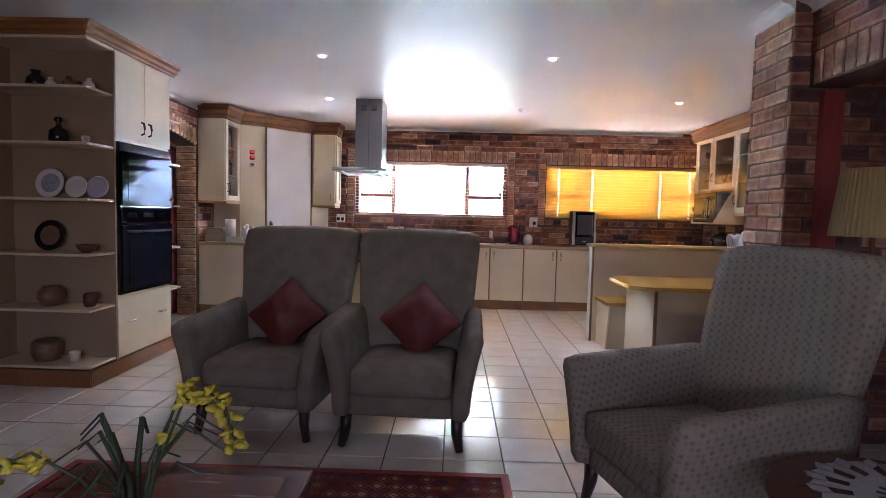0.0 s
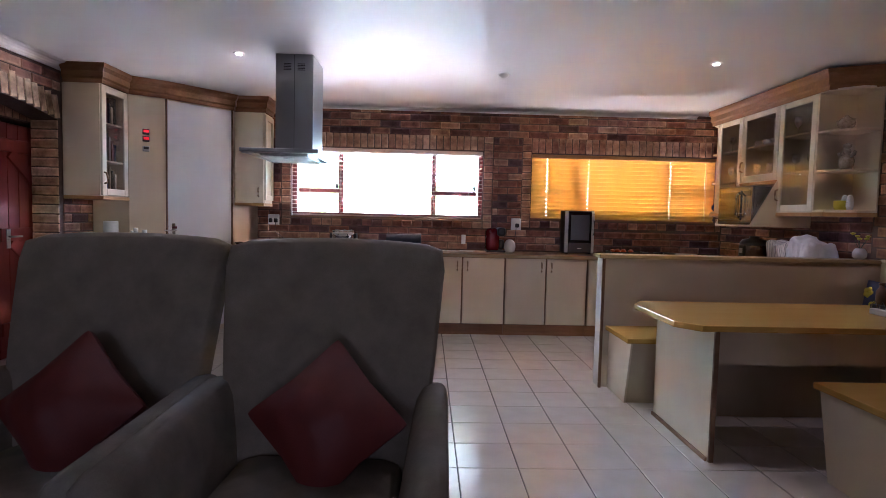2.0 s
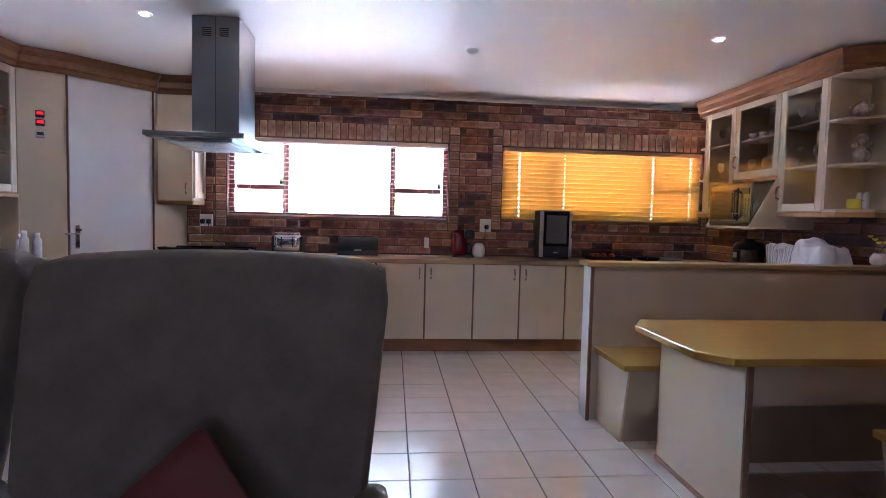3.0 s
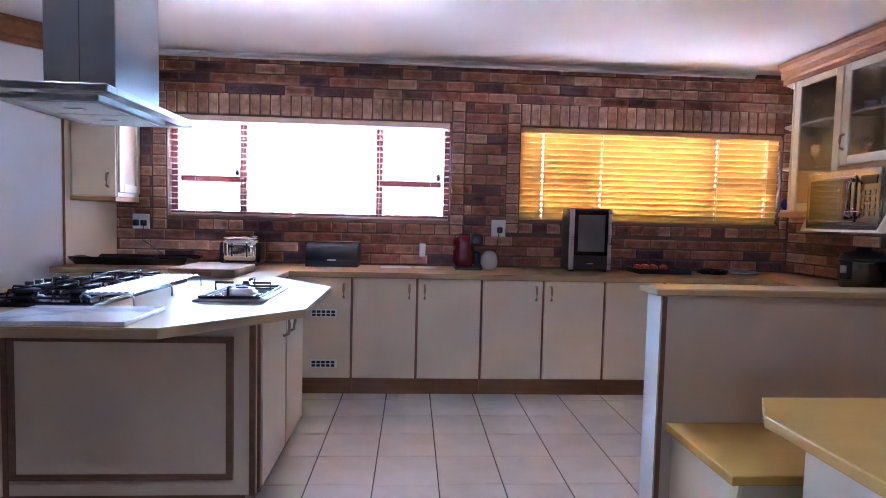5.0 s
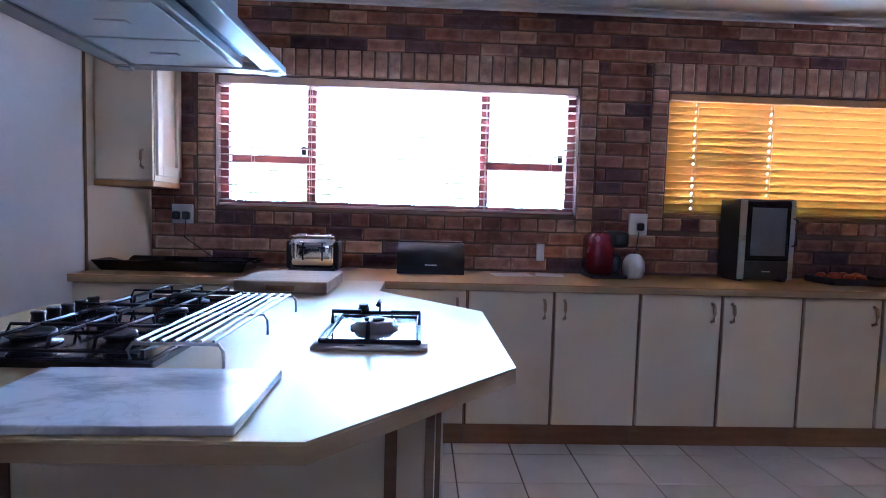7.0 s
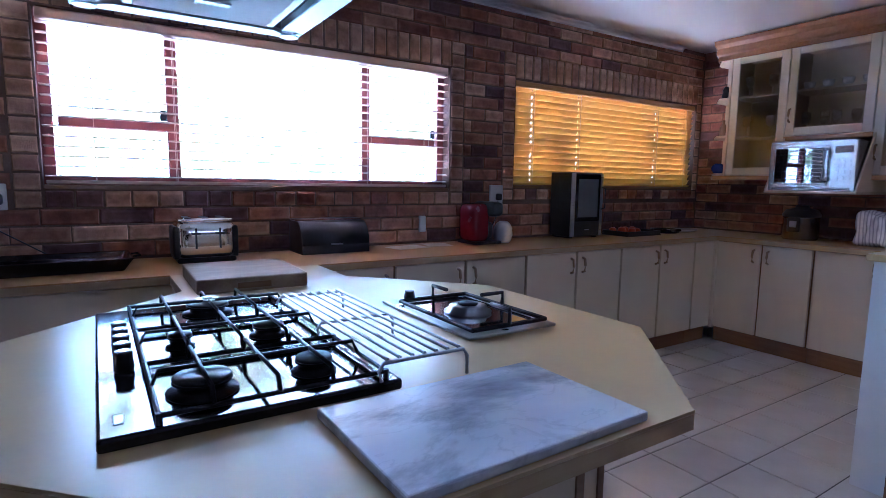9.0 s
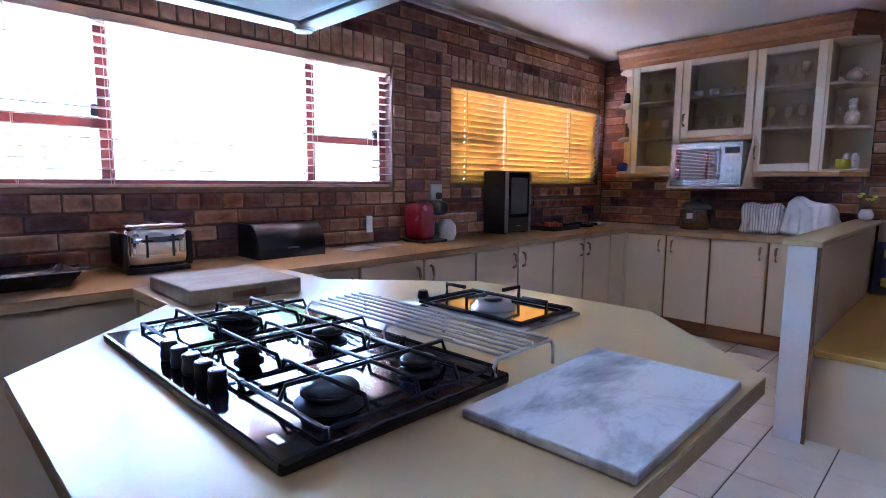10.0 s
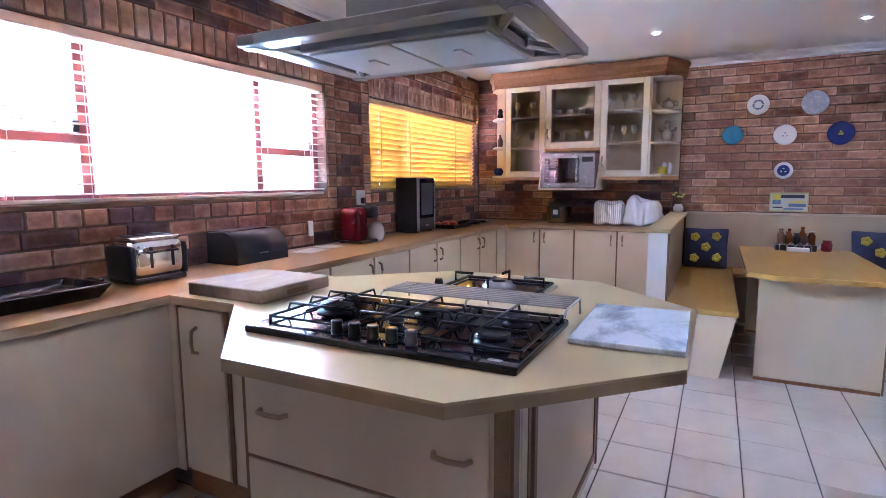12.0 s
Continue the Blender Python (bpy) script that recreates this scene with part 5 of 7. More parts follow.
solid("serving_dish", lathe(bmesh.new(), [(0.08, 0), (0.13, 0.01), (0.15, 0.022), (0.145, 0.024), (0.05, 0.012)], seg=24), CERAMIC, "pale oval dish near the corner", "dish", pose(3.12, 7.84, COUNTER))
rp = thing("roasting_pan", "long black enamel roasting pan on the counter", "roasting pan", pose(-1.60, 7.775, COUNTER, 0, 0, 1))
bm = bmesh.new()
lo = [bm.verts.new((x, y, 0)) for x, y in ((-0.38, -0.13), (0.38, -0.13), (0.38, 0.13), (-0.38, 0.13))]
hi = [bm.verts.new((x, y, 0.06)) for x, y in ((-0.42, -0.165), (0.42, -0.165), (0.42, 0.165), (-0.42, 0.165))]
inn = [bm.verts.new((x, y, 0.06)) for x, y in ((-0.405, -0.15), (0.405, -0.15), (0.405, 0.15), (-0.405, 0.15))]
flo = [bm.verts.new((x, y, 0.035)) for x, y in ((-0.37, -0.12), (0.37, -0.12), (0.37, 0.12), (-0.37, 0.12))]
bm.faces.new(lo[::-1])
bm.faces.new(flo)
for r0, r1 in ((lo, hi), (hi, inn), (inn, flo)):
    for i in range(4):
        bm.faces.new((r0[i], r0[(i + 1) % 4], r1[(i + 1) % 4], r1[i]))
bmesh.ops.bevel(bm, geom=bm.edges[:], offset=0.006, segments=2, affect="EDGES", profile=0.5)
part("pan", bm, BLACK_GLOSS, rp)
for s in (-1, 1):
    part("pan_handle", tube(bmesh.new(), [(s * 0.415, -0.05, 0.052), (s * 0.45, -0.045, 0.056), (s * 0.45, 0.045, 0.056), (s * 0.415, 0.05, 0.052)], 0.005), BLACK_GLOSS, rp)


def socket(x, z, w, h, label, plugs):
    s = thing("wall_socket", label, "socket", pose(x, BACK, z), group="wall sockets")
    part("plate", B(-w / 2, w / 2, -0.012, 0.004, -h / 2, h / 2, bevel=0.004), WHITE_PLASTIC, s)
    for px, pz in plugs:
        part("plug", rbox(0.045, 0.035, 0.05, 0.012, 4, None, pose(px, -0.028, pz)), BLACK_PLASTIC, s)


socket(-1.71, 1.215, 0.13, 0.12, "white double wall socket with two black plugs", ((-0.03, -0.01), (0.03, -0.01)))
socket(1.165, 1.225, 0.12, 0.14, "white wall socket with a black plug", ((0.01, -0.015),))
socket(0.54, 1.03, 0.05, 0.11, "small white wall control with a printed label", ())
for x, z0, x2, y2 in ((1.165, 1.18, 1.0, 7.96), (-1.68, 1.19, -1.3, 7.97)):
    solid("power_cord", tube(bmesh.new(), [(x, BACK - 0.03, z0), (x - 0.01, BACK - 0.025, z0 - 0.12), ((x + x2) / 2, BACK - 0.02, 0.93), (x2, y2, 0.908)], 0.0035, 6), BLACK_PLASTIC, "thin black power cord", "cord")

# ---- on the counter below the wall cabinets ----
pc = thing("pressure_cooker", "round steel and black electric pressure cooker", "pressure cooker", pose(3.42, 6.98, COUNTER))
part("body", lathe(bmesh.new(), [(0.115, 0), (0.125, 0.012), (0.125, 0.17), (0.128, 0.18)], seg=28), APPLIANCE_STEEL, pc)
part("lid", lathe(bmesh.new(), [(0.13, 0.181), (0.132, 0.2), (0.11, 0.235), (0.05, 0.25), (0.045, 0.27), (0.02, 0.272)], seg=28), BLACK_PLASTIC, pc, "black domed lid")
part("control_panel", rbox(0.02, 0.095, 0.115, 0.008, 4, None, pose(-0.122, 0, 0.12)), BLACK_PLASTIC, pc)
part("display", B(-0.135, -0.131, -0.025, 0.025, 0.10, 0.15), STEEL, pc)


def cloth_cover(w, d, h, at, label, name, mat, flare=1.15, seed=1, top=0.8, slope=0.0):
    """A cloth draped over an appliance: a lumpy top, folds running down, an uneven hem."""
    rnd = random.Random(seed)
    ph = [rnd.uniform(0, 6.28) for _ in range(4)]

    def fold(p):
        k = min(1, max(0, (p.z + h / 2) / h))
        a = math.atan2(p.y, p.x)
        hang = (1 - k) ** 0.7
        s = top + (flare - top) * hang
        s *= 1 + 0.10 * hang * (abs(math.sin(4.5 * a + ph[0])) - 0.6) + 0.05 * (0.3 + hang) * (abs(math.sin(9 * a + ph[1])) - 0.6)
        n = noise.noise_vector(Vector((p.x * 9 + seed, p.y * 9, p.z * 4)))
        n += 0.9 * Vector((abs(noise.noise(Vector((p.y * 16, p.z * 5 + p.x * 6, seed)))), abs(noise.noise(Vector((p.x * 16, p.z * 5, seed + 3)))), 0.6 * noise.noise(Vector((p.x * 14, p.y * 14, seed)))))
        lift = slope * (p.y / d) * k + 0.03 * n.z * k
        hem = (1 - k) ** 3 * 0.05 * (0.5 + 0.5 * math.sin(4 * a + ph[2]))
        return Vector((p.x * s + 0.034 * n.x, p.y * s + 0.034 * n.y, p.z + lift + hem * 0.5))
    bm = rbox(w, d, h, 0.035, 31, fold)
    low = min(v.co.z for v in bm.verts)
    bmesh.ops.translate(bm, vec=(0, 0, -low), verts=bm.verts[:])
    return solid(name, bm, mat, label, "tea towel", pose(*at), group="covered appliances")


STRIPE = material("striped_tea_towel", (0.66, 0.66, 0.66), (0.76, 0.76, 0.76), 0.9, 10.0, bump=0.1)
t = STRIPE.node_tree
wv = node(t, "ShaderNodeTexWave", Scale=15.0, Distortion=0.8)
wv.bands_direction = "Y"
tcs = t.nodes.new("ShaderNodeTexCoord")
t.links.new(tcs.outputs["Object"], wv.inputs["Vector"])
t.links.new(ramp(t, wv.outputs["Fac"], [(0.50, (0.72, 0.72, 0.70)), (0.85, (0.42, 0.43, 0.45))]), t.nodes["Principled BSDF"].inputs["Base Color"])
TOWEL = material("white_cotton", (0.66, 0.67, 0.70), (0.78, 0.79, 0.82), 0.9, 12.0, bump=0.15)
cloth_cover(0.22, 0.30, 0.24, (3.38, 6.42, COUNTER), "striped tea towel draped over a toaster", "striped_cloth", STRIPE, 1.06, 3, 0.92, 0.03)
cloth_cover(0.26, 0.33, 0.27, (3.36, 6.07, COUNTER), "white tea towel draped over a food mixer", "white_cloth", TOWEL, 1.10, 5, 0.84, 0.08)
vs = thing("small_vase", "small white pot with dried yellow flowers", "vase", pose(3.52, 5.765, 1.037))
part("pot", lathe(bmesh.new(), [(0.03, 0), (0.048, 0.02), (0.05, 0.05), (0.035, 0.08), (0.03, 0.085)], seg=18), CERAMIC, vs)
YELLOW = slat_material("yellow_petal", (0.66, 0.54, 0.03), (0.82, 0.74, 0.10), (0.8, 0.72, 0.08), 0.4)
LEAF = material("dark_leaf", (0.015, 0.03, 0.012), (0.05, 0.08, 0.03), 0.5, 12.0)
for i in range(5):
    a = i * 1.3
    tip = (0.05 * math.cos(a), 0.05 * math.sin(a), 0.15 + 0.02 * (i % 3))
    part("stem", tube(bmesh.new(), [(0, 0, 0.07), (tip[0] * 0.5, tip[1] * 0.5, 0.12), tip], 0.002, 5), LEAF, vs)
    part("flower", lathe(bmesh.new(), [(0.004, 0), (0.016, 0.008), (0.018, 0.016), (0.006, 0.02)], tip, 8), YELLOW, vs)

# ---- microwave on its tilted shelf ----
sup = thing("microwave_shelf", "cream bracket shelf holding the microwave", "shelf", pose(CF, 6.815, 1.28))
part("board", B(-0.24, 0.33, -0.305, 0.305, -0.012, 0.004, bevel=0.003), MELAMINE, sup)
for y in (-0.305, 0.293):
    bm = bmesh.new()
    q = [(-0.24, 0.005), (0.33, 0.005), (0.33, 0.425), (0.0, 0.425), (-0.04, 0.36)]
    lo = [bm.verts.new((x, y, z)) for x, z in q]
    hi = [bm.verts.new((x, y + 0.012, z)) for x, z in q]
    bm.faces.new(lo)
    bm.faces.new(hi[::-1])
    for i in range(5):
        bm.faces.new((lo[i], hi[i], hi[(i + 1) % 5], lo[(i + 1) % 5]))
    bmesh.ops.recalc_face_normals(bm, faces=bm.faces[:])
    part("side_panel", bm, MELAMINE, sup)
mw = thing("microwave_oven", "silver microwave oven with a dark mirrored door", "microwave", pose(3.10, 6.815, 1.286, 0, 0, -90))
part("body", B(-0.285, 0.285, 0.015, 0.40, 0.0, 0.36, bevel=0.006), APPLIANCE_STEEL, mw)
part("front", B(-0.287, 0.287, 0.0, 0.016, 0.0, 0.365, bevel=0.005), APPLIANCE_STEEL, mw)
d = part("door", B(-0.25, 0.115, -0.012, 0.001, 0.045, 0.325, bevel=0.004), APPLIANCE_STEEL, mw)
part("door_glass", B(-0.238, 0.088, -0.015, -0.011, 0.06, 0.31), MIRROR_GLASS, d)
part("door_handle", tube(bmesh.new(), [(0.105, -0.012, 0.07), (0.105, -0.045, 0.09), (0.105, -0.045, 0.28), (0.105, -0.012, 0.30)], 0.011), APPLIANCE_STEEL, d)
part("display", B(0.15, 0.26, -0.004, 0.001, 0.27, 0.32), BLACK_GLOSS, mw)
for i in range(4):
    for j in range(3):
        part("button", B(0.155 + j * 0.037, 0.182 + j * 0.037, -0.004, 0.001, 0.08 + i * 0.042, 0.108 + i * 0.042, bevel=0.002), APPLIANCE_STEEL, mw)
for z in (0.012, 0.022):
    part("vent_slot", B(-0.26, 0.26, -0.002, 0.002, z, z + 0.005), BLACK_PLASTIC, mw)

# ---- in the glazed cabinets ----
wine = None
for gy, n, z in ((7.54, 3, 1.737), (7.54, 3, 2.067), (7.08, 5, 1.729), (6.50, 4, 1.767), (6.50, 4, 2.097)):
    span = 0.40 if n == 3 else (0.50 if n == 5 else 0.42)
    for i in range(n):
        m = pose(CF + 0.11 + 0.06 * (i % 2), gy - 0.06 - i * (span - 0.08) / max(1, n - 1), z)
        if wine is None:
            prof = [(0.032, 0), (0.03, 0.004), (0.005, 0.01), (0.005, 0.075), (0.03, 0.095), (0.036, 0.13), (0.031, 0.17), (0.029, 0.168), (0.033, 0.13), (0.026, 0.098), (0.004, 0.08)]
            wine = solid("wine_glass", lathe(bmesh.new(), prof, seg=14), CUP_GLASS, "clear stemmed wine glass in the cabinet", "glass", m, group="wine glasses")
        else:
            copy_thing(wine, m)
cupm = None
for i in range(4):
    m = pose(CF + 0.12, 7.02 - i * 0.13, 2.067)
    if cupm is None:
        cupm = thing("teacup", "white cup and saucer on the cabinet shelf", "cup", m, group="teacups")
        part("cup", lathe(bmesh.new(), [(0.02, 0.008), (0.036, 0.03), (0.04, 0.06), (0.037, 0.06), (0.032, 0.03), (0.01, 0.014)], seg=16), CERAMIC, cupm)
        part("saucer", lathe(bmesh.new(), [(0.03, 0), (0.06, 0.008), (0.058, 0.01), (0.02, 0.006)], seg=18), CERAMIC, cupm)
    else:
        copy_thing(cupm, m)
BOOKS = [material("book_cover", c, tuple(min(1, 1.4 * v) for v in c), 0.6, 9.0) for c in ((0.28, 0.26, 0.24), (0.12, 0.03, 0.03), (0.04, 0.06, 0.12), (0.35, 0.30, 0.22), (0.05, 0.05, 0.05))]
for z in (1.43, 1.737, 2.077):
    for i in range(6):
        h = 0.16 + 0.03 * ((i * 7 + int(z * 10)) % 4)
        solid("book", B(-0.09, 0.09, -0.014, 0.014, 0, h, bevel=0.002), BOOKS[(i + int(z * 7)) % 5], "upright book behind the cabinet glass", "book", pose(-2.95, 6.62 + i * 0.045, z), group="cabinet books")

# ornaments on the open shelves beside the wall cabinets
POT_BROWN = material("brown_stoneware", (0.10, 0.05, 0.03), (0.24, 0.14, 0.08), 0.4, 9.0)
BLUE_GLAZE = material("cobalt_glaze", (0.015, 0.03, 0.16), (0.04, 0.08, 0.30), 0.2, 9.0)
SPECKLED = material("cream_and_brown_glaze", (0.16, 0.09, 0.05), (0.66, 0.58, 0.44), 0.25, 22.0, bump=0.0)
solid("teapot", tube(tube(lathe(bmesh.new(), [(0.03, 0), (0.055, 0.02), (0.062, 0.05), (0.045, 0.085), (0.02, 0.095), (0.012, 0.11), (0.004, 0.115)], seg=18), [(0, 0.055, 0.04), (0, 0.09, 0.06), (0, 0.10, 0.085)], [0.012, 0.009, 0.007]), [(0, -0.05, 0.075), (0, -0.09, 0.07), (0, -0.085, 0.035), (0, -0.055, 0.03)], 0.006), SPECKLED, "cream ornamental teapot on the end shelf", "teapot", pose(3.45, 5.90, 2.071))
solid("chef_figurine", tube(tube(lathe(bmesh.new(), [(0.035, 0), (0.05, 0.03), (0.055, 0.07), (0.04, 0.11), (0.02, 0.122), (0.028, 0.14), (0.026, 0.16), (0.016, 0.168), (0.03, 0.18), (0.03, 0.2), (0.01, 0.21)], seg=16), [(0, 0.04, 0.10), (0, 0.07, 0.11), (0, 0.085, 0.14)], 0.012), [(0, -0.04, 0.10), (0, -0.07, 0.11), (0, -0.085, 0.14)], 0.012), SPECKLED, "small white ceramic cook figurine", "figurine", pose(3.47, 5.90, 1.751))
yp = thing("cruet_set", "yellow ornamental pot with black-spotted jars", "cruet", pose(3.47, 5.90, 1.426))
part("pot", lathe(bmesh.new(), [(0.04, 0), (0.05, 0.02), (0.05, 0.07), (0.046, 0.075)], (0, 0.03, 0), 16), YELLOW, yp)
for y in (-0.02, 0.035):
    part("jar", lathe(bmesh.new(), [(0.02, 0.0), (0.028, 0.03), (0.026, 0.08), (0.018, 0.11), (0.01, 0.12)], (0.02, y - 0.02, 0.0), 14), CERAMIC, yp)
    part("spot", lathe(bmesh.new(), [(0.01, 0), (0.008, 0.002)], (-0.005, y - 0.02, 0.06), 8), BLACK_PLASTIC, yp)
solid("dark_figurine", lathe(bmesh.new(), [(0.03, 0), (0.035, 0.03), (0.025, 0.06), (0.03, 0.08), (0.015, 0.11)], seg=14), BLACK_IRON, "small dark ornament on the corner shelf", "figurine", pose(3.42, 7.68, 2.071))
solid("glass_bottle", lathe(bmesh.new(), [(0.025, 0), (0.03, 0.02), (0.03, 0.08), (0.012, 0.11), (0.012, 0.14)], seg=14), POT_BROWN, "small brown bottle on the corner shelf", "bottle", pose(3.42, 7.68, 1.751))
solid("blue_jug", lathe(bmesh.new(), [(0.035, 0), (0.055, 0.03), (0.055, 0.06), (0.035, 0.085), (0.03, 0.08)], seg=18), BLUE_GLAZE, "cobalt blue jug on the corner shelf", "jug", pose(3.40, 7.69, 1.426))


# ---- plates and sign on the brick wall ----
def wall_plate(y, z, r, rim, centre, motif, label):
    r *= 0.71
    p = thing("wall_plate", label, "plate", pose(RIGHT - 0.006, y, z, 0, -90, 0), group="plates on the brick wall")
    part("rim", lathe(bmesh.new(), [(r * 0.6, 0.0), (r * 0.97, 0.014), (r, 0.018), (r * 0.96, 0.020), (r * 0.66, 0.011)], seg=32), rim, p)
    part("well", lathe(bmesh.new(), [(r * 0.66, 0.009), (r * 0.655, 0.0115)], seg=28), centre, p)
    rnd = random.Random(int(y * 100))
    bm = bmesh.new()
    for i in range(motif[0]):
        a, rr = i * 6.283 / motif[0], r * motif[1]
        box(bm, rr * math.cos(a) - r * 0.07, rr * math.cos(a) + r * rnd.uniform(0.04, 0.12), rr * math.sin(a) - r * 0.09, rr * math.sin(a) + r * 0.09, 0.0117, 0.0128 if motif[1] < 0.6 else 0.0185)
    if motif[0]:
        part("motif", bm, motif[2], p)
    else:
        bm.free()
    return p


BLUE_PALE = material("faded_blue_glaze", (0.10, 0.16, 0.30), (0.22, 0.30, 0.44), 0.25, 25.0)
TEAL = material("turquoise_glaze", (0.02, 0.16, 0.32), (0.06, 0.32, 0.50), 0.2, 18.0)
GREY_GLAZE = material("grey_blue_glaze", (0.22, 0.25, 0.30), (0.48, 0.52, 0.58), 0.25, 30.0)
NAVY = material("navy_glaze", (0.012, 0.018, 0.10), (0.03, 0.045, 0.20), 0.2, 18.0)
wall_plate(5.105, 2.085, 0.135, CERAMIC, CERAMIC, (14, 0.42, BLUE_PALE), "white wall plate with a blue pattern")
wall_plate(4.645, 2.075, 0.155, GREY_GLAZE, GREY_GLAZE, (0, 0.4, CERAMIC), "grey-blue patterned wall plate")
wall_plate(5.31, 1.805, 0.13, TEAL, TEAL, (0, 0.35, NAVY), "turquoise blue wall plate")
wall_plate(4.866, 1.79, 0.135, CERAMIC, CERAMIC, (3, 0.18, GREY_GLAZE), "white wall plate with a small grey scene")
wall_plate(4.43, 1.787, 0.15, NAVY, NAVY, (3, 0.12, YELLOW), "navy blue wall plate with a pale rim")
wall_plate(4.858, 1.452, 0.112, CERAMIC, NAVY, (3, 0.25, CERAMIC), "small white plate with a dark centre")
sg = thing("wall_sign", "small yellow-green printed board on the brick wall", "sign", pose(RIGHT - 0.004, 4.795, 1.148, 0, 0, -90))
part("board", B(-0.16, 0.16, -0.014, 0.0, -0.092, 0.092, bevel=0.002), material("yellow_green_print", (0.42, 0.46, 0.12), (0.58, 0.60, 0.22), 0.5, 12.0), sg)
part("pale_field", B(-0.15, 0.15, -0.0155, -0.0135, -0.08, 0.08), material("pale_print", (0.55, 0.56, 0.40), (0.66, 0.66, 0.52), 0.5, 14.0), sg)
for x, z, w, h, c in ((0.03, 0.055, 0.19, 0.03, BLACK_PLASTIC), (0.07, 0.005, 0.12, 0.018, YELLOW), (0.07, -0.03, 0.14, 0.03, BLUE_PALE), (-0.10, 0.0, 0.07, 0.04, BLUE_PALE), (-0.09, -0.05, 0.08, 0.012, BLACK_PLASTIC), (0.04, -0.065, 0.16, 0.014, BLUE_PALE)):
    part("printed_bar", B(x - w / 2, x + w / 2, -0.0172, -0.0152, z - h / 2, z + h / 2), c, sg)
part("printed_disc", lathe(bmesh.new(), [(0.032, 0.0), (0.03, 0.0015)], seg=18), YELLOW, sg).matrix_basis = pose(-0.10, -0.0155, 0.05, 90, 0, 0)


# ---- nook cushions and the condiments ----
def flower_cushion(m, label):
    size = 0.40

    def puff(p):
        u, v = abs(p.x) / (size / 2), abs(p.z) / (size / 2)
        return Vector((p.x * (1 - 0.05 * (1 - v)), (0.01 if p.y > 0 else -0.01) + p.y * (1 - u ** 2.5) * (1 - v ** 2.5) * 1.5, p.z * (1 - 0.05 * (1 - u))))
    c = thing("scatter_cushion", label, "cushion", m, group="nook cushions")
    part("cover", rbox(size, 0.10, size, 0.01, 11, puff), material("navy_cotton", (0.035, 0.045, 0.09), (0.08, 0.10, 0.18), 0.85, 14.0, bump=0.15), c, "dark blue cotton cover")
    for x, z in ((-0.10, 0.10), (0.09, 0.11), (0.0, 0.0), (-0.10, -0.11), (0.10, -0.10)):
        bulge = 0.012 + 0.05 * 1.5 * (1 - (abs(x) / 0.2) ** 2.5) * (1 - (abs(z) / 0.2) ** 2.5)
        bm = bmesh.new()
        for k in range(5):
            a = k * 1.2566
            lathe(bm, [(0.022, 0.0), (0.02, 0.004), (0.008, 0.006)], (0.024 * math.cos(a), 0.024 * math.sin(a), 0), 8)
        f = part("printed_flower", bm, YELLOW, c)
        f.matrix_basis = pose(x, -bulge - 0.004, z, 90, 0, 0)
    return c


flower_cushion(pose(3.51, 5.49, 0.685, 0, 0, -90) @ pose(0, 0, 0, -12, 0, 0), "dark blue cushion with yellow flowers on the bench")
flower_cushion(pose(3.52, 4.10, 0.70, 0, 0, -90) @ pose(0, 0, 0, -12, 0, 0), "dark blue cushion with yellow flowers by the pier")
caddy = thing("condiment_caddy", "dark caddy of sauce bottles on the nook table", "condiment caddy", pose(3.00, 4.79, 0.757))
part("tray", B(-0.07, 0.07, -0.15, 0.15, 0, 0.05, bevel=0.004), BLACK_PLASTIC, caddy)
for i in range(4):
    part("rack_hoop", tube(bmesh.new(), [(-0.085, -0.11 + i * 0.06, 0.0), (-0.09, -0.11 + i * 0.06, 0.05), (-0.085, -0.085 + i * 0.06, 0.075), (-0.08, -0.06 + i * 0.06, 0.05), (-0.085, -0.06 + i * 0.06, 0.0)], 0.003, 6), CHROME, caddy)
AMBER = material("amber_sauce", (0.16, 0.05, 0.015), (0.34, 0.13, 0.04), 0.25, 9.0)
SAUCE = [AMBER, POT_BROWN, BLACK_PLASTIC, CERAMIC, RED_GLOSS]
rnd = random.Random(7)
for i in range(9):
    h, r = rnd.uniform(0.09, 0.19), rnd.uniform(0.022, 0.032)
    y, x = -0.12 + (i % 5) * 0.06 + rnd.uniform(-0.01, 0.01), -0.03 + 0.055 * (i // 5)
    btl = part("bottle", lathe(bmesh.new(), [(r, 0.0), (r, h * 0.62), (r * 0.5, h * 0.8), (r * 0.45, h * 0.9)], (x, y, 0.052), 14), SAUCE[i % 3], caddy)
    part("bottle_cap", lathe(bmesh.new(), [(r * 0.6, h * 0.9), (r * 0.6, h), (r * 0.5, h * 1.01)], (x, y, 0.053), 12), SAUCE[(i * 2 + 3) % 5], btl)
solid("napkin_holder", B(-0.02, 0.02, -0.10, 0.06, 0, 0.035, bevel=0.004), WHITE_PLASTIC, "white napkin holder beside the caddy", "napkin holder", pose(2.88, 4.80, 0.757))
solid("sauce_jar", lathe(bmesh.new(), [(0.035, 0), (0.04, 0.02), (0.04, 0.06), (0.03, 0.075), (0.033, 0.09)], seg=16), RED_GLOSS, "red-lidded jar beside the caddy", "jar", pose(3.02, 4.56, 0.757))

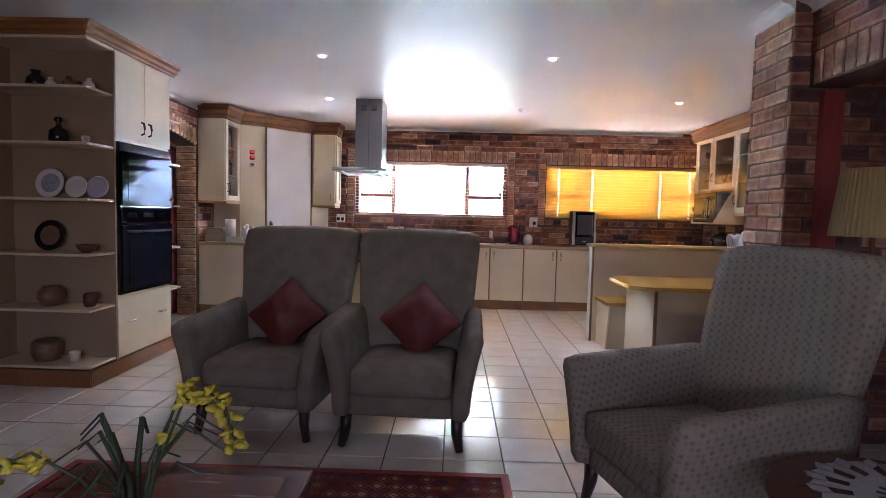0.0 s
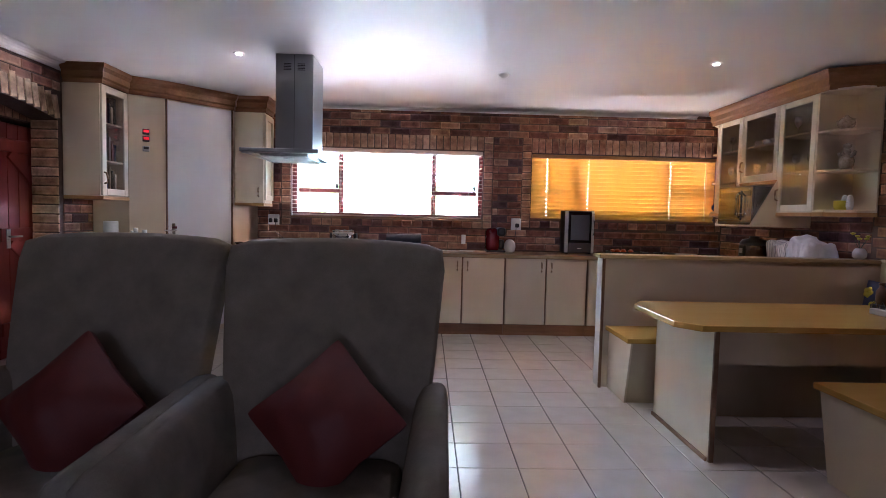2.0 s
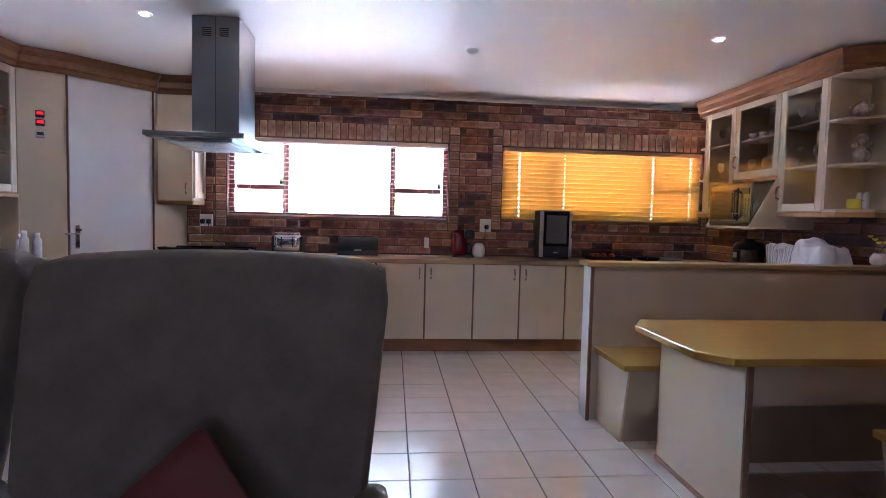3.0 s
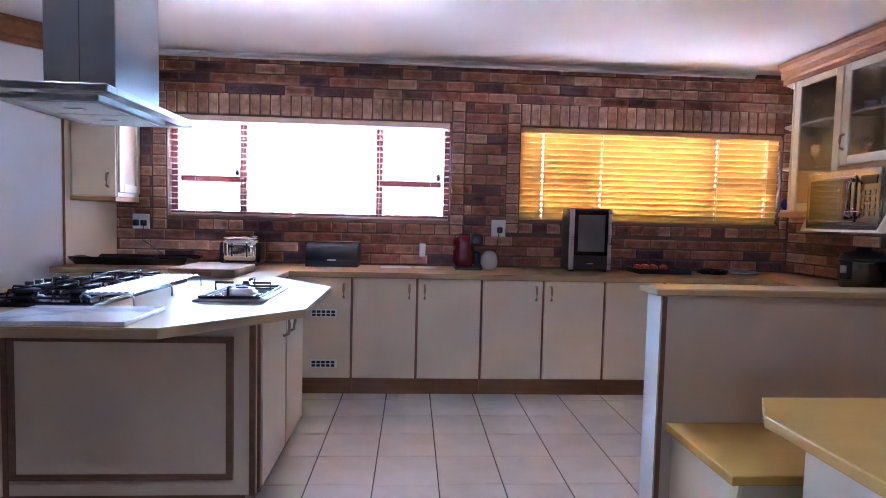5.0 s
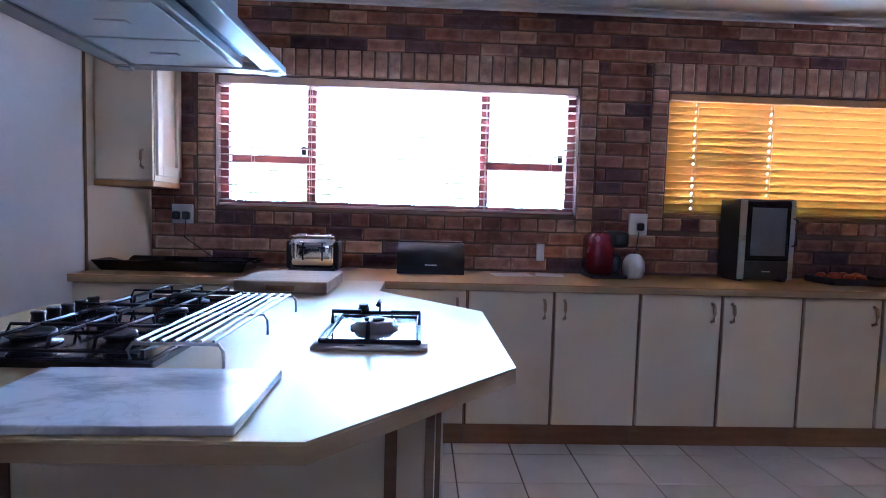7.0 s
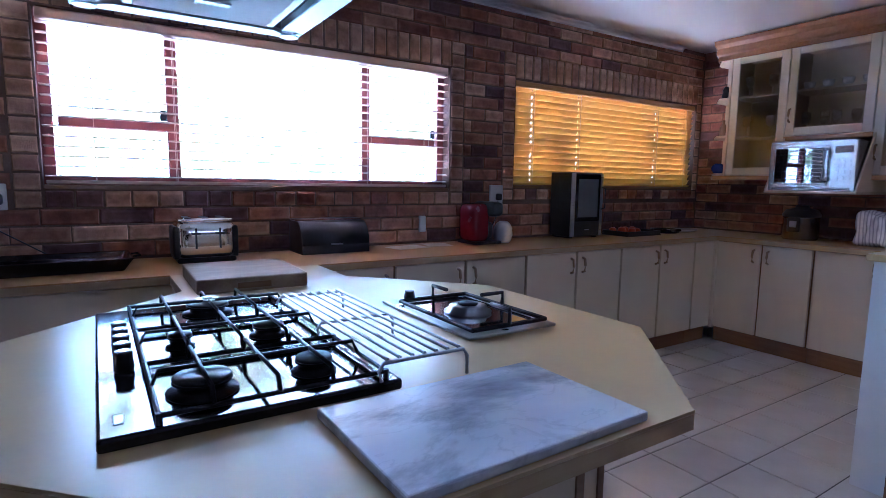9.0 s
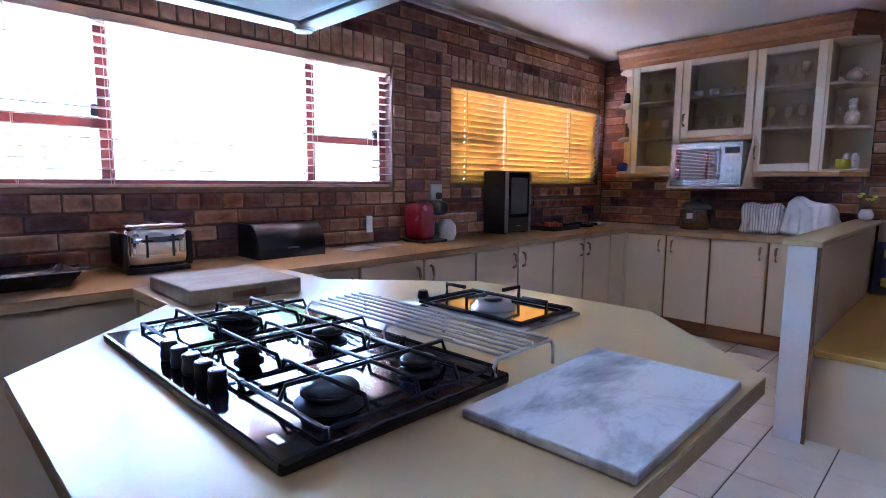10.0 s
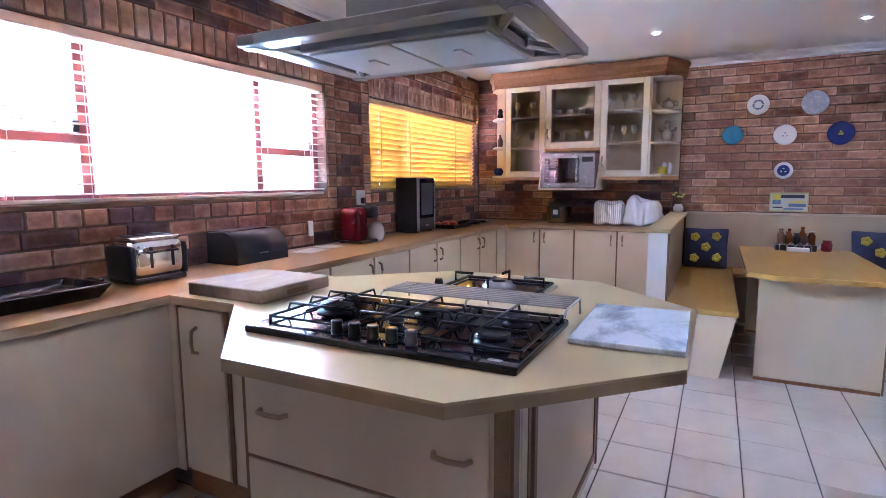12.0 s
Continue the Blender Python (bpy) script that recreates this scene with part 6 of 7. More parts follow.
# ---- ceiling fittings ----
for x, y in ((-1.11, 4.43), (-1.435, 6.07), (0.745, 4.39), (2.38, 5.93), (2.65, 4.49)):
    l = thing("downlight", "small round recessed downlight, lit", "downlight", pose(x, y, TOP), group="ceiling downlights")
    bm = bmesh.new()
    lathe(bm, [(0.045, 0.002), (0.045, -0.006), (0.034, -0.008), (0.032, -0.001)], seg=24)
    part("ring", bm, WHITE_PLASTIC, l)
    part("lamp", lathe(bmesh.new(), [(0.024, -0.0085), (0.022, -0.014), (0.010, -0.016)], seg=18), LAMP_GLOW, l, "glowing lamp")
    s = new("spot", bpy.data.lights.new("spot", "SPOT"))
    s.data.energy, s.data.spot_size, s.data.spot_blend, s.data.shadow_soft_size, s.data.color = SPOT_POWER, radians(130), 0.8, 0.03, (1.0, 0.92, 0.82)
    s.matrix_basis = pose(x, y, TOP - 0.03)
solid("motion_sensor", lathe(bmesh.new(), [(0.03, 0.004), (0.045, 0.0), (0.045, -0.012), (0.025, -0.03), (0.008, -0.034)], seg=22), WHITE_PLASTIC, "small white ceiling sensor", "sensor", pose(0.755, 6.45, TOP - 0.004))

# ---- left counter ----
solid("paper_roll", lathe(bmesh.new(), [(0.06, 0), (0.06, 0.28), (0.02, 0.28), (0.02, 0.27)], seg=24), WHITE_PLASTIC, "standing white roll of kitchen paper", "paper roll", pose(-2.78, 6.62, 0.901))
solid("book_stack", box(box(B(-0.12, 0.10, -0.08, 0.08, 0, 0.07), -0.11, 0.09, -0.07, 0.08, 0.071, 0.12), -0.10, 0.10, -0.075, 0.07, 0.121, 0.17), BOOKS[3], "small stack of cookery books", "books", pose(-2.98, 6.70, 0.901))
for x, y, h in ((-2.68, 6.80, 0.19), (-2.62, 6.74, 0.22), (-2.60, 6.86, 0.20)):
    solid("medicine_bottle", lathe(bmesh.new(), [(0.03, 0), (0.032, 0.01), (0.032, h * 0.7), (0.018, h * 0.82), (0.02, h * 0.84), (0.02, h)], seg=18), WHITE_PLASTIC, "small white plastic bottle with a cap", "bottle", pose(x, y, 0.901), group="white bottles")
solid("white_basket", box(B(-0.10, 0.10, -0.06, 0.06, 0, 0.006), -0.10, 0.10, -0.06, -0.054, 0.006, 0.07), WHITE_PLASTIC, "shallow white plastic basket", "basket", pose(-2.70, 6.60, 0.901))

# ---- maroon door in the passage ----
dx = LEFT - 0.30
door = thing("door_1", "maroon ledged-and-braced plank door", "door", pose(dx, 6.64, 0), kind="structure")
for i in range(8):
    part("plank", B(-0.02, 0.02, -0.48 + i * 0.12, -0.363 + i * 0.12, 0.01, 1.99, bevel=0.003), RED_DOOR_PAINT, door)
for z in (0.20, 1.0, 1.75):
    part("ledge", B(0.02, 0.042, -0.47, 0.47, z, z + 0.11, bevel=0.003), RED_DOOR_PAINT, door)
for z0, z1 in ((0.31, 1.0), (1.11, 1.75)):
    bm = B(-0.011, 0.011, -0.05, 0.05, 0, math.hypot(0.8, z1 - z0) - 0.04, bevel=0.003)
    br = part("brace", bm, RED_DOOR_PAINT, door)
    br.matrix_basis = pose(0.0312, 0.42, z0 - 0.0, 0, 0, 0) @ pose(0, 0, 0.02, math.degrees(math.atan2(0.8, z1 - z0)), 0, 0)
part("door_handle", tube(box(bmesh.new(), 0.042, 0.048, -0.42, -0.38, 0.94, 1.10), [(0.048, -0.40, 1.04), (0.08, -0.40, 1.04), (0.085, -0.30, 1.04)], 0.008), STEEL, door)


# ---- display shelf ornaments ----
def jar(name, label, cat, prof, mat, x, y, z, seg=20, group=""):
    return solid(name, lathe(bmesh.new(), prof, seg=seg), mat, label, cat, pose(x, y, z), group=group)


LILAC = material("pale_lilac_china", (0.45, 0.42, 0.52), (0.58, 0.55, 0.66), 0.3, 9.0)
zs = [z + 0.021 for z in SHELF_Z]


def standing_plate(x, z, r, mat, centre, label):
    p = thing("display_plate", label, "plate", pose(x, 3.975, z + r * 0.985, 80, 0, 0), group="plates on the display shelves")
    part("rim", lathe(bmesh.new(), [(r * 0.6, 0.0), (r * 0.97, 0.012), (r, 0.016), (r * 0.95, 0.018), (r * 0.66, 0.010)], seg=28), mat, p)
    part("well", lathe(bmesh.new(), [(r * 0.66, 0.008), (r * 0.65, 0.0105)], seg=24), centre, p)


standing_plate(-3.02, zs[3], 0.11, CERAMIC, GREY_GLAZE, "white plate with a dark picture standing on edge")
standing_plate(-2.82, zs[3], 0.085, CERAMIC, CERAMIC, "plain white plate standing on edge")
standing_plate(-2.66, zs[3], 0.085, LILAC, LILAC, "pale lilac plate standing on edge")
standing_plate(-3.03, zs[2], 0.115, BLACK_GLOSS, POT_BROWN, "dark plate with a brown scene standing on edge")
jar("decanter", "dark glass decanter with a stopper", "decanter", [(0.05, 0), (0.065, 0.02), (0.06, 0.09), (0.02, 0.12), (0.015, 0.15), (0.03, 0.17), (0.02, 0.19)], BLACK_GLOSS, -2.90, 3.90, zs[4])
jar("glass_tumbler", "small pale glass ornament", "ornament", [(0.025, 0), (0.03, 0.05), (0.02, 0.06)], CERAMIC, -2.70, 3.90, zs[4])
jar("dark_bowl", "dark carved bowl on the shelf", "bowl", [(0.03, 0), (0.06, 0.03), (0.075, 0.06), (0.07, 0.06), (0.03, 0.02)], MAHOGANY, -2.69, 3.88, zs[2])
jar("clay_pot", "round brown clay pot on the shelf", "pot", [(0.05, 0), (0.09, 0.05), (0.085, 0.11), (0.05, 0.13), (0.055, 0.14)], POT_BROWN, -2.98, 3.90, zs[1])
jar("clay_pot", "small reddish clay pot on the shelf", "pot", [(0.035, 0), (0.045, 0.04), (0.042, 0.09), (0.03, 0.10)], MAHOGANY, -2.69, 3.90, zs[1])
jar("basket_pot", "large dark basket pot on the bottom shelf", "pot", [(0.08, 0), (0.10, 0.05), (0.10, 0.13), (0.08, 0.15)], POT_BROWN, -3.02, 3.90, zs[0])
jar("candle_glass", "pale yellow candle glass on the bottom shelf", "candle", [(0.03, 0), (0.038, 0.075), (0.034, 0.075), (0.028, 0.01)], CREAM_PAINT, -2.78, 3.86, zs[0])
for i, (x, h, mt) in enumerate(((-3.06, 0.13, BLACK_GLOSS), (-2.95, 0.08, CERAMIC), (-2.82, 0.09, POT_BROWN), (-2.74, 0.06, MAHOGANY), (-2.67, 0.08, CERAMIC))):
    jar("shelf_ornament", "small dark ornament on the top shelf" if mt in (BLACK_GLOSS, POT_BROWN, MAHOGANY) else "small pale china ornament on the top shelf", "ornament", [(h * 0.35, 0), (h * 0.5, h * 0.25), (h * 0.42, h * 0.6), (h * 0.2, h * 0.8), (h * 0.26, h)], mt, x, 3.90, zs[5], group="top shelf ornaments")

# ---- lounge: rug, coffee table, flowers, side table, lamp ----
RUG = material("persian_rug_pile", (0.05, 0.008, 0.008), (0.16, 0.03, 0.025), 0.95, 18.0, bump=0.3, fine=220.0, spec=0.1)
t = RUG.node_tree
b = t.nodes["Principled BSDF"]
src = b.inputs["Base Color"].links[0].from_socket
tcs = t.nodes.new("ShaderNodeTexCoord")
vo = node(t, "ShaderNodeTexVoronoi", Scale=13.0, Randomness=0.35)
vo.distance = "MANHATTAN"
t.links.new(tcs.outputs["Object"], vo.inputs["Vector"])
mixn = t.nodes.new("ShaderNodeMix")
mixn.data_type = "RGBA"
t.links.new(ramp(t, vo.outputs["Distance"], [(0.10, (0.2, 0.2, 0.2)), (0.16, (1, 1, 1)), (0.30, (0.9, 0.9, 0.9)), (0.36, (0, 0, 0)), (0.52, (0, 0, 0)), (0.56, (0.8, 0.8, 0.8)), (0.62, (0, 0, 0))]), mixn.inputs["Factor"])
t.links.new(src, mixn.inputs["A"])
t.links.new(ramp(t, vo.outputs["Color"], [(0.2, (0.02, 0.03, 0.07)), (0.5, (0.30, 0.20, 0.12)), (0.8, (0.04, 0.015, 0.015))]), mixn.inputs["B"])
t.links.new(mixn.outputs["Result"], b.inputs["Base Color"])
rug = thing("rug", "dark red patterned Persian rug on the tiles", "rug", pose(-0.80, 1.45, 0.0))
part("rug_field", B(-1.06, 1.06, -1.14, 1.14, 0.001, 0.012, bevel=0.003), RUG, rug)
part("border", box(box(box(B(-1.10, 1.10, 1.141, 1.18, 0.001, 0.011), -1.10, 1.10, -1.18, -1.141, 0.001, 0.011), -1.10, -1.061, -1.14, 1.14, 0.001, 0.011), 1.061, 1.10, -1.14, 1.14, 0.001, 0.011), RED_DOOR_PAINT, rug, "dark border")
ct = thing("coffee_table", "dark mahogany coffee table on the rug", "coffee table", pose(-0.86, 1.30, 0.0125))
part("tabletop", B(-0.40, 0.40, -0.48, 0.48, 0.37, 0.408, bevel=0.008, seg=2), MAHOGANY, ct)
part("inlay", B(-0.33, 0.33, -0.41, 0.41, 0.4085, 0.4115), wood("table_inlay", (0.10, 0.03, 0.02), (0.18, 0.06, 0.035), rough=0.25), ct)
part("apron", B(-0.34, 0.34, -0.42, 0.42, 0.30, 0.369), MAHOGANY, ct)
for sx in (-1, 1):
    for sy in (-1, 1):
        part("leg", tube(bmesh.new(), [(sx * 0.34, sy * 0.42, 0.0), (sx * 0.345, sy * 0.425, 0.15), (sx * 0.35, sy * 0.43, 0.37)], [0.02, 0.026, 0.035]), MAHOGANY, ct)
vase = thing("flower_pot", "dark pot of yellow orchids with strap leaves", "potted plant", pose(-0.74, 1.215, 0.4245))
part("pot", lathe(bmesh.new(), [(0.06, 0), (0.085, 0.02), (0.095, 0.12), (0.10, 0.13), (0.09, 0.13), (0.08, 0.11)], seg=24), BLACK_GLOSS, vase)
rnd = random.Random(11)


def strap(points, w):
    bm = bmesh.new()
    pts = [Vector(p) for p in points]
    rows = []
    for i, p in enumerate(pts):
        d = (pts[min(i + 1, len(pts) - 1)] - pts[max(i - 1, 0)]).normalized()
        s = d.cross(Vector((0, 0, 1)))
        s = s.normalized() if s.length > 0.05 else Vector((1, 0, 0))
        ww = w * (1 - 0.8 * abs(i / (len(pts) - 1) - 0.35) ** 1.2)
        up = s.cross(d) * 0.0025
        rows.append([bm.verts.new(p - s * ww), bm.verts.new(p + up), bm.verts.new(p + s * ww), bm.verts.new(p - up)])
    for a, b in zip(rows, rows[1:]):
        for j in range(4):
            f = bm.faces.new((a[j], a[(j + 1) % 4], b[(j + 1) % 4], b[j]))
            f.smooth = True
    return bm


for i in range(16):
    a = rnd.uniform(0, 6.283)
    L, h = rnd.uniform(0.10, 0.22), rnd.uniform(0.14, 0.26)
    c, s = math.cos(a), math.sin(a)
    part("leaf", strap([(0.02 * c, 0.02 * s, 0.11), (0.25 * L * c, 0.25 * L * s, 0.13 + h * 0.6), (0.6 * L * c, 0.6 * L * s, 0.13 + h), (L * c, L * s, 0.13 + h * 0.75)], 0.008), LEAF, vase)


def spray(points, blooms):
    st = part("flower_stem", tube(bmesh.new(), points, 0.0035, 6), LEAF, vase)
    pts = [Vector(p) for p in points]
    for i in range(blooms):
        k = i / max(1, blooms - 1)
        f = (len(pts) - 1.01) * (0.45 + 0.55 * k)
        p = pts[int(f)].lerp(pts[int(f) + 1], f - int(f))
        bm = bmesh.new()
        for q in range(5):
            m = pose(p.x + rnd.uniform(-0.012, 0.012), p.y + rnd.uniform(-0.015, 0.015), p.z - 0.01, rnd.uniform(-50, 50), rnd.uniform(-50, 50), q * 72)
            made = bmesh.ops.create_icosphere(bm, subdivisions=1, radius=0.016, matrix=m @ Matrix.Translation((0.012, 0, 0)) @ Matrix.Diagonal((1.2, 0.8, 0.3, 1)))
        for fc in bm.faces:
            fc.smooth = True
        part("bloom", bm, YELLOW, st, "yellow orchid bloom")


spray([(0.0, 0.0, 0.1), (0.06, 0.0, 0.28), (0.12, 0.0, 0.43), (0.17, 0.0, 0.46), (0.215, 0.0, 0.42), (0.24, 0.0, 0.34)], 8)
spray([(0.0, 0.0, 0.1), (0.05, 0.02, 0.30), (0.10, 0.02, 0.44), (0.125, 0.02, 0.47)], 3)
spray([(0.0, 0.0, 0.1), (-0.08, -0.06, 0.26), (-0.18, -0.08, 0.33), (-0.25, -0.10, 0.30), (-0.27, -0.10, 0.22)], 7)
for x, y, z in ((-0.20, -0.12, 0.17), (-0.24, -0.16, 0.15)):
    part("red_bloom", lathe(bmesh.new(), [(0.008, 0), (0.03, 0.012), (0.036, 0.028), (0.02, 0.036)], (x, y, z), 12), TOMATO, vase, "orange-red bloom")

stb = thing("side_table", "round dark mahogany side table", "side table", pose(1.25, 1.40, 0))
part("tabletop", lathe(bmesh.new(), [(0.33, 0.515), (0.355, 0.52), (0.36, 0.535), (0.35, 0.545)], seg=40), MAHOGANY, stb)
part("column", lathe(bmesh.new(), [(0.05, 0.04), (0.03, 0.12), (0.045, 0.25), (0.028, 0.35), (0.05, 0.514)], seg=20), MAHOGANY, stb)
for k in range(3):
    a = k * 2.094 + 0.3
    part("foot", tube(bmesh.new(), [(0.03 * math.cos(a), 0.03 * math.sin(a), 0.14), (0.16 * math.cos(a), 0.16 * math.sin(a), 0.09), (0.27 * math.cos(a), 0.27 * math.sin(a), 0.018)], [0.026, 0.022, 0.018]), MAHOGANY, stb)
LACE = material("white_crochet", (0.55, 0.55, 0.54), (0.75, 0.75, 0.74), 0.9, 60.0, bump=0.5, fine=300.0)
dl = thing("doily", "white crochet doily on the side table", "doily", pose(1.30, 1.44, 0.5465))
bm = bmesh.new()
N = 72
ring = [[bm.verts.new((r * (1 + (0.05 * math.cos(18 * a) if r > 0.2 else 0)) * math.cos(a), r * (1 + (0.05 * math.cos(18 * a) if r > 0.2 else 0)) * math.sin(a), 0.002 + (0.003 * math.cos(36 * a) if r > 0.1 else 0) + (0.0 if r < 0.25 else -0.001))) for a in [2 * math.pi * i / N for i in range(N)]] for r in (0.05, 0.11, 0.17, 0.22, 0.27)]
for k, (a, b) in enumerate(zip(ring, ring[1:])):
    for i in range(N):
        if k in (0, 2) and i % 4 == 0:
            continue
        bm.faces.new((a[i], a[(i + 1) % N], b[(i + 1) % N], b[i]))
bm.faces.new(ring[0])
bmesh.ops.solidify(bm, geom=bm.faces[:], thickness=0.0012)
part("lace", bm, LACE, dl)
for i, (h, mt, w) in enumerate(((0.035, BLUE_GLAZE, 0.24), (0.05, BOOKS[1], 0.20), (0.04, BOOKS[1], 0.21), (0.045, BOOKS[4], 0.19), (0.04, BOOKS[1], 0.2))):
    z = 0.5465 + sum((0.035, 0.05, 0.04, 0.045, 0.04)[:i]) + 0.001 * i
    solid("book", B(-w / 2, w / 2, -0.07, 0.07, 0, h, bevel=0.003), mt, "bound book lying in a stack", "book", pose(1.47, 1.575, z, 0, 0, 14 + i * 5), group="stack of books")

lamp = thing("floor_lamp", "standing lamp with a pleated cream shade", "floor lamp", pose(1.83, 2.40, 0))
part("base", lathe(bmesh.new(), [(0.13, 0), (0.13, 0.015), (0.04, 0.03), (0.015, 0.05)], seg=28), MAHOGANY, lamp)
part("pole", rod(bmesh.new(), (0, 0, 0.04), (0, 0, 1.30), 0.012, 12), MAHOGANY, lamp)
bm = bmesh.new()
n = 96
rows = [[bm.verts.new(((r + (0.004 if i % 2 else 0)) * math.cos(2 * math.pi * i / n), (r + (0.004 if i % 2 else 0)) * math.sin(2 * math.pi * i / n), z)) for i in range(n)] for r, z in ((0.16, 1.25), (0.125, 1.545))]
for i in range(n):
    bm.faces.new((rows[0][i], rows[0][(i + 1) % n], rows[1][(i + 1) % n], rows[1][i]))
bmesh.ops.solidify(bm, geom=bm.faces[:], thickness=0.002)
part("shade", bm, material("cream_pleated_cloth", (0.50, 0.38, 0.17), (0.60, 0.47, 0.23), 0.85, 12.0, bump=0.1), lamp, "pleated cream shade")
tagged(part("door_frame", B(2.07, 2.185, NOOK0 - 0.045, NOOK0 + 0.006, 0, 2.06, bevel=0.004), RED_DOOR_PAINT), "maroon painted wooden door frame against the brick", "door frame", kind="structure")
sw = thing("light_switch", "white light switch on the brick wall", "light switch", pose(2.235, NOOK0, 1.506))
part("plate", B(-0.035, 0.035, -0.012, 0.0, -0.055, 0.055, bevel=0.004), WHITE_PLASTIC, sw)
part("rocker", B(-0.012, 0.012, -0.017, -0.011, -0.02, 0.02, bevel=0.003), WHITE_PLASTIC, sw)

# ---- bricks, one by one ----
mesh_cache = {}


def brick_mesh(w, h, mat, depth=0.014):
    key = (round(w, 2), round(h, 3), mat.name)
    if key not in mesh_cache:
        w, h = key[0], key[1]
        me = bpy.data.meshes.new("brick")
        e = 0.005
        j = [random.uniform(-0.0025, 0.0025) for _ in range(8)]
        v = [(-w / 2, depth, -h / 2), (w / 2, depth, -h / 2), (w / 2, depth, h / 2), (-w / 2, depth, h / 2),
             (-w / 2, e, -h / 2), (w / 2, e, -h / 2), (w / 2, e, h / 2), (-w / 2, e, h / 2),
             (-w / 2 + e + j[0], 0, -h / 2 + e + j[1]), (w / 2 - e + j[2], 0, -h / 2 + e + j[3]), (w / 2 - e + j[4], 0, h / 2 - e + j[5]), (-w / 2 + e + j[6], 0, h / 2 - e + j[7])]
        f = [(8, 9, 10, 11)]
        for i in range(4):
            k = (i + 1) % 4
            f += [(4 + i, 4 + k, 8 + k, 8 + i), (i, k, 4 + k, 4 + i)]
        me.from_pydata(v, [], f)
        me.materials.append(mat)
        mesh_cache[key] = me
    return mesh_cache[key]


def lay(parent, m, w, h, mat=None):
    if w < 0.03 or h < 0.03:
        return
    ob = bpy.data.objects.new("brick", brick_mesh(w, h, mat or BRICK))
    scene.collection.objects.link(ob)
    ob.parent = parent
    ob.matrix_basis = m @ pose(0, random.uniform(-0.0025, 0.002), 0, 0, random.uniform(-0.5, 0.5), 0)


COURSE, LONG, JOINT = 0.0835, 0.235, 0.009


def courses(parent, at, u0, u1, v0, v1, holes=(), mat=None, shift=0.0, pick=None):
    """Running bond between u0..u1 and v0..v1 round the holes; at(u, v) is a brick's pose, front outward."""
    row, v = 0, v0
    while v < v1 - 0.03:
        top = min(v + COURSE, v1)
        mid = (v + top) / 2
        spans, u = [], u0
        for h in sorted(h for h in holes if h[2] < mid < h[3]):
            if h[0] > u:
                spans.append((u, min(h[0], u1)))
            u = max(u, h[1])
        if u < u1:
            spans.append((u, u1))
        for a, b in spans:
            g = u0 - LONG + shift + (LONG / 2 if row % 2 else 0)
            while g < b:
                s, e = max(g, a), min(g + LONG, b)
                if e - s > 0.045:
                    use = pick((s + e) / 2, mid) if pick else mat
                    lay(parent, at((s + e) / 2, mid), e - s - JOINT, top - v - JOINT, use)
                g += LONG
        v += COURSE
        row += 1


def soldiers(parent, at, u0, u1, v0, v1, mat=None, pitch=0.0815):
    n = max(1, round((u1 - u0) / pitch))
    w = (u1 - u0) / n
    for i in range(n):
        lay(parent, at(u0 + (i + 0.5) * w, (v0 + v1) / 2), w - JOINT, v1 - v0 - JOINT, mat)


def stack(parent, at, u0, u1, v0, v1, mat=None):
    n = round((v1 - v0) / COURSE)
    h = (v1 - v0) / n
    for i in range(n):
        lay(parent, at((u0 + u1) / 2, v0 + (i + 0.5) * h), u1 - u0 - JOINT, h - JOINT, mat)


north = lambda u, v: pose(u, BACK, v)
HEAD = 2.255
blocks = [(W1[0] - 0.115, W1[1] + 0.115, W1[2] - 0.1, HEAD), (W2[0] - 0.115, W2[1] + 0.08, W2[2] - 0.1, HEAD)]
courses(wall_north, north, -2.0, RIGHT, 0.91, TOP - 0.03, blocks)
for w in (W1, W2):
    soldiers(wall_north, north, w[0] - 0.005, min(w[1] + 0.005, RIGHT), w[3] + 0.005, HEAD, BRICK_PALE)
    stack(wall_north, north, w[0] - 0.115, w[0] - 0.003, w[2] - 0.1, HEAD, BRICK_PALE)
    if w[1] + 0.11 < RIGHT:
        stack(wall_north, north, w[1] + 0.003, w[1] + 0.115, w[2] - 0.1, HEAD, BRICK_PALE)
    soldiers(wall_north, north, w[0], w[1], w[2] - 0.1, w[2] - 0.012, None, 0.117)
stack(wall_north, north, W2[1] + 0.003, RIGHT - 0.003, W2[2] - 0.1, HEAD, BRICK_PALE)
east = lambda u, v: pose(RIGHT, u, v, 0, 0, -90)
courses(wall_east, east, NOOK1, 5.82, 1.045, TOP - 0.05, (), None, 0.06, pick=lambda u, v: BRICK_EVEN)
courses(wall_east, east, 5.83, BACK, 0.91, 1.41, ())
courses(wall_east, east, 7.60, BACK, 1.41, TOP - 0.05, ())
west = lambda u, v: pose(LEFT, u, v, 0, 0, 90)
arch = [(4.98, 6.50, 0.0, 2.10), (4.90, 6.535, 2.06, 2.345)]
courses(wall_west, west, 4.9, 6.535, 2.06, TOP - 0.05, arch[1:], None, pick=lambda u, v: BRICK_PALE if random.random() < 0.6 else BRICK)
courses(wall_west, west, 6.55, 6.97, 0.91, 1.41, ())
for i in range(19):
    s = (i + 0.5) / 19
    y, z = 4.96 + 1.56 * s, 2.06 + 0.10 * math.sin(math.pi * s)
    lay(wall_west, west(y, z + 0.105) @ pose(0, 0, 0, 0, 11 * math.cos(math.pi * s), 0), 0.073, 0.20, BRICK_TAN)
inside = lambda u, v: pose(LEFT - 0.256, u, v, 0, 0, 90)
soldiers(wall_passage, inside, 5.5, 7.14, 2.035, 2.21, BRICK_PALE)
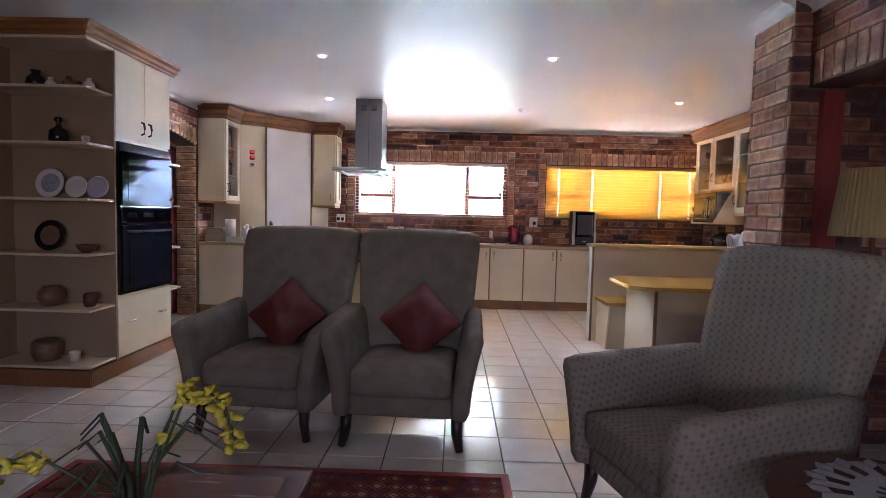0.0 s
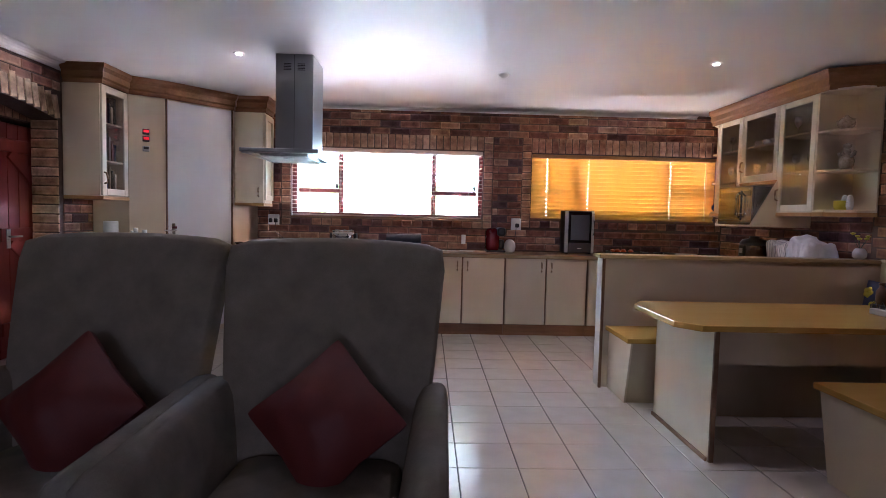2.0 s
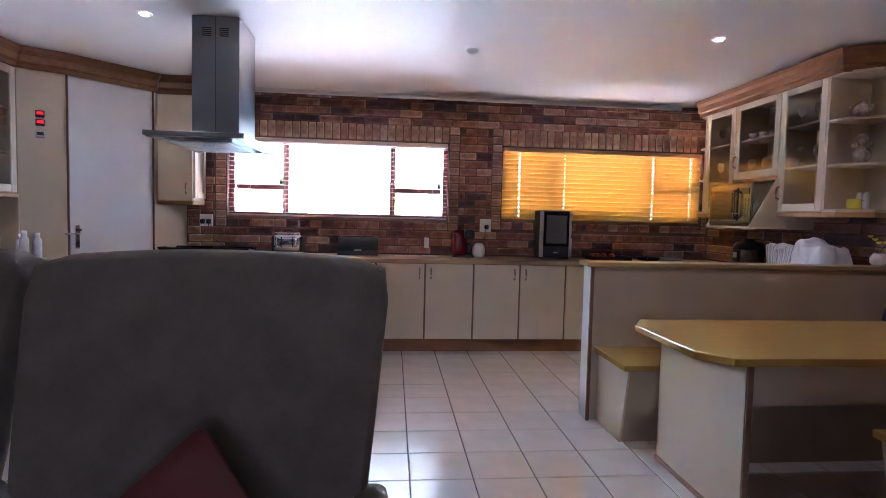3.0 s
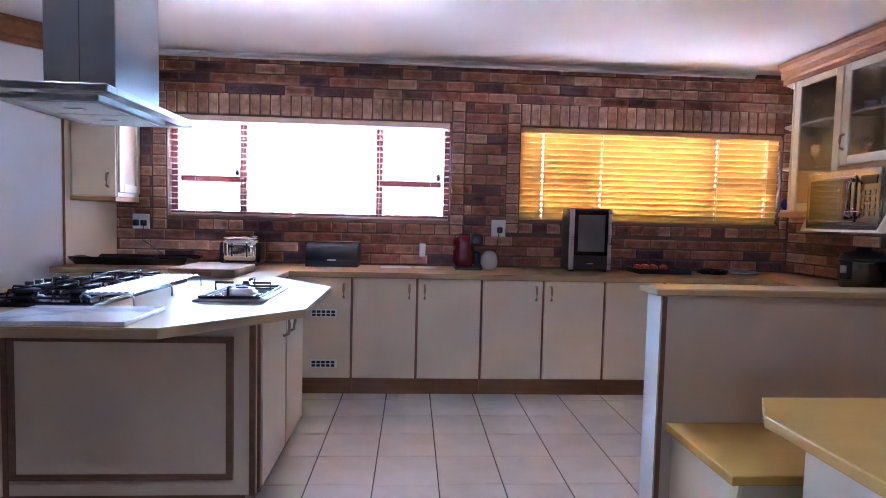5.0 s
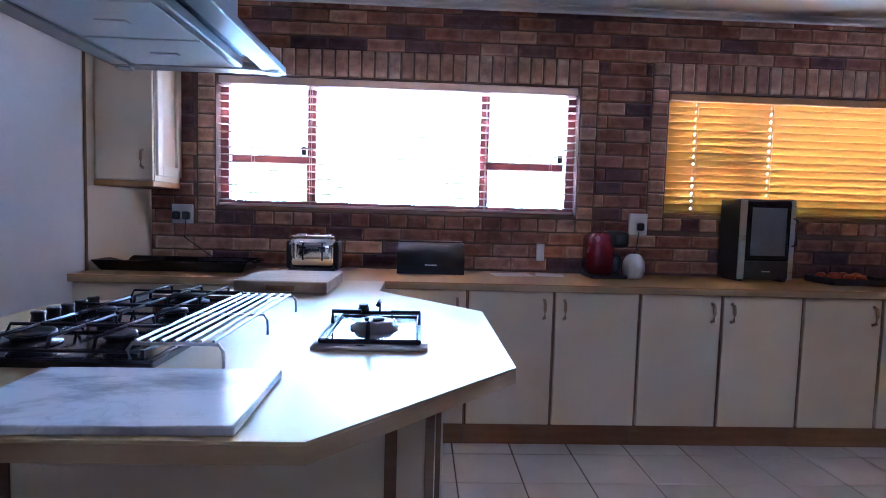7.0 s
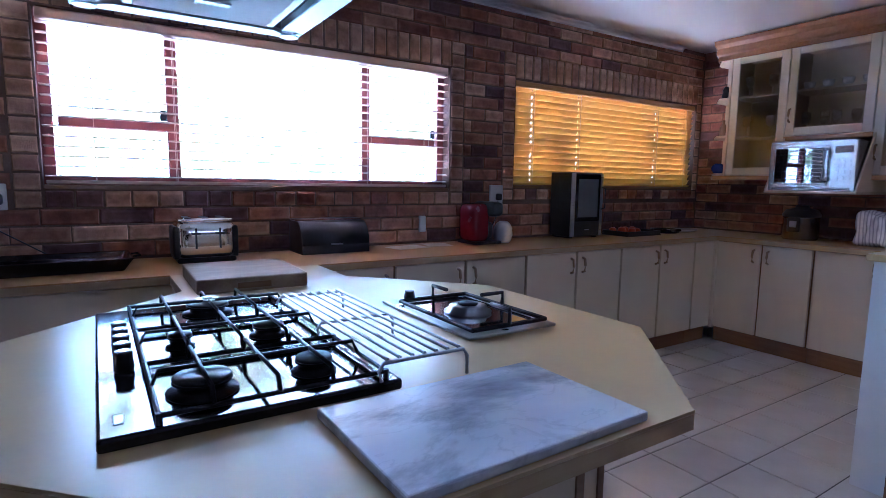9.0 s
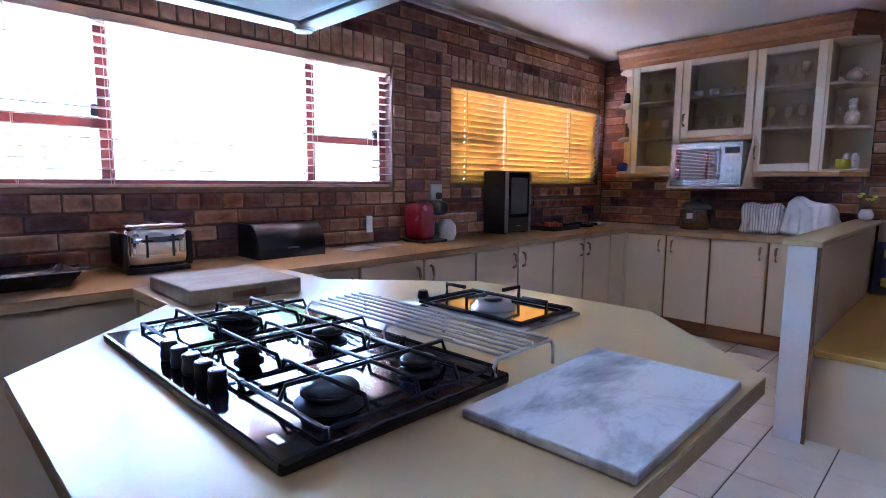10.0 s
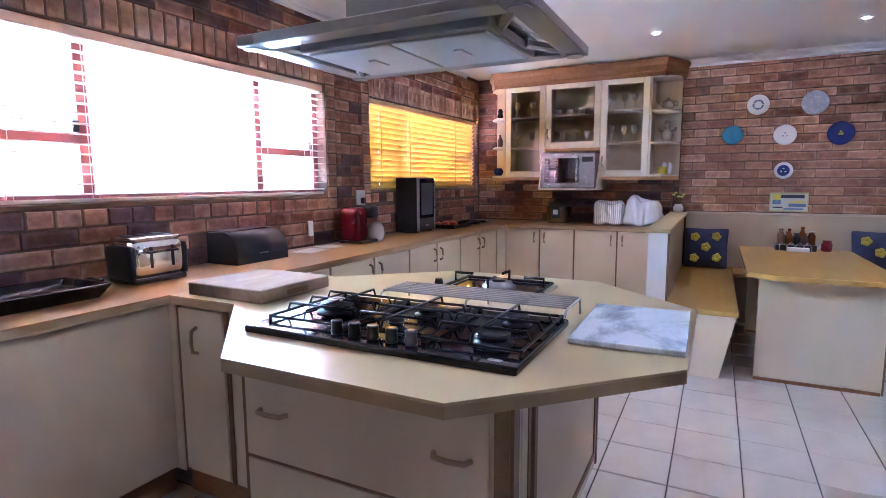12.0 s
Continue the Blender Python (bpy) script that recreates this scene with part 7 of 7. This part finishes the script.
reveal = lambda u, v: pose(u, 6.487, v)
stack(wall_west, reveal, LEFT - 0.24, LEFT - 0.004, 0.0, 2.06, BRICK_TAN)
face = lambda u, v: pose(PIER_X, u, v, 0, 0, -90)
courses(wall_nook, face, NOOK0, NOOK1, 0.0, TOP - 0.05, (), None, 0.03, pick=lambda u, v: BRICK_PALE if random.random() < 0.65 else BRICK_EVEN)
near = lambda u, v: pose(u, NOOK0, v)
courses(wall_nook, near, PIER_X, RIGHT, 0.0, TOP - 0.05, ())
nook_in = lambda u, v: pose(u, NOOK1, v, 0, 0, 180)
courses(wall_nook, nook_in, PIER_X, RIGHT, 0.98, TOP - 0.05, ())
lounge = lambda u, v: pose(2.0, u, v, 0, 0, -90)
courses(wall_lounge_east, lounge, 1.0, NOOK0, 2.27, TOP - 0.05, ())
soldiers(wall_lounge_east, lounge, 1.0, NOOK0 - 0.03, 2.085, 2.27, BRICK_PALE)

# ---- floor tiles ----
TW_, TH_, TX_, TY_ = 0.318, 0.306, -0.03, 7.08
tile_meshes = []
for k in range(4):
    me = bpy.data.meshes.new("tile")
    w, h, e = TW_ / 2 - 0.0027, TH_ / 2 - 0.0027, 0.003
    v = [(-w, -h, -0.006), (w, -h, -0.006), (w, h, -0.006), (-w, h, -0.006), (-w, -h, -e), (w, -h, -e), (w, h, -e), (-w, h, -e), (-w + e, -h + e, 0), (w - e, -h + e, 0), (w - e, h - e, 0), (-w + e, h - e, 0)]
    f = [(8, 9, 10, 11)]
    for i in range(4):
        j = (i + 1) % 4
        f += [(4 + i, 4 + j, 8 + j, 8 + i), (i, j, 4 + j, 4 + i)]
    me.from_pydata(v, [], f)
    me.materials.append(TILE)
    tile_meshes.append(me)
verts, faces, count = [], [], 0
for i in range(-14, 13):
    for j in range(-33, 4):
        x, y = TX_ + (i + 0.5) * TW_, TY_ + (j + 0.5) * TH_
        if not (LEFT - 0.9 < x < RIGHT + 0.1 and SOUTH < y < BACK):
            continue
        if -0.7 < x < 2.1 and 2.4 < y < 7.5 and count < 300:
            ob = bpy.data.objects.new("tile", tile_meshes[count % 4])
            scene.collection.objects.link(ob)
            ob.parent = floor
            ob.matrix_basis = pose(x, y, random.uniform(-0.0004, 0.0004), random.uniform(-0.06, 0.06), random.uniform(-0.06, 0.06), 0)
            count += 1
        else:
            o = len(verts)
            w, h, e = TW_ / 2 - 0.0027, TH_ / 2 - 0.0027, 0.003
            verts += [(x - w, y - h, -e - 0.003), (x + w, y - h, -e - 0.003), (x + w, y + h, -e - 0.003), (x - w, y + h, -e - 0.003), (x - w + e, y - h + e, 0), (x + w - e, y - h + e, 0), (x + w - e, y + h - e, 0), (x - w + e, y + h - e, 0)]
            faces += [(o + 4, o + 5, o + 6, o + 7)] + [(o + q, o + (q + 1) % 4, o + 4 + (q + 1) % 4, o + 4 + q) for q in range(4)]
me = bpy.data.meshes.new("floor_tiles")
me.from_pydata(verts, [], faces)
me.materials.append(TILE)
rest = new("floor_tiles", me)
rest.parent = floor
tagged(rest, kind="stuff")
